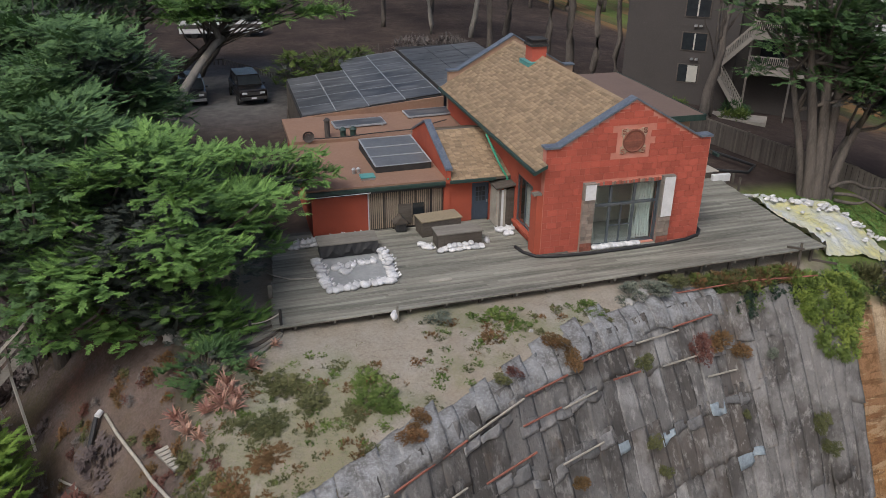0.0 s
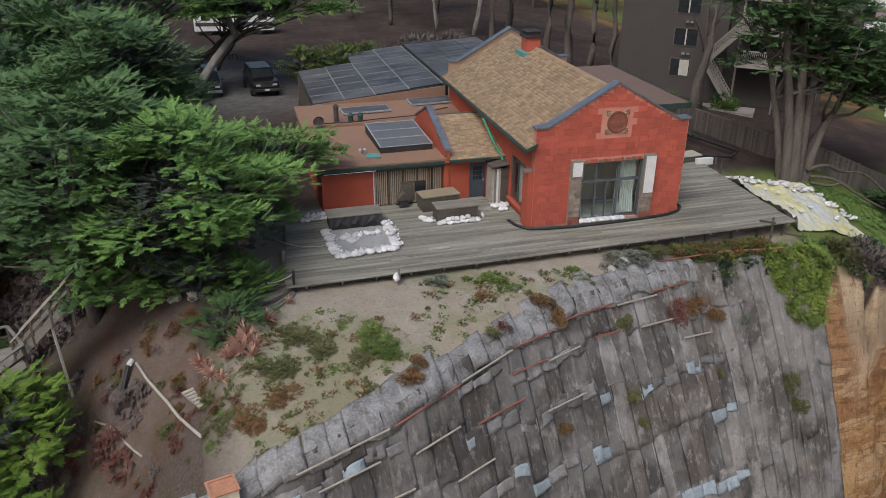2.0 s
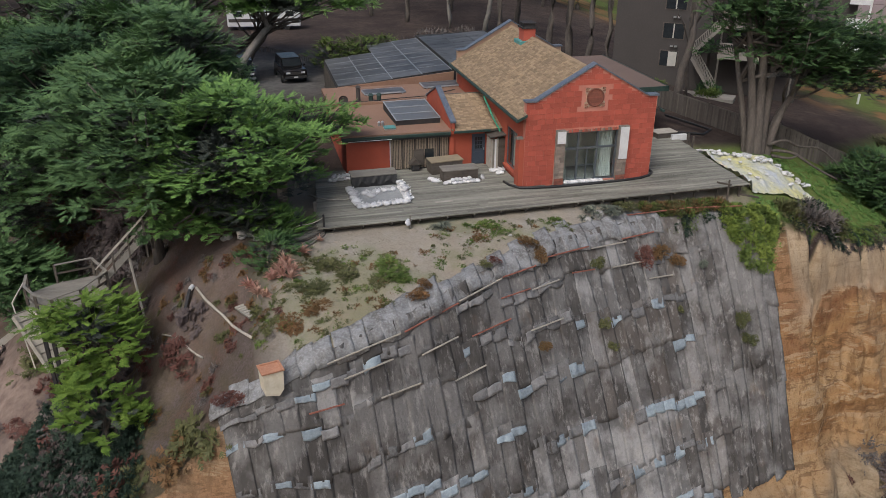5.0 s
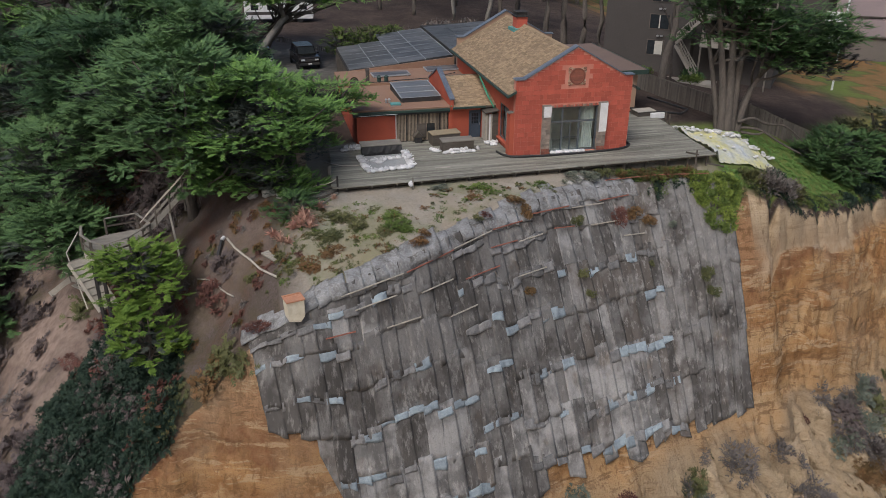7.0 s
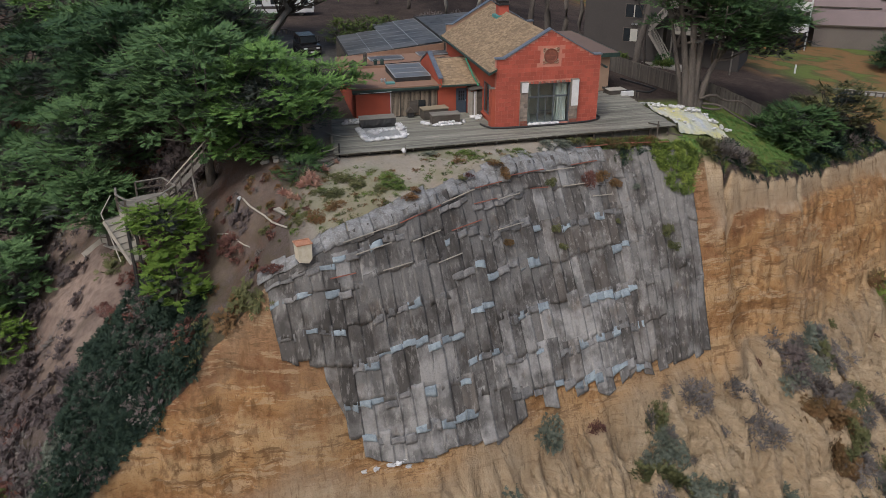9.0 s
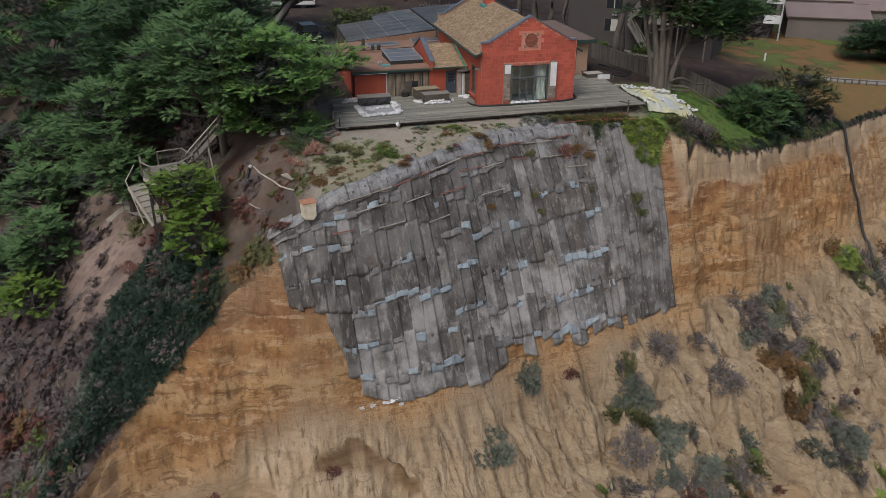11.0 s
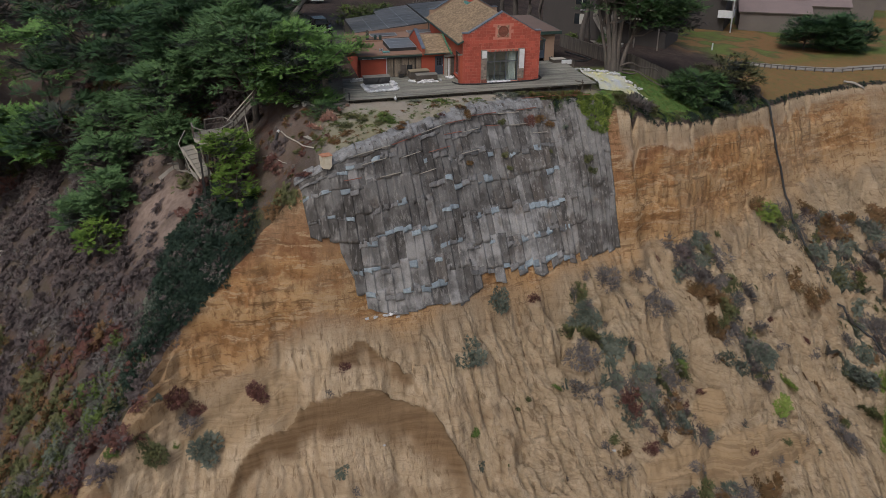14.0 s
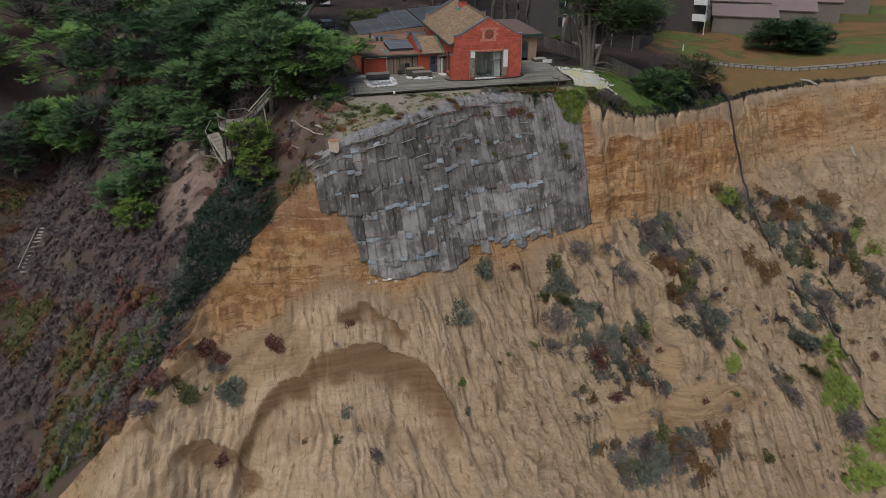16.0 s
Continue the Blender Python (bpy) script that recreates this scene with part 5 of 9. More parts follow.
def sheet(name, u0, u1, s0, s1, lift, material, nu=4, ns=8, crease=0.05, seed=0, tilt=0.0, lap=0.0):
    """A draped sheet with creases, its lower edge standing off the face, and its border turned in."""
    u, s = np.meshgrid(np.linspace(u0, u1, nu + 1), np.linspace(s0, s1, ns + 1), indexing="ij")
    fr = (s - s0) / (s1 - s0)
    across = (u - u0) / (u1 - u0)
    off = lift[0] + (lift[1] - lift[0]) * fr**2 + lap * across + crease * ((fbm(u * 1.3 + seed, s * 7 + seed, 41, 3) - 0.5) + 1.1 * (fbm(u * 4.5 + s * 6 + seed, s * 1.6 + seed, 44, 2) - 0.5)) * 2
    wob = 0.05 * (vnoise(s * 14 + seed, u * 0 + seed, 42) - 0.5)
    su = s + 0.012 * (vnoise(u * 2 + seed, u * 0, 43) - 0.5) * (fr > 0.9) + tilt * (across - 0.5) * fr**3
    p = cover_at(u + wob, su, off)
    n, m = p.shape[:2]
    rim = [(i, 0) for i in range(n)] + [(n - 1, j) for j in range(1, m)] + [(i, m - 1) for i in range(n - 2, -1, -1)] + [(0, j) for j in range(m - 2, 0, -1)]
    base = cover_at(u + wob, su, off - 0.06)
    idx = np.arange(n * m).reshape(n, m)
    faces = np.stack([idx[:-1, :-1], idx[1:, :-1], idx[1:, 1:], idx[:-1, 1:]], -1).reshape(-1, 4).tolist()
    verts = p.reshape(-1, 3).tolist()
    k = len(verts)
    verts += [base[i, j].tolist() for i, j in rim]
    for a in range(len(rim)):
        b = (a + 1) % len(rim)
        faces.append([idx[rim[a]], k + a, k + b, idx[rim[b]]])
    return np_mesh(name, verts, faces, material, False)


def cover_end(u):
    return float(np.interp(u, (-18.5, -16.6, -15.9, -14.6, -12.5, -6, -4, 1, 3), (0.56, 0.62, 0.74, 1.0, 1.06, 1.05, 0.96, 0.96, 1.0)))


WIDTH = 0.83


def felt_for(u, s):
    """Which felt a sheet is cut from: dark ones up in the west, chalky ones in the middle and low down."""
    if u > 8.3:
        return M_FELTLONG
    chalk = 0.04 + 0.75 * math.exp(-(((u - 3.5) / 3.0) ** 2 + ((s - 0.2) / 0.18) ** 2)) + 0.62 * step(0.42, 0.75, s) * (1 - step(4, 8, u))
    dark = 0.8 * (1 - step(0.3, 0.65, s)) * (1 - step(-2, 3, u)) + 0.2
    r = 0.45 * frng.random() + 0.55 * float(np.clip((fbm(np.float64(u * 0.3), np.float64(s * 4.5), 75, 3) - 0.25) * 2, 0, 1))
    return M_FELTPALE if r < chalk else M_FELTDARK if r < chalk + dark else M_FELTBROWN


cols = int((14.9 + 18.8) / WIDTH)
rows_now, tied, group_left, slip = [], [], 0, 0.0
for c in range(cols):
    u0 = -18.8 + c * WIDTH
    u1 = u0 + WIDTH + 0.14
    end = cover_end(u0 + 0.5) + frng.uniform(-0.03, 0.03)
    if group_left == 0:
        group_left = frng.choice((2, 3, 4, 5))
        slip = frng.uniform(-0.07, 0.07)
        if u0 < 7.6:
            rows_now = [0.02] + [v + slip + frng.uniform(-0.02, 0.02) for v in (0.13, 0.28, 0.44, 0.61, 0.77, 0.92)] + [9]
            tied = [frng.random() < 0.78 for _ in rows_now]
        else:
            rows_now = [-0.02, 0.42 + slip, 0.72 + slip, 9] if frng.random() < 0.5 else [-0.02, 0.55 + slip, 9]
    group_left -= 1
    for r, (s0, s1) in enumerate(zip(rows_now, rows_now[1:])):
        if s0 > end - 0.04:
            break
        s1 = min(s1, end)
        long = u0 > 7.6
        lower = 0.06 + frng.uniform(-0.02, 0.03) + (0.04 if s1 == end else 0)
        hi = 0.03 + frng.uniform(-0.01, 0.04)
        felt = felt_for(u0, 0.5 * (s0 + s1))
        lean = (cover_end(u1) - cover_end(u0) + frng.uniform(-0.03, 0.03)) if s1 == end else frng.uniform(-0.012, 0.012)
        part("fabric_panel", sheet("fabric_panel", u0 + frng.uniform(-0.04, 0.03), u1 + frng.uniform(-0.03, 0.06), s0 - 0.03, s1, (hi, lower), felt, 7, 18 if long else 9, 0.085 if long else 0.055, c * 3.1 + r * 7.7, lean, frng.choice((0.05, 0.03, -0.03, 0.06, 0.01))), None, cover)
        if not long and tied[r] and frng.random() < 0.88 and s1 < end - 0.01:
            blue = frng.random() < np.interp(s1, (0.1, 0.4, 0.75, 1), (0.2, 0.55, 0.55, 0.3))
            t = frng.uniform(0.014, 0.027)
            drop_ = frng.uniform(-0.012, 0.008)
            part("fold", sheet("fold", u0 + frng.uniform(-0.03, 0.06), u1 - frng.uniform(0.04, 0.16), s1 + drop_ - t * 0.4, s1 + drop_ + t, (lower + 0.05, lower + 0.07), M_FOLDBLUE if blue else M_FOLD, 9, 4, 0.075, c * 1.7 + r * 3.3, frng.uniform(-0.012, 0.012)), None, cover)
# pale film rolled over the lip
for c in range(33):
    u0 = -19.0 + c * 0.8
    part("lip_film", sheet("lip_film", u0 + frng.uniform(-0.1, 0.1), u0 + 0.84 + frng.uniform(-0.05, 0.15), float(np.interp(u0, (-19, -8, 0, 6), (-0.22, -0.17, -0.13, -0.08))) + frng.uniform(-0.06, 0.07), 0.045 + frng.uniform(0, 0.025), (0.02, 0.15), M_FILM, 8, 10, 0.05, c * 5.3 + 2, frng.uniform(-0.02, 0.02), frng.uniform(-0.03, 0.05)), None, cover, "pale grey plastic film over the lip")
for k, (u, s, ln, m) in enumerate(((-13.8, 0.045, 3.6, M_PALEWOOD), (-10.0, 0.05, 3.0, M_RUST), (-6.9, 0.05, 2.6, M_PALEWOOD), (-4.2, 0.05, 2.2, M_RUST), (-1.5, 0.045, 3.2, M_RUST), (1.9, 0.06, 2.6, M_PALEWOOD), (4.2, 0.05, 2.4, M_RUST),
                                   (-13.2, 0.12, 2.4, M_PALEWOOD), (-9.4, 0.16, 2.0, M_PALEWOOD), (-6.6, 0.19, 2.3, M_RUST), (-4.6, 0.12, 1.9, M_RUST), (-2.6, 0.13, 1.8, M_PALEWOOD), (0.1, 0.13, 1.6, M_RUST), (3.0, 0.15, 2.6, M_PALEWOOD),
                                   (-15.0, 0.2, 1.6, M_RUST), (-11.7, 0.24, 2.0, M_PALEWOOD), (5.4, 0.22, 1.8, M_PALEWOOD), (-3.2, 0.26, 2.1, M_PALEWOOD), (-8.0, 0.3, 1.8, M_PALEWOOD))):
    a, b = cover_at([u, u + ln], [s, s + 0.004], [0.24, 0.24])
    part("batten", beams(0.06, 0.06, (tuple(a), tuple(b))), m, cover, "long thin timber batten")
box_p = cover_at([-16.2], [0.06], [0.1])[0]
drum = thing("planter_box", "open plywood box with rust-red rim hanging over the lip", "box", at=(float(box_p[0]), float(box_p[1]) - 0.15, float(box_p[2]) + 0.5), rz=14)
drum.scale = (0.88, 0.88, 0.84)
bmx = bmesh.new()
prism(bmx, [(-0.5, -0.45, -0.3), (0.2, -0.45, -0.5), (0.46, -0.45, -0.15), (0.5, -0.45, 1.0), (-0.55, -0.45, 1.0)], (0, 0.9, 0))
part("body", bmx, mat("bleached_plywood", (0.62, 0.58, 0.47), (0.50, 0.45, 0.34), (0.66, 0.63, 0.55), 2, 9, 0.85), drum)
part("rim", boxes((-0.6, 0.55, -0.5, -0.4, 1.0, 1.08), (-0.6, 0.55, 0.4, 0.5, 1.0, 1.08), (-0.6, -0.5, -0.4, 0.4, 1.0, 1.08), (0.45, 0.55, -0.4, 0.4, 1.0, 1.08)), M_TERRA, drum)
part("fill", boxes((-0.5, 0.45, -0.4, 0.4, 0.9, 1.02)), M_TERRA, drum)


def scrap(x, y, r, seed):
    """A crumpled piece of white sheeting."""
    bm = bmesh.new()
    bmesh.ops.create_icosphere(bm, subdivisions=2, radius=r)
    for vtx in bm.verts:
        vtx.co *= 0.7 + 0.7 * noise.noise(vtx.co / r * 1.9 + Vector((seed, 0, 0)))
        vtx.co.z *= 0.45
    ob = solid("plastic_scrap", bm, M_BAG, "crumpled white sheeting scrap lying on the sand", "scrap", "sheeting scraps")
    ob.location = (x, y, on_land(x, y) + 0.12 * r)


for k, (x, y, r) in enumerate(((-13.6, -17.0, 0.28), (-12.8, -16.9, 0.3), (-11.8, -16.75, 0.34), (-11.3, -16.65, 0.4), (-10.9, -16.55, 0.36), (-10.6, -16.8, 0.3), (8.9, -25.9, 0.28), (-13.4, -23.7, 0.2))):
    scrap(x, y, r, k * 3.7)


# ---- plants ----
def fronds(centres, axes, length, leaf, width, seg, rs, droop=0.15, cup=0.25):
    """Feathery sprays: a spine with leaflets on both sides, one island each."""
    n = len(centres)
    axes = axes / np.linalg.norm(axes, axis=1, keepdims=True)
    ref = rs.normal(size=(n, 3)) * 0.14 + np.array([0, 0, 1.0])
    side = np.cross(axes, ref)
    side /= np.linalg.norm(side, axis=1, keepdims=True) + 1e-9
    up = np.cross(side, axes)
    ln = length * rs.uniform(0.6, 1.25, n)
    spine = []
    for k in range(seg + 1):
        f = k / seg
        spine.append(centres + axes * (ln * f)[:, None] - np.array([0, 0, 1.0]) * (droop * ln * f * f)[:, None])
    verts, tris = [np.stack(spine, 1)], []
    stride = (seg + 1) + 2 * seg
    tips = []
    for k in range(seg):
        f = (k + 0.5) / seg
        w = leaf * (1.15 - 0.75 * f) * rs.uniform(0.7, 1.3, n)
        for sg in (-1, 1):
            mid = (spine[k] + spine[k + 1]) / 2
            tips.append(mid + side * (sg * w)[:, None] + axes * (w * 0.75)[:, None] + up * (w * cup * rs.uniform(-0.6, 1.2, n))[:, None])
            t = len(tips) - 1
            tris.append((k, k + 1, seg + 1 + t) if sg > 0 else (k + 1, k, seg + 1 + t))
    verts.append(np.stack(tips, 1))
    v = np.concatenate(verts, 1).reshape(-1, 3)
    f = (np.arange(n)[:, None, None] * stride + np.array(tris)[None]).reshape(-1, 3)
    return v, f


def branchlets(starts, axes, length, frond, each, seg, rs):
    """Drooping twig ends, each set with short sprays to both sides and one at its tip."""
    n = len(starts)
    axes = axes / np.linalg.norm(axes, axis=1, keepdims=True)
    side = np.cross(axes, np.array([0, 0, 1.0]))
    side /= np.linalg.norm(side, axis=1, keepdims=True) + 1e-9
    ln = length * rs.uniform(0.6, 1.3, n)
    ps, ds, ls = [], [], []
    for k in range(each):
        f = (k + 0.3) / each
        ps.append(starts + axes * (ln * f)[:, None] + np.array([0, 0, 1.0]) * (ln * (-0.12 * f + 0.22 * f * f))[:, None])
        turn = 0.0 if k == each - 1 else (1 if k % 2 else -1) * (0.8 - 0.35 * f)
        ds.append(axes + side * turn + rs.normal(0, 0.09, (n, 3)) + np.array([0, 0, 0.02 + 0.16 * f]))
        ls.append(np.full(n, frond * (1.2 - 0.65 * f)))
    ls = np.concatenate(ls)
    return fronds(np.concatenate(ps), np.concatenate(ds), ls, ls * 0.30, 0, seg, rs, 0.05, 0.25)


def join(pieces):
    vs, fs, k = [], [], 0
    for v, f in pieces:
        vs.append(v)
        fs.append(f + k)
        k += len(v)
    return np.concatenate(vs), np.concatenate(fs)


def limb(bm, a, b, r0, r1, sag, prng, n=7, steps=5, wander=0.03):
    a, b = Vector(a), Vector(b)
    pts = []
    for i in range(steps + 1):
        f = i / steps
        j = wander * (b - a).length * (0 if i in (0, steps) else 1)
        pts.append(a.lerp(b, f) + Vector((prng.uniform(-j, j), prng.uniform(-j, j), sag * math.sin(f * math.pi) + prng.uniform(-j, j))))
    tube(bm, pts, [r0 + (r1 - r0) * i / steps for i in range(steps + 1)], n=n)


def plate(c, r, centre, origin, per, frond, rs):
    """One flat bough: a fan of twigs that reaches outward from the tree's middle, dips and lifts at its tips."""
    seg, each = (3, 12) if frond < 0.6 else (3, 8)
    n = max(4, int(per * (r / 1.4) ** 2 / each * 2.7))
    out = np.array([c[0] - centre[0], c[1] - centre[1], 0.0])
    out /= np.linalg.norm(out) + 1e-6
    lat = np.array([-out[1], out[0], 0.0])
    a, b = rs.uniform(-1.0, 0.75, n), rs.uniform(-1, 1, n)
    b *= np.clip(1.05 - 0.55 * a, 0.3, 1)
    p = out * (a * r * 1.15)[:, None] + lat * (b * r * 0.72)[:, None]
    p[:, 2] += 0.16 * r - 0.10 * r * (a + 0.3) ** 2 - 0.16 * r * b**2 + rs.normal(0, 0.05, n)
    ax = out * 0.75 + lat * (b * 1.1)[:, None] + rs.normal(0, 0.34, (n, 3)) + np.array([0, 0, 0.12])
    return branchlets(p + np.array(c) - np.array(origin), ax, frond * 1.35, frond * 0.62, each, seg, rs)


def cypress(base, top, crown, pads, seed, leaf=None, label="", frond=0.55, per=95, trunk_r=0.4, bark=None, lean=(0, 0), tiers=True, pad_r=(0.9, 1.9), low=0.0, clear=None):
    """A wind-shaped cypress: trunk, limbs, and flat tiers of feathery sprays. crown: centre x, y, z and half sizes."""
    rs, pr = np.random.RandomState(seed), random.Random(seed)
    cx, cy, cz, rx, ry, rz = crown
    bz = on_land(*base)
    tree = thing("cypress_tree", label or "wind-shaped green cypress with flat feathery tiers", "tree", "cypress trees", (base[0], base[1], bz))
    o = Vector((base[0], base[1], bz))
    trunk = bmesh.new()
    mid = Vector((cx + lean[0], cy + lean[1], cz + 0.25 * rz))
    limb(trunk, (0, 0, -0.6), mid - o, trunk_r, trunk_r * 0.45, 0.2, pr, 9, 7, 0.02)
    part("trunk", trunk, bark or M_BARK, tree, smooth=True)
    got = []
    for i in range(pads):
        while True:
            d = rs.normal(size=3)
            d /= np.linalg.norm(d)
            if d[2] > -0.35 + low:
                break
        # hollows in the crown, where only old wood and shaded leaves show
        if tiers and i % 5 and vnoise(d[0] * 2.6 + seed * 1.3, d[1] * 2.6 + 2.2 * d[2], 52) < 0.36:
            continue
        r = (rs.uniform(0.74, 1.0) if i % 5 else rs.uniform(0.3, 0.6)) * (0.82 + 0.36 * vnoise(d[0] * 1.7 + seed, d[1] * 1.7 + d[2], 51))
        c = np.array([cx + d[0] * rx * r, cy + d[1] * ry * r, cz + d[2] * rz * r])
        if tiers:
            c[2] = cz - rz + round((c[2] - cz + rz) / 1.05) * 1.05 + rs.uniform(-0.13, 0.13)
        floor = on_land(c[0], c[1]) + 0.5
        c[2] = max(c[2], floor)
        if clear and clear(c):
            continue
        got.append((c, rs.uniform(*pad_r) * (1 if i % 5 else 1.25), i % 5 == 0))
    for c, r, _ in got[:: max(1, len(got) // 20)]:
        f = pr.uniform(0.35, 0.95)
        branch = bmesh.new()
        limb(branch, (mid - o) * f, Vector(c) - o, trunk_r * 0.32, 0.04, -0.3, pr, 5, 4)
        part("limb", branch, bark or M_BARK, tree, smooth=True)
    # the inner pads take the darker leaf, which paints the gaps' shade
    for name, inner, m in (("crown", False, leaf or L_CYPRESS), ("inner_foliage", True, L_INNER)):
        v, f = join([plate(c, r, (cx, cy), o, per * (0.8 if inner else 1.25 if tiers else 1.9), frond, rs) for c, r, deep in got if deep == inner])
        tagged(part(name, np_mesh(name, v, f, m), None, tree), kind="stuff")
    return tree


def shrub_mesh(name, leaf, seed, n=240, flat=0.65, size=0.34, seg=3, twiggy=False):
    """A low uneven bush of radius 1."""
    rs = np.random.RandomState(seed)
    d = rs.normal(size=(n, 3))
    d[:, 2] = np.abs(d[:, 2])
    d /= np.linalg.norm(d, axis=1, keepdims=True)
    lobes = np.concatenate([[[0, 0, 0, 0.62]], np.stack([rs.uniform(-0.6, 0.6, 5), rs.uniform(-0.6, 0.6, 5), rs.uniform(-0.05, 0.15, 5), rs.uniform(0.28, 0.5, 5)], 1)])
    pick = lobes[rs.randint(0, len(lobes), n)]
    r = rs.uniform(0.2, 1.0, n) ** 0.5 * pick[:, 3]
    p = (d * r[:, None] * np.array([1, 1, flat / 0.6]) + pick[:, :3] * np.array([1, 1, 1])) * 1.1
    ax = d + rs.normal(0, 0.45, (n, 3)) + np.array([0, 0, 0.3])
    v, f = fronds(p, ax, size, size * (0.22 if twiggy else 0.42), 0, seg, rs, 0.1, 0.6)
    return np_mesh(name, v, f, leaf)


SHRUBS, TUFTS, MATS = {}, {}, {}
for key, leaf, twig in (("purple", L_PURPLE, True), ("sage", L_SAGE, False), ("red", L_REDPLANT, False), ("olive", L_OLIVE, False), ("grey", L_GREYBRUSH, True), ("green", L_BRIGHT, False), ("lime", L_LIME, False), ("heath", L_PURPLE, False), ("rust", L_RUSTPLANT, False), ("ivy", L_IVY, False), ("dark", L_CYPDARK, False), ("lawn", L_GRASS, False)):
    SHRUBS[key] = [shrub_mesh("foliage", leaf, 70 + 7 * i + len(key), 520 if twig else 420, 0.6, 0.24, 3, twig) for i in range(3)]
    MATS[key] = [shrub_mesh("mat", leaf, 30 + 7 * i + len(key), 48, 0.45, 0.55, 3, twig) for i in range(3)]
    TUFTS[key] = [shrub_mesh("tuft", leaf, 90 + 7 * i + len(key), 120, 0.6, 0.42, 3, twig) for i in range(3)]
SHRUB_LABEL = {"sage": "grey-green sage bush rooted in the sandy slope", "red": "reddish-brown ice plant clump on the slope", "purple": "purple-brown low scrub in the ravine", "olive": "olive-brown coastal scrub bush on the slope",
               "grey": "dry grey twiggy bush on the sandy slope", "green": "bright green ground-hugging plant patch", "heath": "purple-brown heath", "lime": "bright green ground-hugging plant patch on the slope", "rust": "rust-coloured ice plant patch hanging on the slope",
               "ivy": "dark green ivy mound on the bank", "dark": "dark green evergreen bush beside the lawn"}
prng = random.Random(23)


def shrub(kind, x, y, r, lift=0.0, flat=1.0, label="", stretch=1.0):
    z = on_land(x, y)
    e = 0.4
    n = Vector((-(on_land(x + e, y) - on_land(x - e, y)) / (2 * e), -(on_land(x, y + e) - on_land(x, y - e)) / (2 * e), 1.0))
    n = n.normalized().lerp(Vector((0, 0, 1)), 0.35).normalized()
    q = n.to_track_quat("Z", "Y").to_matrix().to_4x4()
    t = thing("shrub", label or SHRUB_LABEL[kind], "shrub", kind + " shrubs")
    down = Matrix.Rotation(math.atan2(n.y, n.x), 4, "Z") @ Matrix.Diagonal((stretch, 1, 1, 1)) @ Matrix.Rotation(-math.atan2(n.y, n.x), 4, "Z")
    t.matrix_world = Matrix.Translation((x, y, z + lift - 0.05)) @ down @ q @ Matrix.Rotation(prng.uniform(0, 6.28), 4, "Z") @ Matrix.Diagonal((r, r * prng.uniform(0.8, 1.15), r * flat * prng.uniform(0.8, 1.1), 1))
    part("foliage", prng.choice(SHRUBS[kind]), None, t)
    return t


def scrub(name, spots, leaf_keys, label, category="scrub", pick=None, kit=None):
    """Many small plants that nobody could count, one object. spots: rows of x, y, radius."""
    for key in dict.fromkeys(leaf_keys):
        pieces = []
        for k, (x, y, r) in enumerate(spots):
            share = float(lattice(np.float64(k), 3.0, 5.0)) if pick is None else pick(x, y) + 0.35 * (float(lattice(np.float64(k), 3.0, 5.0)) - 0.5)
            if leaf_keys[min(len(leaf_keys) - 1, max(0, int(share * len(leaf_keys))))] != key:
                continue
            me = (kit or TUFTS)[key][k % 3]
            v = np.empty(len(me.vertices) * 3, np.float32)
            me.vertices.foreach_get("co", v)
            f = np.empty(len(me.polygons) * 3, np.int32)
            me.loops.foreach_get("vertex_index", f)
            v = v.reshape(-1, 3)
            a = prng.uniform(0, 6.28)
            rot = np.array([[math.cos(a), -math.sin(a), 0], [math.sin(a), math.cos(a), 0], [0, 0, 1]])
            w = v @ rot.T * np.array([r, r, r * prng.uniform(0.5, 0.8)])
            nv = Vector((-(on_land(x + 0.4, y) - on_land(x - 0.4, y)) / 0.8, -(on_land(x, y + 0.4) - on_land(x, y - 0.4)) / 0.8, 1.0)).normalized()
            w = w @ np.array(nv.to_track_quat("Z", "Y").to_matrix()).T
            pieces.append((w + np.array([x, y, on_land(x, y) - 0.05]), f.reshape(-1, 3)))
        if pieces:
            v, f = join(pieces)
            tagged(new(name, np_mesh(name, v, f, SHRUBS[key][0].materials[0])), label, category, kind="stuff")


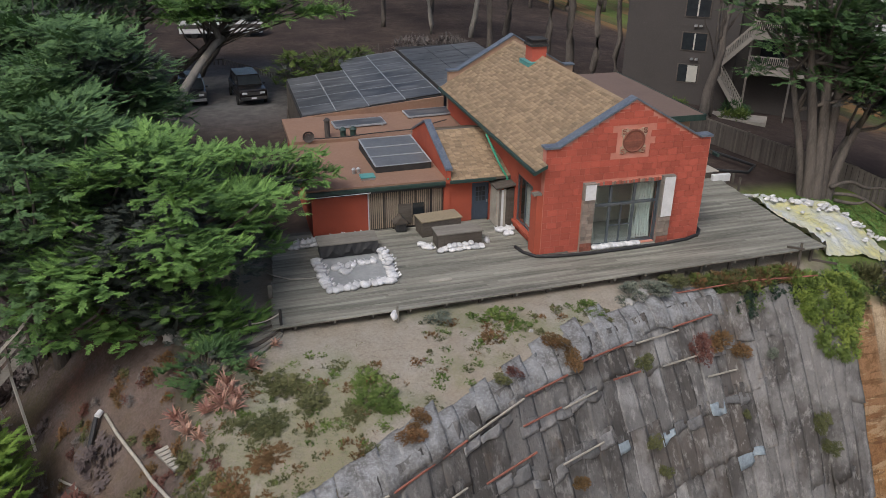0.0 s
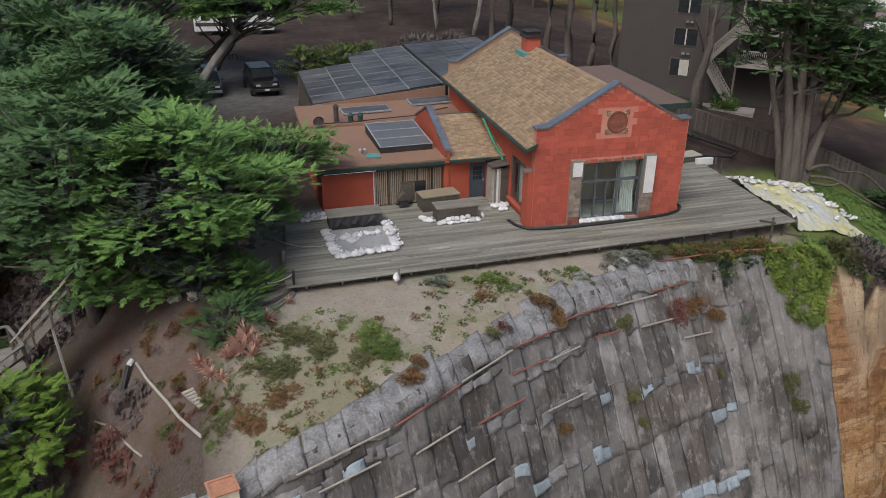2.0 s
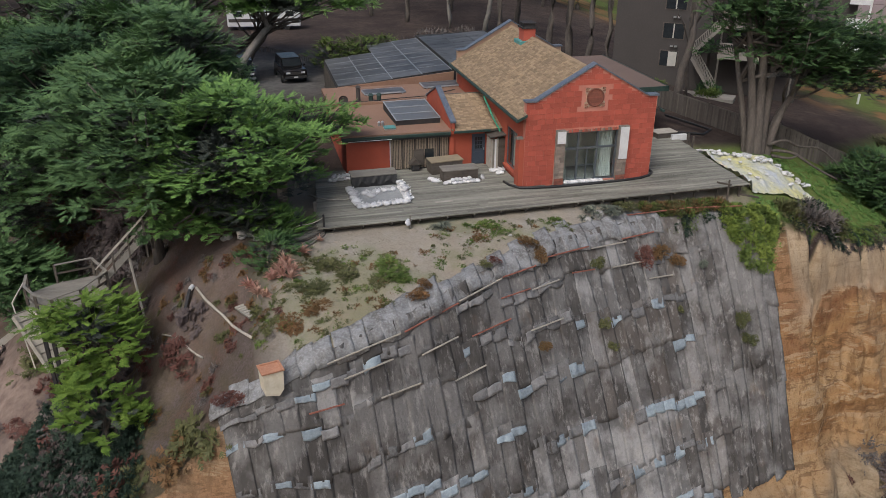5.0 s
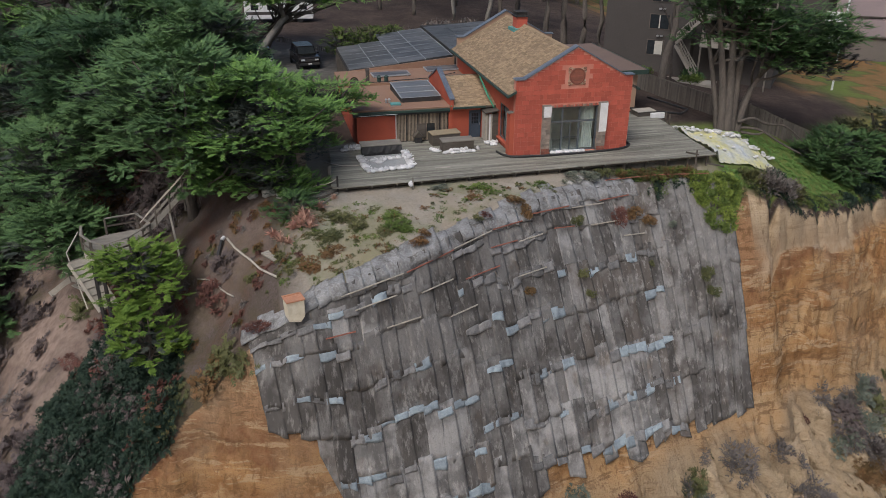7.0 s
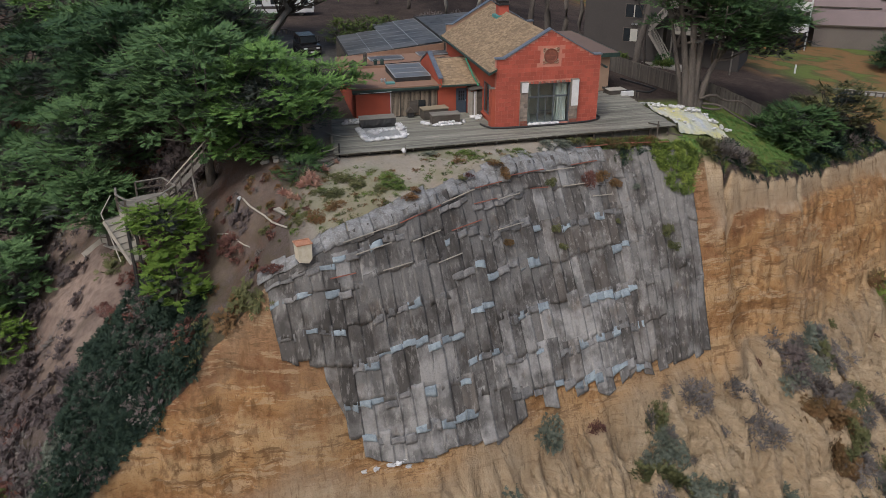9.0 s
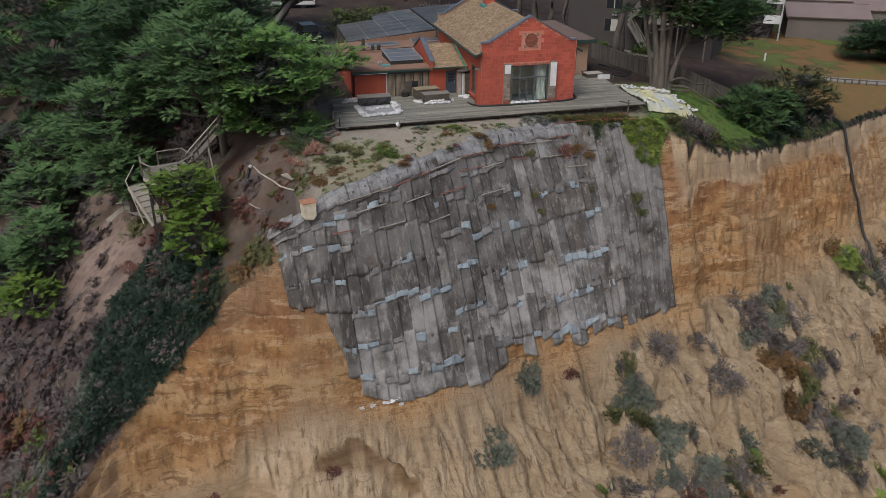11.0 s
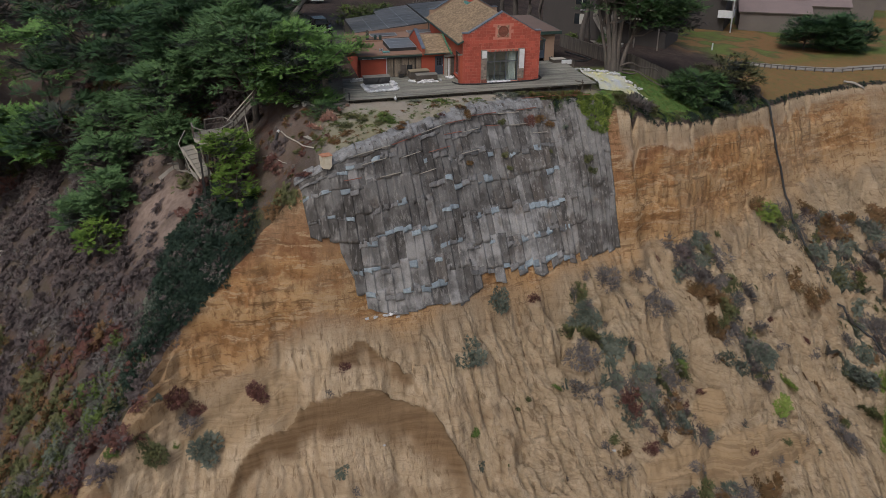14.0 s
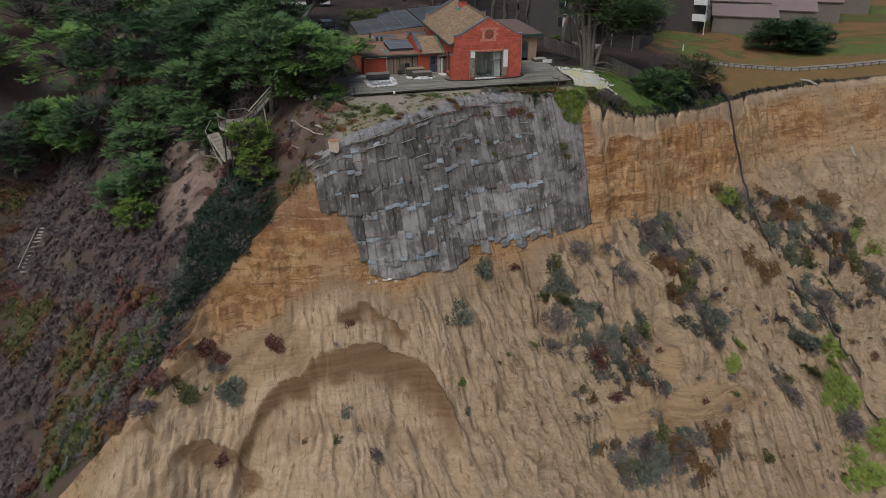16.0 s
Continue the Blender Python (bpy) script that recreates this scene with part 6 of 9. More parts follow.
# shrubs on the sand slope, by kind: x, y, radius
SLOPE = {
    "sage": ((-0.1, -15.0, 1.2), (-3.7, -18.3, 1.6), (18.4, -18.6, 1.6), (16.2, -24.6, 1.1), (24.2, -20.5, 1.8), (24.1, -25.1, 1.1), (40.9, -20.5, 2.2), (-28.9, -22.7, 1.5), (-33.0, -20.5, 0.5)),
    "red": ((3.9, -14.6, 0.7), (11.7, -21.7, 1.3), (12.2, -23.2, 1.1), (12.9, -26.0, 0.9), (16.6, -22.3, 0.6), (20.0, -22.3, 0.6), (35.5, -17.3, 0.7), (-24.2, -20.4, 1.1), (-31.5, -19.8, 1.2), (-29.8, -19.9, 1.0), (-34.4, -22.8, 0.7)),
    "olive": ((8.4, -16.2, 1.5), (9.2, -17.3, 1.3), (10.7, -12.8, 0.7), (17.9, -20.6, 1.3), (25.1, -16.8, 1.4), (40.5, -24.0, 1.5), (43.7, -15.3, 1.1), (52.8, -15.3, 1.6), (29.4, -32.3, 0.9), (1.4, -21.5, 0.4), (0.2, -21.8, 0.35), (-35.9, -19.8, 1.4), (-33.8, -23.7, 1.4), (-18.8, -27.6, 0.6)),
    "grey": ((12.3, -13.9, 1.3), (7.6, -19.0, 1.8), (8.0, -20.6, 1.8), (16.2, -12.9, 1.1), (17.4, -15.8, 1.7), (23.3, -13.9, 1.6), (25.0, -13.6, 1.5), (29.0, -13.7, 1.9), (26.9, -22.5, 1.1), (35.3, -24.4, 1.5), (36.0, -26.3, 1.5), (43.0, -28.9, 2.6), (8.8, -27.1, 1.4),
             (36.9, -30.8, 1.0), (19.7, -33.0, 1.0), (41.8, -16.7, 1.0), (51.3, -11.5, 2.2), (56.2, -12.2, 2.0), (48.9, -9.1, 2.2), (26.1, -31.8, 0.7), (13.7, -19.4, 0.8), (30.0, -16.5, 1.2), (26.9, -20.8, 1.1), (46.3, -15.8, 1.6), (-15.1, -28.9, 1.2), (-41.0, -20.1, 0.9), (-30.2, -20.6, 1.2)),
    "green": ((22.1, -12.1, 0.9), (18.4, -19.9, 1.0), (30.4, -21.7, 1.3), (28.9, -24.0, 1.1), (45.0, -20.4, 2.2), (44.2, -22.2, 1.8), (43.6, -25.7, 2.6), (42.0, -26.6, 1.6), (42.5, -32.3, 2.8), (46.5, -30.7, 2.2), (4.5, -21.0, 0.6), (-4.5, -23.1, 0.6), (55.8, -7.7, 1.4), (59.6, -8.7, 1.8), (-36.4, -24.2, 0.6), (-31.6, -22.6, 0.35), (36.5, -4.3, 1.9), (38.2, -4.6, 1.3)),
    "rust": ((30.3, -20.1, 1.1), (37.4, -11.2, 1.4), (39.8, -12.5, 1.6), (38.8, -18.4, 0.9), (35.5, -20.7, 0.8), (45.6, -5.2, 1.6), (43.4, -3.0, 1.5), (54.0, -4.0, 1.8)),
}
for kind, spots in SLOPE.items():
    for x, y, r in spots:
        shrub("lime" if kind == "green" and x > 28 else kind, x, y, r, stretch=1.3 if r > 1 else 1.0, flat=0.5 if kind in ("green", "rust") else 0.85)

# plants rooted in the fabric and hanging over the lip
for kind, u, s, r in (("rust", -2.0, -0.05, 0.7), ("rust", -1.6, 0.03, 0.6), ("olive", -4.9, -0.05, 0.45), ("red", -4.2, -0.03, 0.4), ("rust", 6.8, 0.13, 0.8), ("red", 5.4, 0.14, 0.8), ("rust", 7.8, 0.17, 0.6), ("olive", 2.0, 0.12, 0.55),
                      ("olive", 1.4, 0.32, 0.5), ("olive", 1.7, 0.4, 0.4), ("rust", -2.6, 0.33, 0.45), ("olive", 11.6, 0.42, 0.7), ("olive", 11.9, 0.5, 0.6), ("sage", 9.6, 0.2, 0.4), ("olive", 7.2, 0.36, 0.3), ("red", -18.2, -0.04, 0.7), ("red", -17.6, 0.0, 0.5), ("rust", -9.0, -0.1, 0.7), ("rust", -8.4, -0.16, 0.5),
                      ("olive", 5.6, -0.12, 0.9), ("sage", 4.0, -0.12, 0.9), ("sage", 3.0, -0.14, 0.7)):
    p = cover_at([u], [s], [0.2])[0]
    t = thing("shrub", SHRUB_LABEL[kind].replace("sandy slope", "fabric-covered cliff"), "shrub", kind + " shrubs")
    t.matrix_world = Matrix.Translation(tuple(p)) @ Matrix.Rotation(radians(40 if s > 0 else 8), 4, "X") @ Matrix.Rotation(prng.uniform(0, 6.28), 4, "Z") @ Matrix.Diagonal((r * 0.75, r * 0.95, r * 0.45, 1))
    part("foliage", prng.choice(SHRUBS[kind]), None, t)

def hanging_mat(name, n, u_span, s_span, r_span, keys, label):
    """Small leafy tufts hanging over the cover, one mass for each leaf."""
    rs = np.random.RandomState(len(name) + n)
    for key in keys:
        pieces = []
        for k in range(n // len(keys)):
            u = rs.uniform(*u_span)
            mid = 0.5 * (u_span[0] + u_span[1])
            s_ = rs.uniform(s_span[0], s_span[0] + (s_span[1] - s_span[0]) * (1 - ((u - mid) / (u_span[1] - u_span[0]) * 1.7) ** 2))
            me = MATS[key][k % 3]
            v = np.empty(len(me.vertices) * 3, np.float32)
            me.vertices.foreach_get("co", v)
            f = np.empty(len(me.polygons) * 3, np.int32)
            me.loops.foreach_get("vertex_index", f)
            r = rs.uniform(*r_span)
            w = v.reshape(-1, 3) @ np.array(Matrix.Rotation(radians(45 if s_ > 0 else 10), 3, "X") @ Matrix.Rotation(rs.uniform(0, 6.28), 3, "Z")).T * r
            pieces.append((w + cover_at([u], [s_], [0.12])[0], f.reshape(-1, 3)))
        v, f = join(pieces)
        tagged(new(name, np_mesh(name, v, f, MATS[key][0].materials[0])), label, "ground cover", kind="stuff")


hanging_mat("hanging_iceplant", 170, (11.7, 15.2), (-0.10, 0.27), (0.2, 0.42), ("lime", "green"), "bright green ice plant hanging over the fabric corner")
hanging_mat("lip_iceplant", 150, (6.6, 12.2), (-0.13, -0.01), (0.2, 0.42), ("rust", "olive", "green"), "rust and olive ice plant along the cliff lip")

# ---- trees ----
cypress((-17.6, -0.8), 0, (-17.2, -0.2, 2.6, 5.4, 5.6, 4.2), 150, 101, per=200, frond=0.42, trunk_r=0.5, label="broad cypress with low green tiers over the deck edge", pad_r=(0.9, 1.8), low=-0.4, clear=lambda c: c[0] > -14.6 and c[2] < 1.6 - 0.5 * c[1])
cypress((-16.6, -1.2), 0, (-16.5, -2.3, 0.5, 2.5, 1.7, 1.5), 46, 125, per=190, frond=0.42, trunk_r=0.2, label="low boughs of cypress hanging beside the deck steps", pad_r=(0.7, 1.2), low=-0.5)
cypress((-16.0, 3.5), 0, (-13.0, 4.2, 3.2, 3.2, 2.6, 1.8), 40, 102, per=190, frond=0.42, trunk_r=0.3, label="leaning cypress reaching over the flat roof", pad_r=(0.7, 1.4))
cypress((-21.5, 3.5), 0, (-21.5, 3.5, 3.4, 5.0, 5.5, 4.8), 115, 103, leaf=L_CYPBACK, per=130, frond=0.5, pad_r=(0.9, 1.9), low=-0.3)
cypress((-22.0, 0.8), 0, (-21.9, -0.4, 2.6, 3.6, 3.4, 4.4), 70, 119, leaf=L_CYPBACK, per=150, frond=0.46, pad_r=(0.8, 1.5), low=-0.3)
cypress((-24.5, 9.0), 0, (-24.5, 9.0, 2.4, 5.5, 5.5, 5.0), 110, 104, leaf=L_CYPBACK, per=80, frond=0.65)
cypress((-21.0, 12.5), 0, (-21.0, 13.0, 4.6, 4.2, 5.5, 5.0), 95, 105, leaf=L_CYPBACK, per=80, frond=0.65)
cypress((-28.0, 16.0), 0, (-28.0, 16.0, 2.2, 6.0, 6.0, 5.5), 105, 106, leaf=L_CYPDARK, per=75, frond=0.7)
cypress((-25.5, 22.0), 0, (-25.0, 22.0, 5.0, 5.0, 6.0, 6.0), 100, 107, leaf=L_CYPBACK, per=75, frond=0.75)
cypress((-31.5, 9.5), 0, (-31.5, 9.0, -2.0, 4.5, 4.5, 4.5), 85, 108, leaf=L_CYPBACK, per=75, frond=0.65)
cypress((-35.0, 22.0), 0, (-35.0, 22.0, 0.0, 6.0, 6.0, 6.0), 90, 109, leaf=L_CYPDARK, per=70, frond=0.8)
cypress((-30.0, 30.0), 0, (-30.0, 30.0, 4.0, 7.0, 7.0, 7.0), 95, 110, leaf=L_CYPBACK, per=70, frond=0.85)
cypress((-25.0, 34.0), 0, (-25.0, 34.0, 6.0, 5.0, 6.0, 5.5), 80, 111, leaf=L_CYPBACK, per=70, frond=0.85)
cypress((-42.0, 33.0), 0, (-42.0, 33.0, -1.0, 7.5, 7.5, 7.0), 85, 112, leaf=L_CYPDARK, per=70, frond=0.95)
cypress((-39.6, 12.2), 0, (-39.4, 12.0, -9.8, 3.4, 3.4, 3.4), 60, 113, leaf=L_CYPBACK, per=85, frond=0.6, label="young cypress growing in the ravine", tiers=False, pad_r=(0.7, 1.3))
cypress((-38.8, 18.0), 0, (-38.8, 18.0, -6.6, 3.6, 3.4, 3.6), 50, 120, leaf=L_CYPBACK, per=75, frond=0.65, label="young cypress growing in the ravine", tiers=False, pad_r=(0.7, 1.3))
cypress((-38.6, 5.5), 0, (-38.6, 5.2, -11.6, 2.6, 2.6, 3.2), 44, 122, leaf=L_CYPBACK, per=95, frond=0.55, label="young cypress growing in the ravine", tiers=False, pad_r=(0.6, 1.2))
cypress((-39.4, 1.2), 0, (-39.2, 0.8, -14.6, 2.0, 2.0, 2.6), 34, 123, leaf=L_YOUNG, per=95, frond=0.5, label="bright young cypress low in the ravine", tiers=False, trunk_r=0.2, pad_r=(0.5, 1.0))
cypress((-55.0, 33.0), 0, (-55.0, 33.0, -13.0, 3.6, 3.6, 4.6), 50, 124, per=65, frond=0.75, label="young cypress growing in the ravine", tiers=False)
cypress((-51.0, 29.5), 0, (-51.0, 29.5, -12.0, 4.0, 5.0, 4.0), 50, 121, per=65, frond=0.75, label="young cypress growing in the ravine", tiers=False)
cypress((-41.7, 6.2), 0, (-41.7, 6.4, -14.4, 2.8, 2.8, 3.0), 45, 114, leaf=L_CYPBACK, per=75, frond=0.65, label="young cypress growing in the ravine", tiers=False, pad_r=(0.7, 1.3))
cypress((-25.6, -5.0), 0, (-24.9, -6.4, -3.9, 2.2, 2.0, 2.6), 55, 115, leaf=L_YOUNG, per=110, frond=0.45, label="bright green young cypress beside the wooden platform", tiers=False, trunk_r=0.2, pad_r=(0.5, 1.0))
cypress((-24.6, -8.4), 0, (-24.4, -8.9, -6.6, 1.5, 1.5, 2.0), 30, 116, leaf=L_YOUNG, per=110, frond=0.45, label="bright green young cypress on the bank", tiers=False, trunk_r=0.15, pad_r=(0.5, 0.9))
cypress((-15.7, -5.2), 0, (-15.7, -5.3, -1.1, 1.4, 1.2, 0.9), 30, 117, leaf=L_CYPMID, per=150, frond=0.28, label="low green cypress bush below the deck", tiers=False, trunk_r=0.1, pad_r=(0.4, 0.7))
cypress((-30.0, 2.5), 0, (-31.0, 3.5, -5.0, 2.6, 2.6, 3.0), 30, 118, per=75, frond=0.6, leaf=L_CYPBACK, tiers=False)


# ---- deck ----
DA = radians(2.1)
DECK0 = Vector((-12.62, -3.7, 0))


def deck_xy(u, v):
    return (DECK0.x + u * math.cos(DA) - v * math.sin(DA), DECK0.y + u * math.sin(DA) + v * math.cos(DA))


def on_deck(x, y):
    if 0.0 < x < 8.56 and y > -0.05 or -10.3 < x < 0.01 and y > 4.8:
        return False
    if x < -10.25:
        return y < 5.5 and x > -13.1 + 0.08 * (y + 3.7)
    return x < 14.3 + 0.05 * max(y, 0) and (y < 5 or x > 8.5) and y < 8.8


drng = random.Random(31)
deck = thing("deck", "weathered grey-green plank deck round the house", "deck", kind="structure")
plank_me = mesh_of(boxes((0, 1, 0.004, 0.178, -0.06, 0)), "plank", M_PLANK)
v = 0.0
while v < 13.2:
    u, run = 0.0, []
    inside = [u * 0.1 for u in range(-10, 300) if on_deck(*deck_xy(u * 0.1, v + 0.09))]
    spans = []
    for a in inside:
        if spans and a - spans[-1][1] < 0.15:
            spans[-1][1] = a
        else:
            spans.append([a, a])
    for a, b in spans:
        p = a
        while p < b - 0.2:
            ln = min(drng.uniform(3.6, 6.5), b - p)
            if b - p - ln < 0.8:
                ln = b - p
            x, y = deck_xy(p, v)
            ob = part("plank", plank_me, None, deck)
            ob.matrix_world = Matrix.Translation((x, y, drng.uniform(-0.012, 0.0))) @ Matrix.Rotation(DA, 4, "Z") @ Matrix.Diagonal((ln - 0.008, 1, 1, 1))
            p += ln
    v += 0.19
bm = bmesh.new()
a, b = deck_xy(0, 0.3), deck_xy(26.9, 0.3)
beam(bm, (*a, -0.17), (*b, -0.17), 0.06, 0.2)
part("rim_joist", bm, M_DARKWOOD, deck)
bm = bmesh.new()
a, b = deck_xy(26.85, 0.1), (14.55, 8.6)
beam(bm, (*a, -0.17), (*b, -0.17), 0.06, 0.2)
part("rim_joist", bm, M_DARKWOOD, deck)
for k in range(17):
    x, y = deck_xy(0.5 + k * 1.62, 0.12)
    part("joist_end", beams(0.05, 0.12, ((x, y - 0.14, -0.11), (x, y + 0.6, -0.11))), M_GREYWOOD, deck)
    z = on_land(x, y + 0.25)
    part("deck_post", boxes((x - 0.06, x + 0.06, y + 0.2, y + 0.32, z - 0.3, -0.2)), M_DARKWOOD, deck)
solid("loose_plank", boxes((-5.9, -4.85, -1.5, -1.3, 0.003, 0.03)), M_PALEWOOD, "short pale replacement board lying on the deck", "board")

# lower landing with rope rail at the deck's left corner
landing = thing("rope_rail", "dark posts with sagging rope along the deck steps", "railing")
POSTS = ((-15.3, -3.0, -0.95), (-13.9, -3.55, -0.6), (-12.68, -3.5, -0.3))
for x, y, z in POSTS:
    part("post", tubes([(x, y, z - 0.4), (x, y, z + 1.0)], 0.06, n=8), M_DARK, landing)
for (xa, ya, za), (xb, yb, zb) in zip(POSTS, POSTS[1:]):
    part("rope", tubes([(xa + (xb - xa) * f, ya + (yb - ya) * f, za + (zb - za) * f + 0.85 - 0.5 * f * (1 - f)) for f in np.linspace(0, 1, 9)], 0.025, n=5), M_PALEWOOD, landing)
steps = thing("deck_steps", "curved weathered board steps below the deck corner", "steps")
for k in range(9):
    bm, prev = bmesh.new(), None
    for f in np.linspace(0, 1, 10):
        x = -15.0 + 2.35 * f
        y = (-2.2 - 0.36 * k) * (1 - f) + (-2.5 - 0.135 * k) * f - 0.35 * math.sin(math.pi * f)
        z = max(on_land(x, y), on_land(x, y - 0.3), -0.62) + 0.08 + 0.03 * (8 - k)
        wide = 0.17 * (1 - f) + 0.08 * f
        ring = [bm.verts.new((x, y + dy, z + dz)) for dy, dz in ((-wide, -0.1), (wide, -0.1), (wide, 0.03), (-wide, 0.02))]
        if prev:
            for i in range(4):
                bm.faces.new((prev[i], prev[(i + 1) % 4], ring[(i + 1) % 4], ring[i]))
        else:
            bm.faces.new(ring[::-1])
        prev = ring
    bm.faces.new(prev)
    part("board", bm, M_GREYWOOD if k % 3 else M_DARKWOOD, steps)
solid("mooring_post", boxes((-13.0, -12.8, -0.8, -0.6, -0.2, 0.45), bevel=0.03), M_GREYWOOD, "short square timber post on the deck", "post")
pier = thing("brick_pier", "square red-brown brick pier under the cypress", "pier", at=(-14.65, 0.2, -0.6))
for k in range(22):
    for i in range(2):
        o = 0.0 if k % 2 else 0.12
        part("brick", boxes((-0.3 + i * 0.3 + 0.004, -0.004 + i * 0.3, -0.3, 0.3, k * 0.1, k * 0.1 + 0.088)), M_STONE, pier)
rope2 = solid("garden_hose", tubes([(-13.2, 1.6, 0.1), (-12.6, 0.9, 0.03), (-11.9, 0.35, 0.03), (-11.0, 0.2, 0.03), (-10.5, 0.3, 0.05)], 0.03, n=6), M_PALEWOOD, "pale garden hose trailing over the deck", "hose", smooth=True)


# ---- sandbags ----
def bag_mesh(seed):
    rs = np.random.RandomState(seed)
    bm = bmesh.new()
    bmesh.ops.create_uvsphere(bm, u_segments=12, v_segments=8, radius=1)
    for vtx in bm.verts:
        x, y, z = vtx.co
        x, y = math.copysign(abs(x) ** 0.7, x), math.copysign(abs(y) ** 0.7, y)
        k = 0.12 * math.sin(5 * x + seed) * math.cos(4 * y + seed)
        neck = 1 - 0.55 * max(x - 0.6, 0) / 0.4
        vtx.co = Vector((x * 0.25, y * 0.17 * neck, 0.085 + z * 0.1 * (1 + k) * (1 - 0.3 * max(x - 0.5, 0)))) + Vector(rs.uniform(-0.012, 0.012, 3))
    tip = [bm.verts.new((0.24 + 0.0, 0.03 * s, 0.09 + 0.02 * s)) for s in (-1, 1)] + [bm.verts.new((0.36, 0.05, 0.17)), bm.verts.new((0.35, -0.06, 0.12))]
    bm.faces.new((tip[0], tip[1], tip[2], tip[3]))
    return mesh_of(bm, "sandbag", M_BAG, True)


BAGS = [bag_mesh(k) for k in range(4)]
brng = random.Random(3)


def bag(x, y, z, rz, tilt=0.0, scale=1.0, group="white sandbags", label="white woven sandbag with tied neck on the deck"):
    ob = new("sandbag", brng.choice(BAGS))
    scale *= 0.85
    ob.matrix_world = pose(x, y, z, tilt, 0, rz) @ Matrix.Diagonal((scale, scale, scale * brng.uniform(0.9, 1.2), 1))
    tagged(ob, label, "sandbag", group)


def bag_row(a, b, n, z=0.0, turn=90, jitter=0.06, tilt=0.0, scale=1.0, **kw):
    for k in range(n):
        f = (k + 0.5) / n
        bag(a[0] + (b[0] - a[0]) * f + brng.uniform(-jitter, jitter), a[1] + (b[1] - a[1]) * f + brng.uniform(-jitter, jitter), z, turn + brng.uniform(-35, 35), tilt, scale, **kw)


bag_row((-10.45, -1.25), (-7.3, -0.95), 13, scale=1.25)
bag_row((-10.4, -1.0), (-10.6, 2.0), 12, turn=0, scale=1.2)
bag_row((-7.35, -0.8), (-7.35, 2.2), 12, turn=0, scale=1.2)
bag_row((-7.3, 0.2), (-7.4, 2.0), 5, z=0.17, turn=20, scale=1.1)
bag_row((-10.0, 0.95), (-7.8, 1.15), 7, scale=1.15)
bag_row((-9.9, 1.0), (-9.2, 0.2), 3, turn=40, scale=1.2)
bag_row((-11.6, 3.6), (-7.3, 4.1), 18, scale=1.15)
bag_row((-11.4, 3.65), (-8.0, 4.05), 12, z=0.17, scale=1.1)
bag_row((-4.6, 1.5), (-2.4, 1.55), 10, tilt=0, scale=1.2)
bag_row((-4.3, 1.56), (-2.8, 1.6), 5, z=0.16, scale=1.0)
bag_row((-5.0, 1.8), (-5.3, 2.4), 4, turn=0, scale=1.15)
bag(-2.05, 2.1, 0.0, 70, 50, 1.2)
bag_row((-1.1, 3.1), (0.0 - 0.2, 3.2), 4, scale=1.2)
bag_row((-0.9, 2.6), (-0.5, 2.7), 2, scale=1.2)
bag_row((2.75, -0.08), (5.3, -0.08), 13, z=0.0, turn=90, jitter=0.03, scale=1.1)
bag(-8.1, -3.75, -0.12, 60, 60, 1.3, label="white sandbag slumped against a stake")
solid("stake", boxes((-7.95, -7.87, -3.85, -3.77, -0.6, 0.35)), M_GREYWOOD, "short grey stake at the deck edge", "stake")

# grey tarp and covered benches
vs, fs = [], []
for i in range(13):
    for j in range(11):
        x, y = -10.35 + 2.9 * i / 12, -1.1 + 3.2 * j / 10
        vs.append((x, y, 0.015 + 0.05 * float(fbm(np.float64(x * 2), np.float64(y * 2), 5))))
for i in range(12):
    for j in range(10):
        k = i * 11 + j
        fs.append((k, k + 11, k + 12, k + 1))
tagged(new("ground_tarp", np_mesh("ground_tarp", vs, fs, M_GREYTARP, True)), "grey plastic tarp inside the sandbag ring", "tarp")

bench = thing("covered_firepit", "long dark wooden fire-pit table with black tarp below", "table", at=(-10.35, 1.95, 0), rz=1)
for k in range(4):
    part("top_board", boxes((-0.05, 2.85, k * 0.3, k * 0.3 + 0.285, 0.72, 0.78), bevel=0.01), M_GREYWOOD, bench)
part("body", boxes((0.05, 2.75, 0.08, 1.12, 0.0, 0.72)), M_BLACK, bench)
vs, fs = [], []
for i in range(25):
    for j in range(5):
        vs.append((2.8 * i / 24, 0.04 - 0.1 * j / 4 + 0.05 * math.sin(i * 1.7 + j), 0.7 - (0.42 + 0.12 * math.sin(i * 0.9) + 0.08 * math.sin(i * 2.3)) * j / 4))
for i in range(24):
    for j in range(4):
        k = i * 5 + j
        fs.append((k, k + 5, k + 6, k + 1))
part("tarp_skirt", np_mesh("tarp_skirt", vs, fs, M_BLACK, True), None, bench, "torn black tarp skirt")


def deck_box(x, y, w, d, h, rz, top, label):
    t = thing("storage_box", label, "box", "deck boxes", (x, y, 0), rz)
    part("lid", boxes((-0.06, w + 0.06, -0.06, d + 0.06, h, h + 0.07), bevel=0.015), top, t)
    n = int(w / 0.32)
    for k in range(n):
        part("front_board", boxes((k * w / n + 0.006, (k + 1) * w / n - 0.006, -0.02, 0.0, 0.05, h)), M_DARKWOOD, t)
    part("carcass", boxes((0, w, 0.0, d, 0.0, h)), M_DARKWOOD, t)


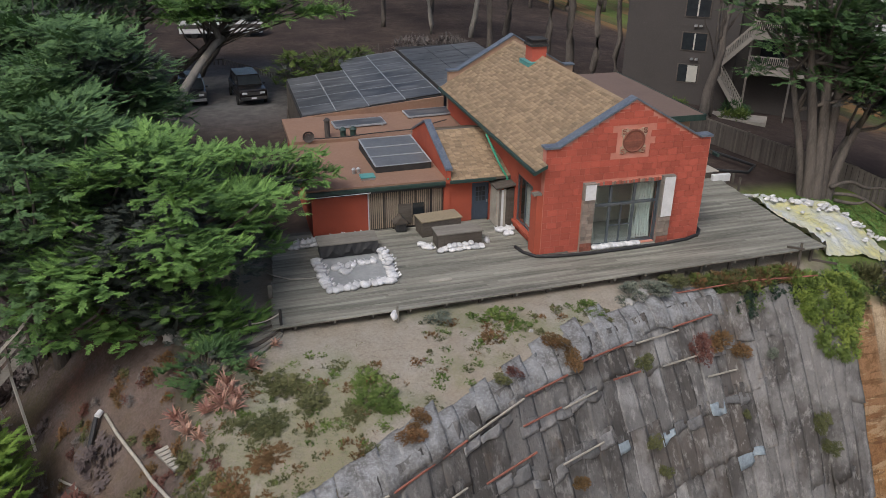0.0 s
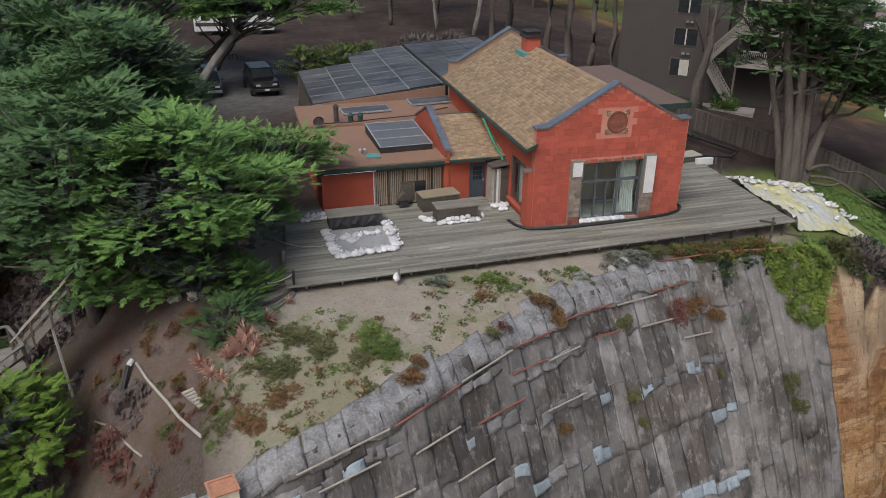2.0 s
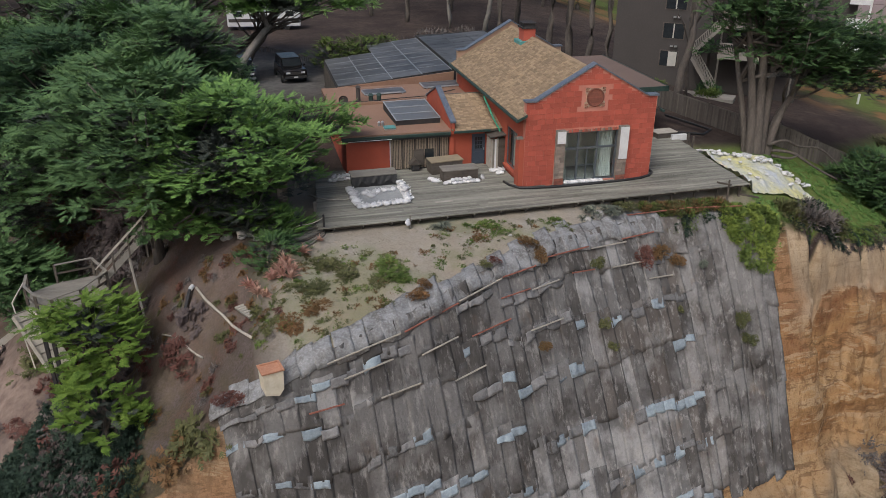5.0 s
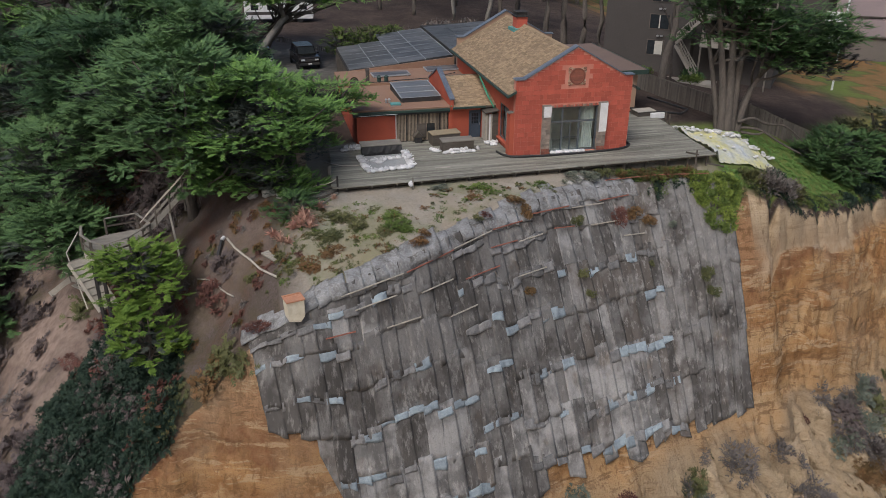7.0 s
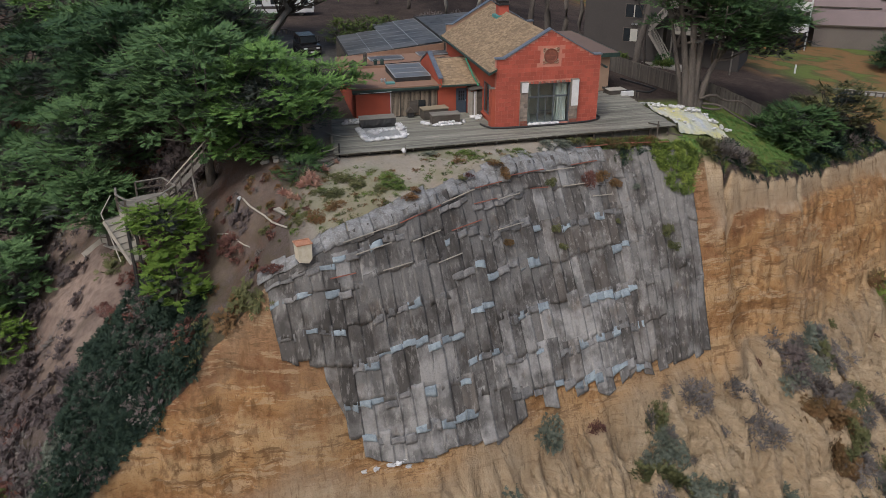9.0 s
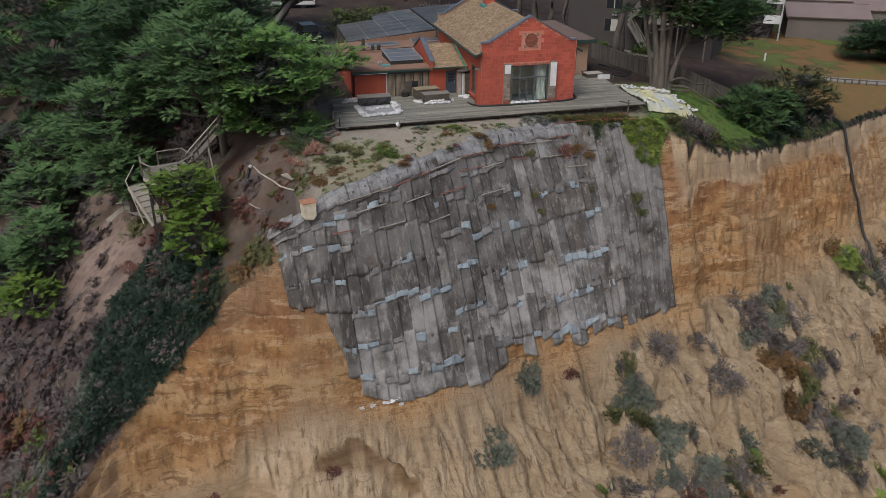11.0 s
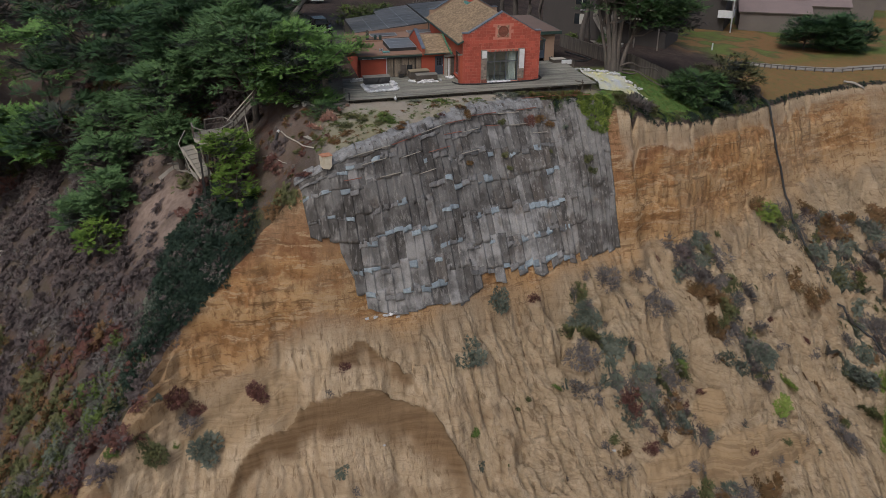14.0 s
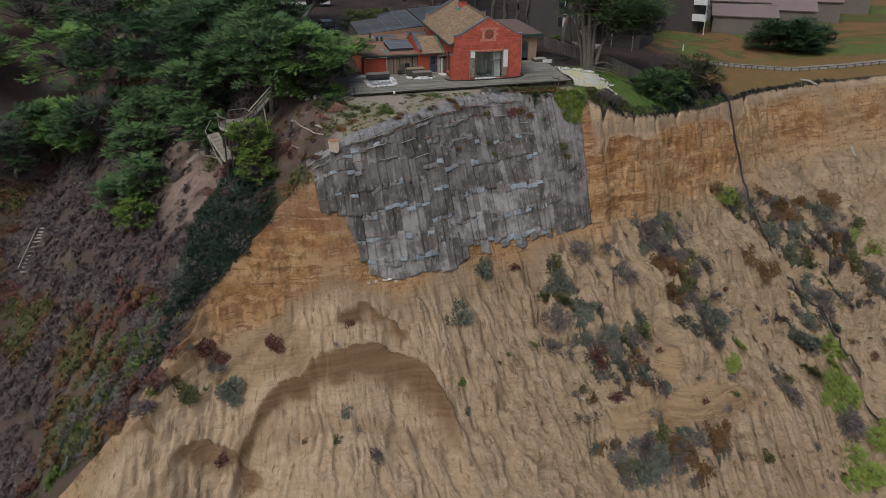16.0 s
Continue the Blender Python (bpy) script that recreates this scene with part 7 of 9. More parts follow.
deck_box(-4.62, 1.78, 2.25, 0.95, 0.72, 1, M_GREYWOOD, "low grey-topped wooden storage box ringed by sandbags")
deck_box(-5.02, 3.3, 2.1, 1.0, 0.8, 6, mat("tan_board", (0.30, 0.25, 0.17), (0.24, 0.2, 0.14), (0.34, 0.29, 0.21), 1, 9, 0.85), "tan-topped weathered storage box beside the screen")
ken = thing("garden_lantern_house", "tiny dark house-shaped wooden lantern beside the screen", "lantern", at=(-5.9, 4.45, 0))
part("body", boxes((-0.26, 0.26, -0.25, 0.25, 0.05, 0.5)), M_BLACK, ken)
part("roof", prisms([(-0.38, -0.32, 0.46), (0.38, -0.32, 0.46), (0, -0.32, 0.86)], (0, 0.64, 0)), M_DARKWOOD, ken)
part("opening", prisms([(-0.12, -0.256, 0.1), (0.12, -0.256, 0.1), (0.12, -0.256, 0.36), (0, -0.256, 0.46), (-0.12, -0.256, 0.36)], (0, -0.01, 0)), M_DARK, ken)

# black drain hose round the gable
solid("drain_hose", tubes([(-0.9, 1.0, 0.07), (-0.75, 0.3, 0.07), (-0.3, -0.3, 0.07), (0.6, -0.5, 0.07), (2.2, -0.62, 0.07), (4.2, -0.6, 0.07), (6.3, -0.5, 0.07), (7.8, -0.32, 0.07), (8.6, 0.0, 0.07), (9.05, 0.5, 0.08), (9.1, 1.2, 0.1), (9.0, 1.9, 0.1), (9.15, 2.6, 0.25), (9.2, 3.2, 0.8), (9.0, 3.7, 1.5), (8.75, 3.9, 1.7)], 0.085, n=8),
      M_HOSE, "thick black corrugated drain hose along the gable wall", "hose", smooth=True)
solid("hose_coupling", boxes((8.75, 9.3, 1.35, 1.75, 0.0, 0.12), bevel=0.02), M_PALEWOOD, "pale timber block under the drain hose", "block")

# ---- yellow and white tarps on the lawn edge ----
trs = np.random.RandomState(9)
vs, fs = [], []
nx, ny = 60, 50
for i in range(nx + 1):
    for j in range(ny + 1):
        a, b = i / nx, j / ny
        x = 14.35 + a * (7.2 - 2.4 * b) + 0.4 * b
        y = -2.3 + 6.9 * b + 0.9 * a * (1 - b) * 1.5 - 1.0 * a * b
        x += 0.15 * math.sin(9 * b + 3 * a)
        g = on_land(x, y)
        ridge = float(np.abs(fbm(np.float64(x * 0.9 + y * 0.5), np.float64(y * 1.4), 71) - 0.5)) * 0.9 + float(np.abs(fbm(np.float64(x * 2.6), np.float64(y * 2.2 + x), 72, 3) - 0.5)) * 0.9
        vs.append((x, y, max(g, -0.45 if a < 0.06 else -9) + 0.06 + ridge * 0.5 + (0.32 if a < 0.05 else 0)))
for i in range(nx):
    for j in range(ny):
        k = i * (ny + 1) + j
        fs.append((k, k + ny + 1, k + ny + 2, k + 1))
tagged(new("plastic_tarp", np_mesh("plastic_tarp", vs, fs, M_YELLOWTARP, True)), "crumpled white and yellow plastic tarp spread on the lawn", "tarp")
for k in range(64):
    f = k / 63
    x = 15.2 + 6.0 * f + brng.uniform(-0.4, 0.4)
    y = 4.6 - 3.6 * f + brng.uniform(-0.5, 0.3)
    bag(x, y, on_land(x, y) + 0.12 + brng.uniform(0, 0.2), brng.uniform(0, 360), brng.uniform(-20, 20), 0.9, group="tarp sandbags", label="grey-white sandbag weighing down the tarp")
for k in range(12):
    x, y = brng.uniform(15.5, 20.5), brng.uniform(-1.5, 2.5)
    bag(x, y, on_land(x, y) + 0.25, brng.uniform(0, 360), 0, 0.75, group="tarp sandbags", label="grey-white sandbag weighing down the tarp")
solid("timber_prop", beams(0.1, 0.1, ((12.4, -3.2, -1.2), (12.5, -3.0, 0.5)), ((11.6, -3.1, 0.45), (12.6, -3.1, 0.2)), ((13.3, -3.0, -0.5), (14.6, -3.3, -0.75))), M_DARKWOOD, "dark weathered timber props under the deck edge", "prop")
solid("red_rail", tubes([(5.2, -3.75, -0.9), (9.5, -3.55, -0.88), (13.2, -3.7, -1.02)], 0.04, n=6), M_RUST, "rust-red pipe lying along the cliff top", "pipe")
bx = thing("deck_bench", "low plywood-topped box bench at the deck corner", "bench", at=(13.0, 7.3, 0), rz=4)
part("top", boxes((0, 1.7, 0, 1.1, 0.36, 0.42), bevel=0.01), M_PALEWOOD, bx)
part("body", boxes((0.06, 1.64, 0.06, 1.04, 0.0, 0.36)), M_DARKWOOD, bx)
solid("white_board", boxes((14.0, 15.2, 6.9, 7.15, -0.1, 0.35), bevel=0.02), M_WHITE, "white painted board at the deck's far corner", "board")
for x, y in ((12.9, 8.3), (13.3, 8.6), (15.1, 6.5), (15.0, 5.7)):
    solid("stake", boxes((x - 0.05, x + 0.05, y - 0.05, y + 0.05, -0.5, 0.55)), M_DARKWOOD, "short dark stake beside the deck", "stake", "deck stakes")
solid("drain_pipe", tubes([(13.4, 9.8, 0.1), (15.0, 8.8, 0.0), (17.4, 8.2, -0.2), (18.6, 9.2, -0.2), (17.8, 11.0, -0.1), (17.0, 13.5, -0.1)], 0.1, n=7), M_HOSE, "black corrugated pipe winding over the bare yard", "pipe", smooth=True)

# ---- platform and stairs on the ravine bank ----
plat = thing("wooden_platform", "weathered timber viewing platform on tall posts", "platform")
PZ = -2.6
ring = [(-28.2, -2.8), (-28.0, -4.2), (-27.3, -5.3), (-26.4, -5.9), (-25.2, -5.1), (-24.2, -3.3), (-25.2, -1.4), (-27.0, -1.9)]
part("floor", prisms([(x, y, PZ - 0.12) for x, y in ring], (0, 0, 0.12)), M_GREYWOOD, plat)
part("fascia", prisms([(x * 1.0, y, PZ - 0.45) for x, y in ring[:6]] + [(x + 0.1, y + 0.2, PZ - 0.45) for x, y in ring[5::-1]], (0, 0, 0.33)), M_PALEWOOD, plat)
for x, y in ring:
    part("post", boxes((x - 0.06, x + 0.06, y - 0.06, y + 0.06, PZ, PZ + 1.05)), M_DARKWOOD, plat)
    part("leg", boxes((x - 0.09 + 0.3, x + 0.09 + 0.3, y + 0.2, y + 0.38, min(on_land(x, y) - 0.5, PZ - 2.8), PZ - 0.12)), M_DARK, plat)
for (xa, ya), (xb, yb) in zip(ring[:-1], ring[1:]):
    part("hand_rail", beams(0.14, 0.05, ((xa, ya, PZ + 1.07), (xb, yb, PZ + 1.07))), M_GREYWOOD, plat)
    part("mid_rail", beams(0.05, 0.1, ((xa, ya, PZ + 0.55), (xb, yb, PZ + 0.55))), M_DARKWOOD, plat)
flight = thing("wooden_stairs", "grey wooden stair flight with handrails down the bank", "stairs")
A, B = Vector((-24.7, -2.3, PZ)), Vector((-21.9, -2.8, 0.3))
side_v = Vector((0.18, 0.98, 0)) * 0.5
for k in range(14):
    p = A.lerp(B, k / 13)
    part("tread", beams(0.28, 0.05, (tuple(p - side_v), tuple(p + side_v))), M_GREYWOOD, flight)
for sg in (-1, 1):
    part("stringer", beams(0.07, 0.28, (tuple(A + sg * side_v), tuple(B + sg * side_v))), M_GREYWOOD, flight)
    part("hand_rail", beams(0.12, 0.06, (tuple(A + sg * side_v + Vector((0, 0, 1.0))), tuple(B + sg * side_v + Vector((0, 0, 1.0))))), M_PALEWOOD, flight)
    part("mid_rail", beams(0.05, 0.1, (tuple(A + sg * side_v + Vector((0, 0, 0.55))), tuple(B + sg * side_v + Vector((0, 0, 0.55))))), M_GREYWOOD, flight)
    for f in (0.02, 0.35, 0.68, 1.0):
        p = A.lerp(B, f) + sg * side_v
        part("post", boxes((p.x - 0.05, p.x + 0.05, p.y - 0.05, p.y + 0.05, p.z - (0.3 if f < 0.9 else 1.2), p.z + 1.0)), M_DARKWOOD, flight)
part("brace", beams(0.09, 0.09, ((-23.0, -3.0, -1.0), (-22.7, -3.4, -4.4))), M_PALEWOOD, flight)
low = thing("broken_stairs", "collapsed pale wooden stair flight below the platform", "stairs")
A, B = Vector((-29.0, -1.9, -4.2)), Vector((-27.4, -3.4, -7.0))
side_v = Vector((0.82, 0.57, 0)) * 0.6
part("slab", prisms([tuple(A - side_v), tuple(A + side_v), tuple(B + side_v), tuple(B - side_v)], (0, 0, 0.08)), M_PALEWOOD, low)
for sg in (-1, 1):
    part("side_board", beams(0.06, 0.34, (tuple(A + sg * side_v), tuple(B + sg * side_v))), M_PALEWOOD, low)
for k in range(8):
    p = A.lerp(B, k / 7) + Vector((0, 0, 0.1))
    part("cleat", beams(0.06, 0.05, (tuple(p - side_v), tuple(p + side_v))), M_GREYWOOD, low)
part("rail", beams(0.06, 0.06, ((-29.9, -0.6, -4.2), (-28.6, -3.6, -6.8)), ((-29.9, -0.6, -4.2), (-29.2, 0.4, -3.2))), M_PALEWOOD, low)
ret = thing("retaining_boards", "pale broken retaining boards along the ravine path", "boards")
for (xa, ya), (xb, yb) in (((-28.4, -0.6), (-29.6, 2.2)), ((-29.6, 2.2), (-31.2, 4.2)), ((-31.2, 4.2), (-33.0, 5.0))):
    za, zb = on_land(xa, ya), on_land(xb, yb)
    part("board", beams(0.05, 0.5, ((xa, ya, za + 0.2), (xb, yb, zb + 0.2))), M_PALEWOOD, ret)
    part("stake", beams(0.08, 0.08, ((xa, ya, za - 0.3), (xa - 0.1, ya, za + 0.9))), M_GREYWOOD, ret)
for x, y, h in ((-27.6, 0.4, 1.9), (-27.2, 0.8, 1.7), (-28.3, 0.9, 1.2)):
    solid("leaning_board", beams(0.3, 0.05, ((x, y, on_land(x, y) - 0.2), (x - 0.35, y + 0.1, on_land(x, y) + h + 1.2))), M_PALEWOOD, "pale weathered board leaning beside the platform", "board", "leaning boards")

# debris on the bare bank
def lying(name, a, b, r, m, label, cat):
    pts = []
    for f in np.linspace(0, 1, 7):
        x, y = a[0] + (b[0] - a[0]) * f, a[1] + (b[1] - a[1]) * f
        pts.append((x, y, on_land(x, y) + r + 0.03))
    return solid(name, tubes(pts, r, n=7), m, label, cat, smooth=True)


lying("white_pipe", (-19.7, -4.3), (-16.95, -10.1), 0.07, M_PALEWOOD, "long pale pipe lying down the bare bank", "pipe")
lying("white_pipe", (-21.7, -4.9), (-19.5, -8.1), 0.05, M_PALEWOOD, "thin pale pipe lying on the bare bank", "pipe")
bp = thing("black_pipe", "black pipe with white cap lying on the bank", "pipe")
z0 = on_land(-20.1, -4.2)
part("pipe", tubes([(-20.05, -4.3, z0 + 0.35), (-20.45, -5.4, on_land(-20.45, -5.4) + 0.1)], 0.1), M_HOSE, bp)
part("cap", tubes([(-20.02, -4.25, z0 + 0.36), (-19.9, -4.0, z0 + 0.4)], 0.12), M_WHITE, bp)
pal = thing("wood_pallet", "small grey wooden pallet lying on the bank", "pallet", at=(-17.1, -7.9, on_land(-17.1, -7.9) + 0.08), rz=-60)
for k in range(6):
    part("slat", boxes((-0.7 + k * 0.24, -0.52 + k * 0.24, -0.3, 0.3, 0.0, 0.04)), M_PALEWOOD, pal)
part("runner", boxes((-0.7, 0.7, -0.3, -0.24, -0.08, 0.0)), M_GREYWOOD, pal)
part("runner", boxes((-0.7, 0.7, 0.24, 0.3, -0.08, 0.0)), M_GREYWOOD, pal)


def boulder(x, y, r, seed):
    bm = bmesh.new()
    bmesh.ops.create_icosphere(bm, subdivisions=3, radius=r)
    for vtx in bm.verts:
        n = vtx.co.normalized()
        vtx.co *= 0.75 + 0.5 * noise.noise(n * 1.6 + Vector((seed, 0, 0))) + 0.12 * noise.noise(n * 5 + Vector((seed, 3, 0)))
        vtx.co.z *= 0.7
    ob = solid("boulder", bm, M_CONCRETE, "grey rounded boulder half sunk in the soil", "rock", "boulders", smooth=True)
    ob.location = (x, y, on_land(x, y) + r * 0.15)


for x, y, r, s in ((-17.0, -2.6, 0.55, 1), (-17.9, -2.3, 0.4, 2), (-16.3, -3.2, 0.35, 3), (-2.6, -5.6, 0.12, 5), (3.4, -3.9, 0.5, 6), (4.4, -3.8, 0.35, 7), (2.6, -4.3, 0.3, 8)):
    boulder(x, y, r, s)

# aloes
def aloe_mesh(seed):
    rs = random.Random(seed)
    bm = bmesh.new()
    for k in range(44):
        a, tilt, ln = rs.uniform(0, 6.28), rs.uniform(0.1, 1.3), rs.uniform(0.3, 0.6)
        d = Vector((math.cos(a) * math.cos(tilt), math.sin(a) * math.cos(tilt), math.sin(tilt)))
        s = Vector((-math.sin(a), math.cos(a), 0)) * 0.03
        p0, p1, p2 = Vector((0, 0, 0.1)), Vector((0, 0, 0.1)) + d * ln * 0.55 + Vector((0, 0, 0.05)), Vector((0, 0, 0.08)) + d * ln
        lo = Vector((0, 0, -0.03))
        va = [bm.verts.new(q) for q in (p0 - s, p0 + s, p1 + s * 0.8, p1 - s * 0.8, p2, p1 + lo)]
        for f in ((0, 1, 2, 3), (3, 2, 4), (0, 3, 5), (1, 5, 2), (3, 4, 5), (2, 5, 4)):
            bm.faces.new([va[i] for i in f])
    return mesh_of(bm, "leaves", L_ALOE)


ALOE = [aloe_mesh(k) for k in range(3)]
for x, y, r in ((-14.0, -5.5, 0.9), (-13.0, -4.25, 0.6), (-14.9, -6.9, 1.1), (-15.4, -6.7, 1.0), (-15.2, -7.3, 1.1), (-15.7, -7.4, 1.0), (-14.8, -7.6, 0.9), (-16.5, -7.6, 0.9), (-16.9, -6.6, 0.9), (-16.6, -7.1, 0.8), (-15.0, -6.3, 1.0), (-14.6, -7.1, 0.8), (-16.1, -8.1, 0.8)):
    t = thing("aloe", "pink-red spiky aloe rosette on the bank", "plant", "aloes", (x, y, on_land(x, y)), brng.uniform(0, 360))
    t.scale = (r * 1.3, r * 1.3, r * 1.2)
    part("leaf_rosette", ALOE[brng.randrange(3)], None, t)


# ---- behind the house: cars, fences, buildings, woods ----
def car(x, y, rz, w, l, h, paint, label, van=False):
    c = thing("car", label, "car", "parked cars", (x, y, on_land(x, y)), rz)
    bm = bmesh.new()
    hood = 0.62 * h
    prof = [(-l / 2, 0.25 * h), (-l / 2, 0.55 * h), (-l / 2 + 0.12, hood), (-l * 0.2, hood + 0.06), (l / 2 - 0.1, hood + 0.06), (l / 2, 0.5 * h), (l / 2, 0.25 * h)]
    prism(bm, [(-w / 2, a, b) for a, b in prof], (w, 0, 0))
    bmesh.ops.bevel(bm, geom=bm.edges[:], offset=0.07, segments=2, affect="EDGES")
    part("body", bm, paint, c, smooth=False)
    bm = bmesh.new()
    front = -l * 0.24 if not van else -l * 0.3
    lo = [(-w * 0.46, front, hood), (w * 0.46, front, hood), (w * 0.46, l * 0.47, hood), (-w * 0.46, l * 0.47, hood)]
    hi = [(-w * 0.4, front + 0.75, h), (w * 0.4, front + 0.75, h), (w * 0.4, l * 0.42, h), (-w * 0.4, l * 0.42, h)]
    a, b = [bm.verts.new(p) for p in lo], [bm.verts.new(p) for p in hi]
    bm.faces.new(b)
    for k in range(4):
        bm.faces.new((a[k], a[(k + 1) % 4], b[(k + 1) % 4], b[k]))
    part("cabin", bm, paint, c)
    up = 0.012
    bm = bmesh.new()
    q = [Vector(lo[0]).lerp(Vector(hi[0]), 0.1), Vector(lo[1]).lerp(Vector(hi[1]), 0.1), Vector(lo[1]).lerp(Vector(hi[1]), 0.92), Vector(lo[0]).lerp(Vector(hi[0]), 0.92)]
    mid = sum(q, Vector()) / 4
    prism(bm, [mid + (p - mid) * 0.92 + Vector((0, -up, up)) for p in q], (0, -0.01, 0.01))
    part("windscreen", bm, M_CARGLASS, c)
    for sg in (-1, 1):
        for f0, f1 in ((0.1, 0.38), (0.42, 0.68), (0.72, 0.94)):
            pts = []
            for f, g in ((f0, 0.12), (f1, 0.12), (f1, 0.85), (f0, 0.85)):
                k0 = Vector((sg * w * 0.46, front + (l * 0.47 - front) * f, hood))
                k1 = Vector((sg * w * 0.4, front + 0.75 + (l * 0.42 - front - 0.75) * f, h))
                pts.append(k0.lerp(k1, g) + Vector((sg * 0.012, 0, 0)))
            part("side_window", prisms(pts, (sg * 0.008, 0, 0)), M_CARGLASS, c)
        part("headlight", boxes((sg * w * 0.32 - 0.2, sg * w * 0.32 + 0.2, -l / 2 - 0.02, -l / 2 + 0.05, 0.46 * h, 0.54 * h), bevel=0.015), M_LAMP, c)
        part("mirror", boxes((sg * (w / 2 + 0.1) - 0.1, sg * (w / 2 + 0.1) + 0.1, front + 0.25, front + 0.4, hood + 0.05, hood + 0.2), bevel=0.03), paint, c)
        for yy in (-l * 0.32, l * 0.32):
            wh = part("wheel", tubes([(sg * w * 0.5 - 0.12, yy, 0.36), (sg * w * 0.5 + 0.02, yy, 0.36)], 0.36, n=18), M_TYRE, c)
            part("rim", tubes([(sg * w * 0.5 + sg * 0.02, yy, 0.36), (sg * w * 0.5 + sg * 0.04, yy, 0.36)], 0.22, n=14), M_ALU, wh)
    part("grille", boxes((-w * 0.26, w * 0.26, -l / 2 - 0.015, -l / 2 + 0.02, 0.42 * h, 0.54 * h)), M_DARK, c)
    part("bumper", boxes((-w * 0.48, w * 0.48, -l / 2 - 0.06, -l / 2 + 0.06, 0.24 * h, 0.36 * h), bevel=0.03), M_DARK if paint is M_CARBLACK else M_ALU, c)
    part("plate", boxes((-0.2, 0.2, -l / 2 - 0.075, -l / 2 - 0.06, 0.28 * h, 0.34 * h)), M_WHITE, c)


car(-11.9, 35.0, 8, 2.2, 5.2, 2.1, M_CARBLACK, "black sport utility car parked on the drive")
car(-16.4, 35.6, 3, 2.2, 5.2, 1.95, M_CARGREY, "dark van with grey bumper parked under the cypress", True)
rv = thing("motorhome", "white and grey motorhome parked under trees", "motorhome", at=(-13.2, 64.0, on_land(-13, 64)), rz=-6)
part("body", boxes((-4.6, 4.6, -1.2, 1.3, 0.5, 3.1), bevel=0.12), M_WHITE, rv)
part("stripe", boxes((-4.4, 4.4, -1.23, -1.205, 1.1, 1.5)), M_APT, rv)
for x in (-3.2, -1.0, 1.4, 3.3):
    part("window", boxes((x - 0.5, x + 0.5, -1.225, -1.205, 1.75, 2.4)), M_CARGLASS, rv)
for x in (-3.0, 2.8):
    part("wheel", tubes([(x, -1.15, 0.42), (x, -0.85, 0.42)], 0.42, n=16), M_TYRE, rv)


def fence(name, line, h, label, boards=M_FENCE, gap=0.0, step_w=0.155):
    f = thing(name, label, "fence")
    me = mesh_of(boxes((0, 0.145, -0.012, 0.012, 0, h)), "board", boards)
    for (xa, ya), (xb, yb) in zip(line, line[1:]):
        ln = math.hypot(xb - xa, yb - ya)
        ang = math.degrees(math.atan2(yb - ya, xb - xa))
        n = int(ln / step_w)
        for k in range(n):
            x, y = xa + (xb - xa) * k / n, ya + (yb - ya) * k / n
            b = part("board", me, None, f)
            b.matrix_world = pose(x, y, on_land(x, y) - 0.08 + brng.uniform(-0.03, 0.03), 0, brng.uniform(-1, 1), ang)
        za, zb = on_land(xa, ya), on_land(xb, yb)
        part("rail", beams(0.05, 0.1, ((xa, ya + 0.03, za + h - 0.05), (xb, yb + 0.03, zb + h - 0.05))), boards, f)
        part("post", boxes((xa - 0.06, xa + 0.06, ya, ya + 0.12, za - 0.2, za + h + 0.08)), boards, f)
    return f


fence("board_fence", ((18.6, 19.5), (19.2, 15.9), (20.1, 12.2), (20.8, 9.0), (22.8, 6.6), (25.4, 5.4), (28.5, 5.0)), 1.7, "old grey-brown board fence round the bare yard")
fence("low_fence", ((-9.9, 18.0), (-9.4, 27.0), (-8.2, 40.0)), 0.9, "low dark board fence beside the drive", M_FENCE, step_w=0.3)
fence("low_fence", ((-8.2, 40.0), (-13.5, 48.5), (-18.0, 50.0)), 0.6, "low dark board fence beside the drive", M_FENCE, step_w=0.4)

# apartment block, its balconies and outside stair
AO, AU, AV = Vector((20.2, 30.9, 0)), Vector((0.775, -0.632, 0)), Vector((0.632, 0.775, 0))
apt = thing("apartment_building", "tall grey-brown apartment block with wooden balconies", "building")
AM = Matrix(((AU.x, AV.x, 0, AO.x), (AU.y, AV.y, 0, AO.y), (0, 0, 1, -0.6), (0, 0, 0, 1)))


def apt_part(name, spans, m, parent=apt, label=""):
    bm = bmesh.new()
    for s in spans:
        box(bm, *s, AM)
    return part(name, bm, m, parent, label)


apt_part("wall", [(0, 9.2, 0, 12, -4, 13)], M_APT)
apt_part("wall", [(9.2, 17.5, 2.2, 12, -4, 13)], M_APT)
apt_part("roof", [(-0.4, 18, -0.4, 12.4, 13, 13.3)], M_ROOFGREY)
for u0, u1, z0, z1 in ((4.75, 6.75, 4.0, 5.4), (4.7, 6.4, 1.3, 2.75), (4.75, 6.7, 6.75, 8.1)):
    w = apt_part("window", [(u0 - 0.08, u1 + 0.08, -0.06, -0.003, z0 - 0.08, z1 + 0.08)], M_DARKWOOD)
    for k in range(2):
        a = u0 + (u1 - u0) * k / 2
        apt_part("pane", [(a + 0.03, a + (u1 - u0) / 2 - 0.03, -0.075, -0.062, z0, z1)], M_CARGLASS, w)
    apt_part("curtain", [((u0 + u1) / 2 - 0.06, (u0 + u1) / 2 + 0.06 + (0.7 if z0 < 2 else 0), -0.08, -0.076, z0 + 0.03, z1 - 0.03)], M_CURTAIN, w)
for z in (5.95, 3.2):
    apt_part("wall_lamp", [(5.6, 5.85, -0.3, -0.003, z, z + 0.14), (6.0, 6.25, -0.3, -0.003, z, z + 0.14)], M_ALU)
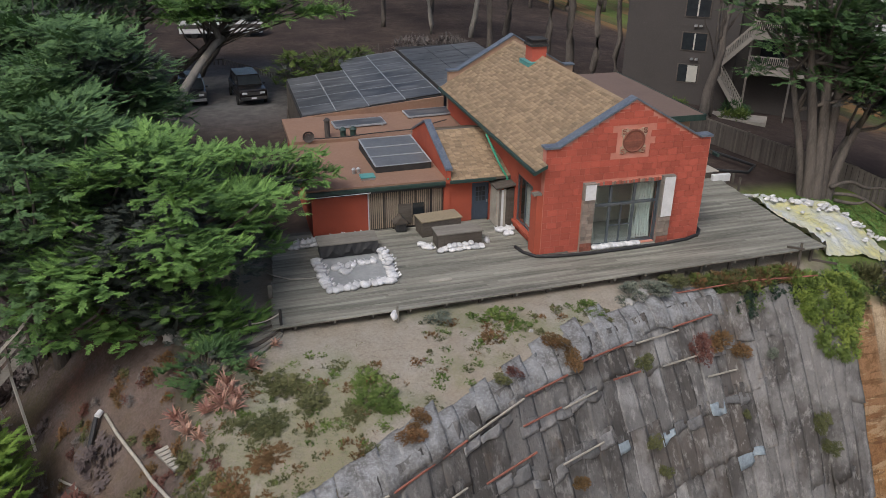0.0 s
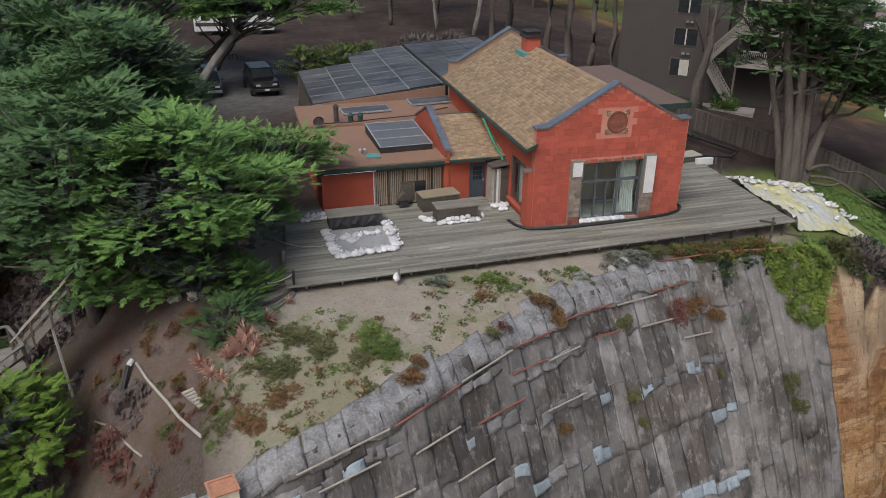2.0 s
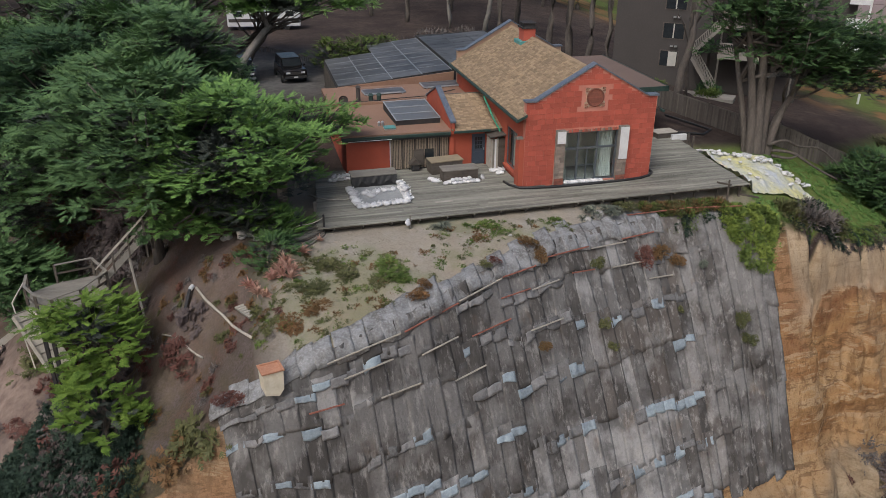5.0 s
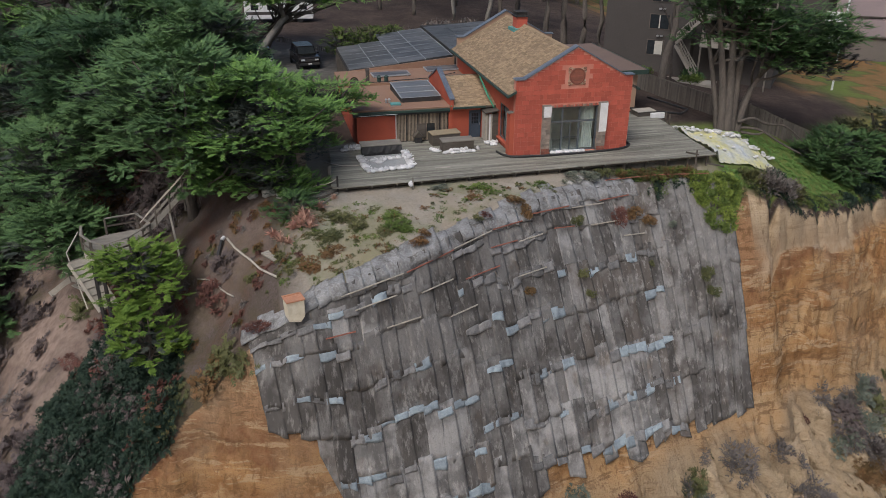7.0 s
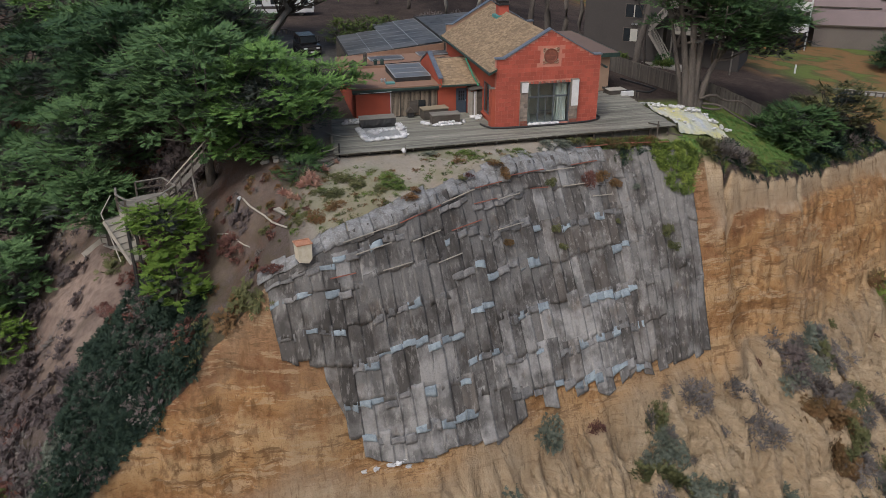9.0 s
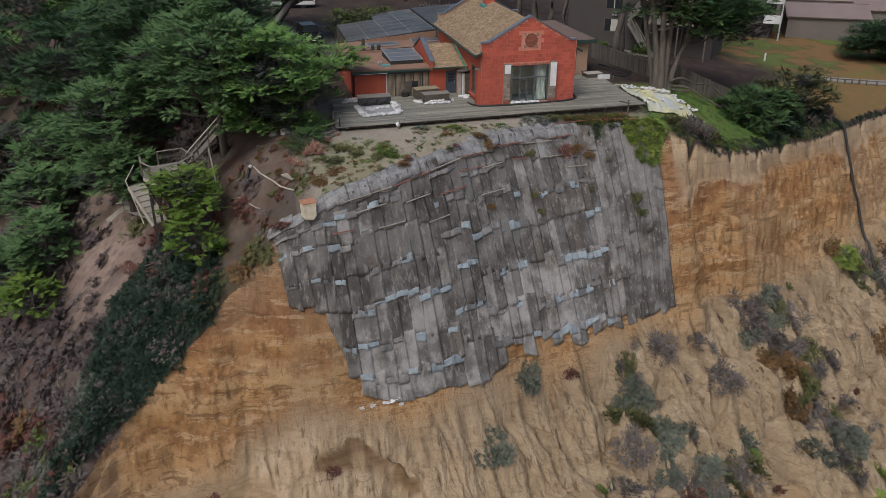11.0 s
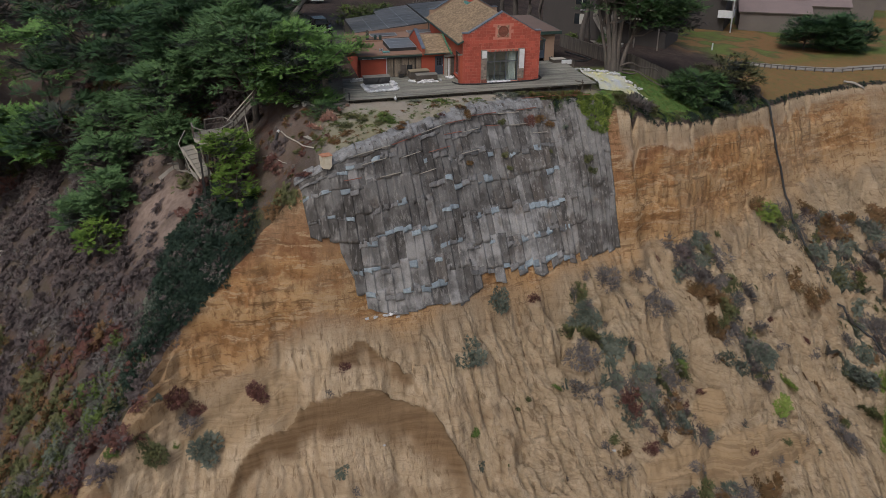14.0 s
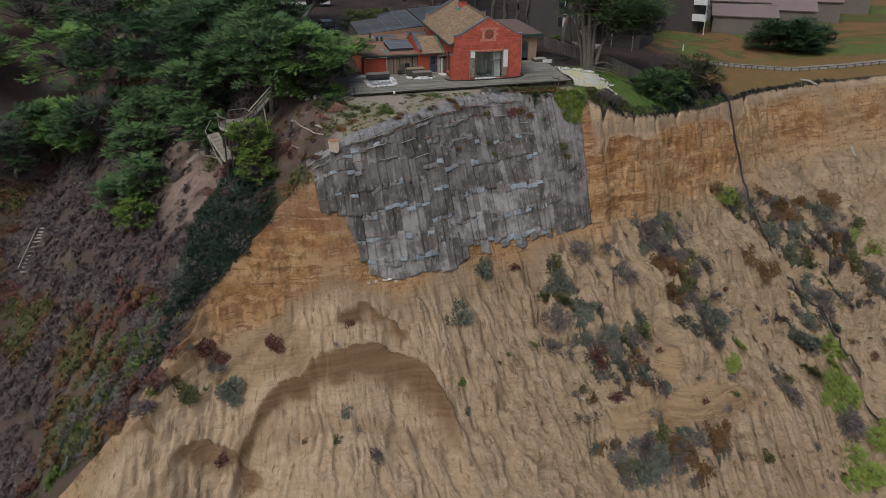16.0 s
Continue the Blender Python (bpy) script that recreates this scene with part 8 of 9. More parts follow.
for k in range(9):
    apt_part("siding_joint", [(0.0, 9.2, -0.012, -0.002, 1.4 * k + 0.3, 1.4 * k + 0.34)], M_APT)
for zf in (2.9, 5.7, 8.5):
    bal = apt_part("balcony", [(10.2, 17.0, -0.4, 2.2, zf - 0.2, zf)], M_APTTRIM, apt, "faded wooden balcony with baluster rail")
    apt_part("fascia", [(10.15, 17.05, -0.46, -0.4, zf - 0.36, zf + 0.04)], M_APTTRIM, bal)
    apt_part("hand_rail", [(10.2, 17.0, -0.44, -0.34, zf + 1.02, zf + 1.12)], M_APTTRIM, bal)
    for k in range(44):
        u = 10.25 + k * 0.155
        apt_part("baluster", [(u, u + 0.06, -0.42, -0.37, zf + 0.04, zf + 1.02)], M_APTTRIM, bal)
    for u in (10.2, 13.6, 16.9):
        apt_part("post", [(u, u + 0.16, -0.42, -0.26, -4, zf + 1.1)], M_APTTRIM, bal)
    apt_part("balcony_door", [(11.0, 12.9, 2.14, 2.197, zf + 0.05, zf + 2.1)], M_CARGLASS, bal)
stair = thing("outside_stair", "faded wooden outside stair climbing to the balconies", "stairs")
for (ua, za), (ub, zb) in (((10.3, -0.8), (7.9, 2.6)), ((7.9, 2.9), (10.3, 5.6))):
    for dv in (-1.35, -0.35):
        a, b = AM @ Vector((ua, dv, za)), AM @ Vector((ub, dv, zb))
        part("stringer", beams(0.08, 0.3, (tuple(a), tuple(b))), M_APTTRIM, stair)
        a, b = a + Vector((0, 0, 1)), b + Vector((0, 0, 1))
        part("hand_rail", beams(0.08, 0.09, (tuple(a), tuple(b))), M_APTTRIM, stair)
        for k in range(16):
            p = a.lerp(b, k / 15)
            part("baluster", beams(0.05, 0.05, (tuple(p - Vector((0, 0, 1))), tuple(p))), M_APTTRIM, stair)
    for k in range(11):
        a = AM @ Vector((ua + (ub - ua) * k / 10, -1.35, za + (zb - za) * k / 10))
        b = AM @ Vector((ua + (ub - ua) * k / 10, -0.35, za + (zb - za) * k / 10))
        part("tread", beams(0.26, 0.04, (tuple(a), tuple(b))), M_APTTRIM, stair)
pad = bmesh.new()
pad_at = AM @ Vector((9.5, -2.4, 0))
pad_z = on_land(pad_at.x, pad_at.y) + 0.6
box(pad, 6.5, 12.5, -3.6, -1.4, pad_z - 0.5, pad_z + 0.12, AM)
solid("concrete_pad", pad, M_PATH, "pale concrete slab at the stair foot", "slab")

# far condominiums
def condo(x, y, rz, w, d, h, roof_h, label="taupe condominium with mauve shingle roof", gable=True):
    c = thing("condominium", label, "house", "condominiums", (x, y, on_land(x, y) - 0.3), rz)
    part("wall", boxes((-w / 2, w / 2, -d / 2, d / 2, 0, h)), M_CONDO, c)
    r = part("roof", prisms([(-w / 2 - 0.3, -d / 2 - 0.3, h - 0.05), (w / 2 + 0.3, -d / 2 - 0.3, h - 0.05), (0, -d / 2 - 0.3, h + roof_h)], (0, d + 0.6, 0)), M_CONDOROOF, c)
    part("ridge", boxes((-0.12, 0.12, -d / 2 - 0.32, d / 2 + 0.32, h + roof_h - 0.04, h + roof_h + 0.05)), M_CONDOROOF, r)
    part("garage_door", boxes((-w * 0.3, -w * 0.05, -d / 2 - 0.05, -d / 2 - 0.003, 0.1, 2.3)), M_CURTAIN, c)
    wn_ = part("window", boxes((w * 0.1, w * 0.32, -d / 2 - 0.05, -d / 2 - 0.003, 1.0, 2.3)), M_WHITE, c)
    part("pane", boxes((w * 0.12, w * 0.3, -d / 2 - 0.06, -d / 2 - 0.05, 1.1, 2.2)), M_CARGLASS, wn_)
    part("fascia", boxes((-w / 2 - 0.3, -w / 2 - 0.2, -d / 2 - 0.3, d / 2 + 0.3, h - 0.2, h - 0.02), (w / 2 + 0.2, w / 2 + 0.3, -d / 2 - 0.3, d / 2 + 0.3, h - 0.2, h - 0.02)), M_DARKWOOD, c)


condo(65.0, 40.5, 62, 8, 11, 3.6, 1.5)
condo(77.5, 47.5, 62, 8, 12, 3.6, 1.6)
condo(71.0, 53.0, 62, 8, 12, 4.4, 1.8)
condo(88.0, 52.5, 62, 9, 10, 4.4, 2.0)
condo(82.0, 65.0, 62, 9, 14, 5, 2.0)
condo(100.0, 62.0, 62, 9, 14, 5, 2.0)
tower = thing("stair_tower", "tall grey apartment wing with white corner balconies", "building", at=(54.0, 44.0, on_land(54, 44) - 0.3), rz=-38)
part("wall", boxes((-4, 4, -4, 6, 0, 11)), M_APT, tower)
for z in (2.8, 5.6, 8.4):
    part("balcony", boxes((3.0, 5.4, -5.2, -3.0, z - 0.2, z), (3.0, 5.4, -5.2, -5.1, z, z + 1.0), (5.3, 5.4, -5.2, -3.0, z, z + 1.0)), M_WHITE, tower)
    part("post", boxes((5.2, 5.4, -5.2, -5.0, 0, z)), M_WHITE, tower)
path = thing("cliff_path", "pale footpath with low post rail above the cliff", "path", kind="structure")
PL = [(42.0, 14.9), (46.3, 14.6), (51.0, 14.2), (58.0, 13.6), (66.8, 14.2), (75.0, 15.2), (90.0, 17.0)]
vs, fs = [], []
for k in range(61):
    f = k / 60 * (len(PL) - 1)
    i = min(int(f), len(PL) - 2)
    x, y = PL[i][0] + (PL[i + 1][0] - PL[i][0]) * (f - i), PL[i][1] + (PL[i + 1][1] - PL[i][1]) * (f - i)
    for dy in (-0.7, 0.7):
        vs.append((x, y + dy, on_land(x, y + dy) + 0.05))
fs = [(2 * k, 2 * k + 2, 2 * k + 3, 2 * k + 1) for k in range(60)]
part("path_surface", np_mesh("path_surface", vs, fs, M_PATH, True), None, path)
rail = thing("path_rail", "low weathered post-and-rail fence beside the footpath", "fence")
for k in range(0, 60, 2):
    x, y = vs[2 * k][0], vs[2 * k][1] - 0.2
    z = on_land(x, y)
    part("post", boxes((x - 0.06, x + 0.06, y - 0.06, y + 0.06, z - 0.2, z + 0.6)), M_FENCE, rail)
    x2, y2 = vs[2 * k + 4][0], vs[2 * k + 4][1] - 0.2
    part("rail", beams(0.06, 0.1, ((x, y, z + 0.5), (x2, y2, on_land(x2, y2) + 0.5))), M_FENCE, rail)

# drain pipe down the far cliff, and timber on it
pp = []
for x, y in ((39.6, 4.2), (40.0, 2.6), (40.3, 0.4), (40.9, -1.3), (41.0, -4.5), (41.4, -8.2), (42.2, -11.5), (43.2, -14.5), (45.0, -17.6), (46.5, -20.2), (47.3, -23.0), (48.0, -26.2), (48.5, -30.0), (49.0, -36.0)):
    pp.append((x, y))
PX, PY = np.array(pp).T
fine_y = np.arange(4.2, -36, -0.5)
fine_x = np.interp(-fine_y, -PY, PX)
pz = np.array([max(on_land(x + d, y) for d in (-0.2, 0, 0.2)) + 0.22 for x, y in zip(fine_x, fine_y)])
pz = np.maximum(pz, np.convolve(np.pad(pz, 2, mode="edge"), np.ones(5) / 5, mode="valid"))
pp = list(zip(fine_x.tolist(), fine_y.tolist(), pz.tolist()))
solid("cliff_pipe", tubes(pp, 0.13, n=8), M_HOSE, "long black drain pipe running down the cliff", "pipe", smooth=True)
lying("drift_log", (56.0, 9.6), (58.6, 8.7), 0.16, M_PALEWOOD, "pale log lying on the cliff edge", "log")
lying("drift_log", (63.0, 4.3), (63.9, 1.9), 0.22, M_PALEWOOD, "pale log leaning on the far cliff", "log")
solid("white_post", boxes((43.0, 43.15, 22.0, 22.15, on_land(43, 22) - 0.2, on_land(43, 22) + 1.0)), M_WHITE, "short white marker post on the grass", "post")

# wooden steps in the ravine
rst = thing("ravine_steps", "rough timber steps with handrail in the ravine", "steps")
for k in range(12):
    x, y = -56.2 + 1.9 * k / 11, 10.4 + 6.4 * k / 11
    part("tread", beams(0.3, 0.12, ((x - 0.5, y, on_land(x, y) + 0.1), (x + 0.5, y, on_land(x, y) + 0.12))), M_PALEWOOD, rst)
part("hand_rail", beams(0.08, 0.1, ((-56.9, 10.4, on_land(-56.9, 10.4) + 0.9), (-55.2, 16.4, on_land(-55.2, 16.4) + 0.9))), M_PALEWOOD, rst)


# ---- bare trunks and dark woods ----
def bare_tree(x, y, h, r, lean, seed, fork=True, crown=0, leaf=None, label="tall grey bare-trunked cypress behind the house", bark=None):
    pr, rs = random.Random(seed), np.random.RandomState(seed)
    z = on_land(x, y)
    t = thing("bare_trunk_tree", label, "tree", "bare-trunked trees", (x, y, z))
    bm = bmesh.new()
    top = Vector((lean[0], lean[1], h))
    limb(bm, (0, 0, -0.4), top, r, r * 0.45, 0.0, pr, 9, 9, 0.012)
    part("trunk", bm, bark or M_BARK, t, smooth=True)
    ends = [top]
    for k in range(4 if fork else 2):
        f = pr.uniform(0.4, 0.9)
        s = top * f
        e = s + Vector((pr.uniform(-2.5, 2.5), pr.uniform(-2, 2), pr.uniform(1.5, 4.5)))
        b = bmesh.new()
        limb(b, s, e, r * 0.42, r * 0.12, 0.2, pr, 6, 5)
        part("limb", b, bark or M_BARK, t, smooth=True)
        ends.append(e)
    if crown:
        sp = []
        for k in range(crown):
            e = pr.choice(ends)
            c = np.array(e) + rs.normal(0, 1, 3) * np.array([2.2, 2.2, 1.0])
            n = 46
            ang, rad = rs.uniform(0, 6.28, n), 1.5 * np.sqrt(rs.uniform(0, 1, n))
            p = np.stack([np.cos(ang) * rad, np.sin(ang) * rad, rs.normal(0, 0.15, n)], 1) + c
            ax = np.stack([np.cos(ang), np.sin(ang), rs.uniform(-0.1, 0.5, n)], 1)
            sp.append(fronds(p, ax, 0.8, 0.26, 0, 5, rs))
        v, f = join(sp)
        tagged(part("crown", np_mesh("crown", v, f, leaf or L_CYPDARK), None, t), kind="stuff")
    return t


for k, (x, y, h, r, lx, ly_) in enumerate(((19.2, 34.5, 14, 0.35, 0.3, 0), (20.3, 32.2, 14, 0.3, -0.3, 0.2), (18.2, 37.5, 15, 0.45, -0.6, 0), (16.2, 39.0, 14, 0.4, 0.8, 0), (22.0, 20.8, 13, 0.42, 1.8, 0.5), (14.4, 57.0, 12, 0.35, 2.0, 0),
                                        (10.5, 60.0, 13, 0.3, -0.5, 0), (6.0, 66.0, 14, 0.35, 0.5, 0), (23.5, 36.5, 14, 0.35, 0.4, 0), (26.0, 41.0, 14, 0.3, 0, 0), (12.8, 45.0, 14, 0.35, -0.6, 0), (2.0, 72.0, 14, 0.3, 0.3, 0), (17.0, 52.0, 15, 0.4, 0.5, 0), (24.0, 22.6, 10, 0.2, -0.4, 0.3))):
    bare_tree(x, y, h, r, (lx, ly_), 300 + k, crown=10 if y > 40 else 0, bark=M_PALEBARK if k in (5, 6) else None)

# the many-stemmed cypress beside the tarps
mc = thing("multi_stem_cypress", "old many-stemmed cypress with dark spreading crown", "tree", "cypress trees", (18.9, 4.4, on_land(18.9, 4.4)))
pr, rs = random.Random(77), np.random.RandomState(77)
tops = []
for dx, dy, mx, my, tx, ty, tz, r in ((0.2, 0.2, -0.1, 0.9, -1.0, 2.0, 11.5, 0.40), (0.6, 0.1, 0.7, 0.9, 0.5, 2.4, 12, 0.46), (1.0, 0.2, 1.4, 0.9, 2.6, 2.2, 11, 0.42), (0.7, 0.6, 1.1, 1.6, 1.4, 4.0, 12, 0.34), (1.4, 0.0, 2.5, 0.4, 5.2, 0.4, 8.0, 0.30), (0.1, 0.6, -0.6, 1.6, -1.8, 3.4, 11, 0.28), (1.5, 0.5, 2.9, 1.2, 7.4, 1.6, 7.6, 0.24)):
    h = tz * 0.42
    pts = [(dx, dy, -0.4), (dx + (mx - dx) * 0.4 + pr.uniform(-0.1, 0.1), dy + (my - dy) * 0.4, h * 0.45), (mx, my, h), (mx + (tx - mx) * 0.45 + pr.uniform(-0.2, 0.2), my + (ty - my) * 0.5, h + (tz - h) * 0.5), (tx, ty, tz)]
    for _ in range(2):
        pts = [pts[0]] + [tuple(p + (q - p) * g for p, q in zip(u, w)) for u, w in zip(pts, pts[1:]) for g in (0.25, 0.75)] + [pts[-1]]
    part("stem", tubes(pts, [r * (1.05 - 0.85 * i / len(pts)) for i in range(len(pts))], n=10), M_BARK, mc, smooth=True)
    tops.append((Vector((mx, my, h)), Vector((tx, ty, tz))))
pads = []
for k in range(190):
    a, b = pr.choice(tops)
    e = a.lerp(b, pr.uniform(0.4, 1.05)) + Vector((pr.uniform(-1.2, 3.4), pr.uniform(-2.4, 2.4), pr.uniform(-0.8, 1.8)))
    pads.append((e, False))
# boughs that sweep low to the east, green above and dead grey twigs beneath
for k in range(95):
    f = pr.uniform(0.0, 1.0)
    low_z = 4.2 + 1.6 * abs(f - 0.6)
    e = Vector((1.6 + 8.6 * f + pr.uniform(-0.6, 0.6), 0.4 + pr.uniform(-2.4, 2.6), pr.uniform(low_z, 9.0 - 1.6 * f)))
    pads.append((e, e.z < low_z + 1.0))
for e, _ in pads[::6]:
    a, b = pr.choice(tops)
    bm = bmesh.new()
    limb(bm, a.lerp(b, pr.uniform(0.0, 0.6)), e, 0.13, 0.03, -0.2, pr, 5, 4)
    part("limb", bm, M_BARK, mc, smooth=True)
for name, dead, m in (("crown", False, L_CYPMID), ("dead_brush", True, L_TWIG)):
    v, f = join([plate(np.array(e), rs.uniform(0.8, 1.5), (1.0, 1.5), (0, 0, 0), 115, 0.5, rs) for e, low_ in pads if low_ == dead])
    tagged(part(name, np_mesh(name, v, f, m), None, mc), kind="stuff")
for k, pts in enumerate((((20.6, 4.4, 0.2), (22.0, 3.6, 0.9), (23.6, 3.2, 0.4), (25.4, 2.6, 0.2)), ((20.2, 4.2, 0.6), (21.4, 4.0, 1.5), (23.0, 4.4, 1.0), (24.6, 4.2, 1.6), (26.2, 3.4, 0.9)), ((20.4, 3.9, 0.0), (21.4, 3.2, 0.5), (21.9, 3.0, 1.0)))):
    q = [(x, y, on_land(x, y) + z + 0.2) for x, y, z in pts]
    for _ in range(2):
        q = [q[0]] + [tuple(a + (b - a) * f for a, b in zip(u, w)) for u, w in zip(q, q[1:]) for f in (0.25, 0.75)] + [q[-1]]
    solid("fallen_limb", tubes(q, [0.13 - 0.08 * i / len(q) for i in range(len(q))], n=8), M_BARK, "bare grey fallen limb bent over the grass", "branch", "fallen limbs", smooth=True)
tree = thing("leaning_tree", "pale leaning tree arching over the parked van", "tree", at=(-17.7, 31.0, on_land(-17.7, 31.0)))
lean_pts = [(0, 0, -0.3), (0.9, 1.0, 1.7), (2.2, 2.4, 3.2), (3.6, 3.6, 4.6), (4.3, 4.2, 5.0)]
part("trunk", tubes(lean_pts, [0.4, 0.36, 0.32, 0.29, 0.25], n=10), M_PALEBARK, tree, smooth=True)
part("limb", tubes([(4.0, 3.9, 4.8), (3.7, 4.6, 6.0), (3.1, 5.4, 7.6), (2.6, 6.0, 9.4)], [0.25, 0.22, 0.19, 0.14], n=9), M_PALEBARK, tree, smooth=True)
part("limb", tubes([(3.7, 4.4, 5.6), (2.6, 4.6, 6.4), (1.6, 5.0, 7.6)], [0.2, 0.16, 0.1], n=8), M_PALEBARK, tree, smooth=True)
cypress((-19.5, 38.0), 0, (-11.8, 35.0, 6.4, 6.4, 3.0, 1.2), 70, 133, per=110, frond=0.6, label="cypress limb spreading over the parked cars", trunk_r=0.3)
cypress((-16.0, 44.0), 0, (-9.0, 41.5, 9.0, 5.0, 3.0, 1.2), 46, 131, per=75, frond=0.7, label="cypress branch canopy over the drive", trunk_r=0.3)
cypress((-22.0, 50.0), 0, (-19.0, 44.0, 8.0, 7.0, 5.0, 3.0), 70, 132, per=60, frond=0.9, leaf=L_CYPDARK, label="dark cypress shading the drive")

# dark woods behind everything
wrng = random.Random(41)
for k in range(34):
    x, y = wrng.uniform(-75, 60), wrng.uniform(66, 130)
    if -30 < x < 10 and y < 72:
        continue
    bare_tree(x, y, wrng.uniform(9, 15), wrng.uniform(0.25, 0.45), (wrng.uniform(-1.5, 1.5), 0), 500 + k, crown=22, label="tall dark cypress in the woods behind")
for k, (x, y) in enumerate(((-52, 44), (-60, 30), (-66, 48), (-50, 58), (-38, 52), (-30, 60), (-62, 66), (-46, 24))):
    cypress((x, y), 0, (x, y, on_land(x, y) + 5.0, 7, 7, 5.5), 60, 600 + k, leaf=L_CYPDARK if k % 2 else L_CYPRESS, per=46, frond=1.0, label="dense cypress on the ravine's far side")

# bushes behind the carport and along the far lawn
for kind, x, y, r in (("olive", -3.5, 36.0, 2.4), ("grey", 0.5, 42.0, 2.4), ("grey", -1.5, 45.0, 2.2), ("sage", 2.5, 39.5, 1.8), ("grey", 6.0, 50.0, 2.4), ("grey", 10.0, 49.0, 2.2), ("olive", 12.5, 43.0, 2.0), ("dark", 8.0, 42.5, 1.6),
                      ("grey", 34.0, 5.0, 2.6), ("grey", 36.5, 5.2, 2.4), ("grey", 38.6, 4.6, 1.9), ("ivy", 37.0, 3.4, 1.8), ("ivy", 33.5, 2.2, 1.6), ("grey", 31.5, 4.5, 2.2), ("ivy", 29.5, -0.6, 1.2), ("ivy", 32.0, 0.8, 1.4), ("grey", 35.2, 3.2, 1.8), ("grey", 18.3, -3.6, 1.5), ("grey", 19.6, -3.4, 1.4), ("ivy", 18.9, -2.9, 1.3), ("olive", 20.9, -3.2, 1.2), ("olive", 17.2, -3.4, 1.1),
                      ("green", 26.2, 22.3, 1.2), ("green", 22.5, 25.5, 1.0), ("dark", 27.0, 24.0, 1.5)):
    shrub(kind, x, y, r, flat=1.25, label="dense dark bush on the lawn above the cliff" if kind in ("dark", "ivy") and x > 20 else "")

for k, (x, y, rx, rz_) in enumerate(((27.4, 2.0, 2.2, 1.3), (29.2, 2.8, 3.0, 1.9), (31.6, 3.4, 2.6, 1.7), (29.0, 0.8, 1.8, 1.1))):
    cypress((x, y), 0, (x, y, on_land(x, y) + rz_ * 0.8, rx, 2.0, rz_), 26, 140 + k, per=100, frond=0.5, trunk_r=0.15, leaf=L_CYPMID, label="low spreading green cypress bush on the lawn", tiers=False, pad_r=(0.6, 1.2))
cypress((35.0, 4.8), 0, (35.2, 4.8, on_land(35, 4.4) + 2.2, 4.2, 2.6, 2.9), 60, 146, leaf=L_OLIVE, per=110, frond=0.5, trunk_r=0.15, label="tall dry grey-brown bush above the cliff lip", tiers=False, pad_r=(0.6, 1.1))
for k, (x, y) in enumerate(((59.0, 23.0), (63.0, 21.5), (66.0, 23.0))):
    cypress((x, y), 0, (x, y, on_land(x, y) + 2.0, 3.3, 3.2, 3.0), 46, 150 + k, per=80, frond=0.6, low=-0.3, trunk_r=0.2, label="rounded dark cypress above the footpath", tiers=False, leaf=L_CYPDARK)
for k, (x, y, r) in enumerate(((-6.6, 30.6, 1.9), (-8.2, 31.4, 1.6), (-4.9, 32.4, 1.9), (-3.4, 33.8, 1.7))):
    cypress((x, y), 0, (x, y, 1.9, r, r, 1.9), 24, 160 + k, leaf=L_BRIGHT, per=70, frond=0.45, trunk_r=0.12, label="rounded leafy bush behind the carport", tiers=False, pad_r=(0.6, 1.0))

# woodpile
wp = thing("woodpile", "low stack of split logs behind the carport", "woodpile", at=(5.0, 46.5, on_land(5, 46.5)))
for k in range(26):
    x, z = (k % 9) * 0.42 + 0.2 * (k // 9), 0.16 + 0.3 * (k // 9)
    part("log", tubes([(x, -0.4, z), (x, 0.4, z)], 0.17, n=7), M_BARK, wp)

# ---- low plants, one mass each ----
grs = np.random.RandomState(15)


def spots(n, fn, rmin, rmax):
    out = []
    while len(out) < n:
        p = fn()
        if p is not None:
            out.append((float(p[0]), float(p[1]), float(grs.uniform(rmin, rmax))))
    return out


def ravine_spot():
    x, y = grs.uniform(-72, -19), grs.uniform(-26, 40)
    if x > -25.5 and -12 < y < 2 and grs.uniform() < 0.85:
        return None
    z, w = on_land(x, y), float(ravine_z(np.float64(x), np.float64(y)))
    if ((x + 32.6 + 0.1 * y) / 3.4) ** 4 + ((y - 2) / 9.5) ** 4 < 1 and grs.uniform() < 0.85:
        return None
    return (x, y) if abs(z - w) < 0.8 else None


IVY = ((-27.2, -2.8), (-23.2, -8.4), (-23.4, -13.2), (-27.2, -13.8), (-31.6, -16.2), (-36.5, -21.0), (-33.5, -12.5), (-30.9, -6.5))


def ivy_spot():
    x, y = grs.uniform(-37, -23), grs.uniform(-21, -2.5)
    inside = False
    for (xa, ya), (xb, yb) in zip(IVY, IVY[1:] + IVY[:1]):
        if (ya > y) != (yb > y) and x < (xb - xa) * (y - ya) / (yb - ya) + xa:
            inside = not inside
    return (x, y) if inside else None


scrub("ivy_bank", spots(420, ivy_spot, 0.6, 1.2), ("ivy",), "dense dark ivy covering the ravine bank", "ivy")
scrub("ravine_scrub", spots(3200, ravine_spot, 0.5, 1.3), ("olive", "rust", "olive", "rust", "red", "heath", "red", "heath", "grey", "heath"), "low purple-brown and grey scrub in the ravine", kit=MATS, pick=lambda x, y: float(step(0.38, 0.6, fbm(np.float64(x * 0.13), np.float64(y * 0.09), 46) + 0.003 * (y + 5))))


def ridge_spot():
    f = grs.uniform(0, 1)
    x = -31.5 - 16 * f + grs.normal(0, 1.4)
    y = -15.0 - 11.0 * f + grs.uniform(-0.5, 5)
    z, w = on_land(x, y), float(ravine_z(np.float64(x), np.float64(y)))
    return (x, y) if abs(z - w) < 1.2 else None


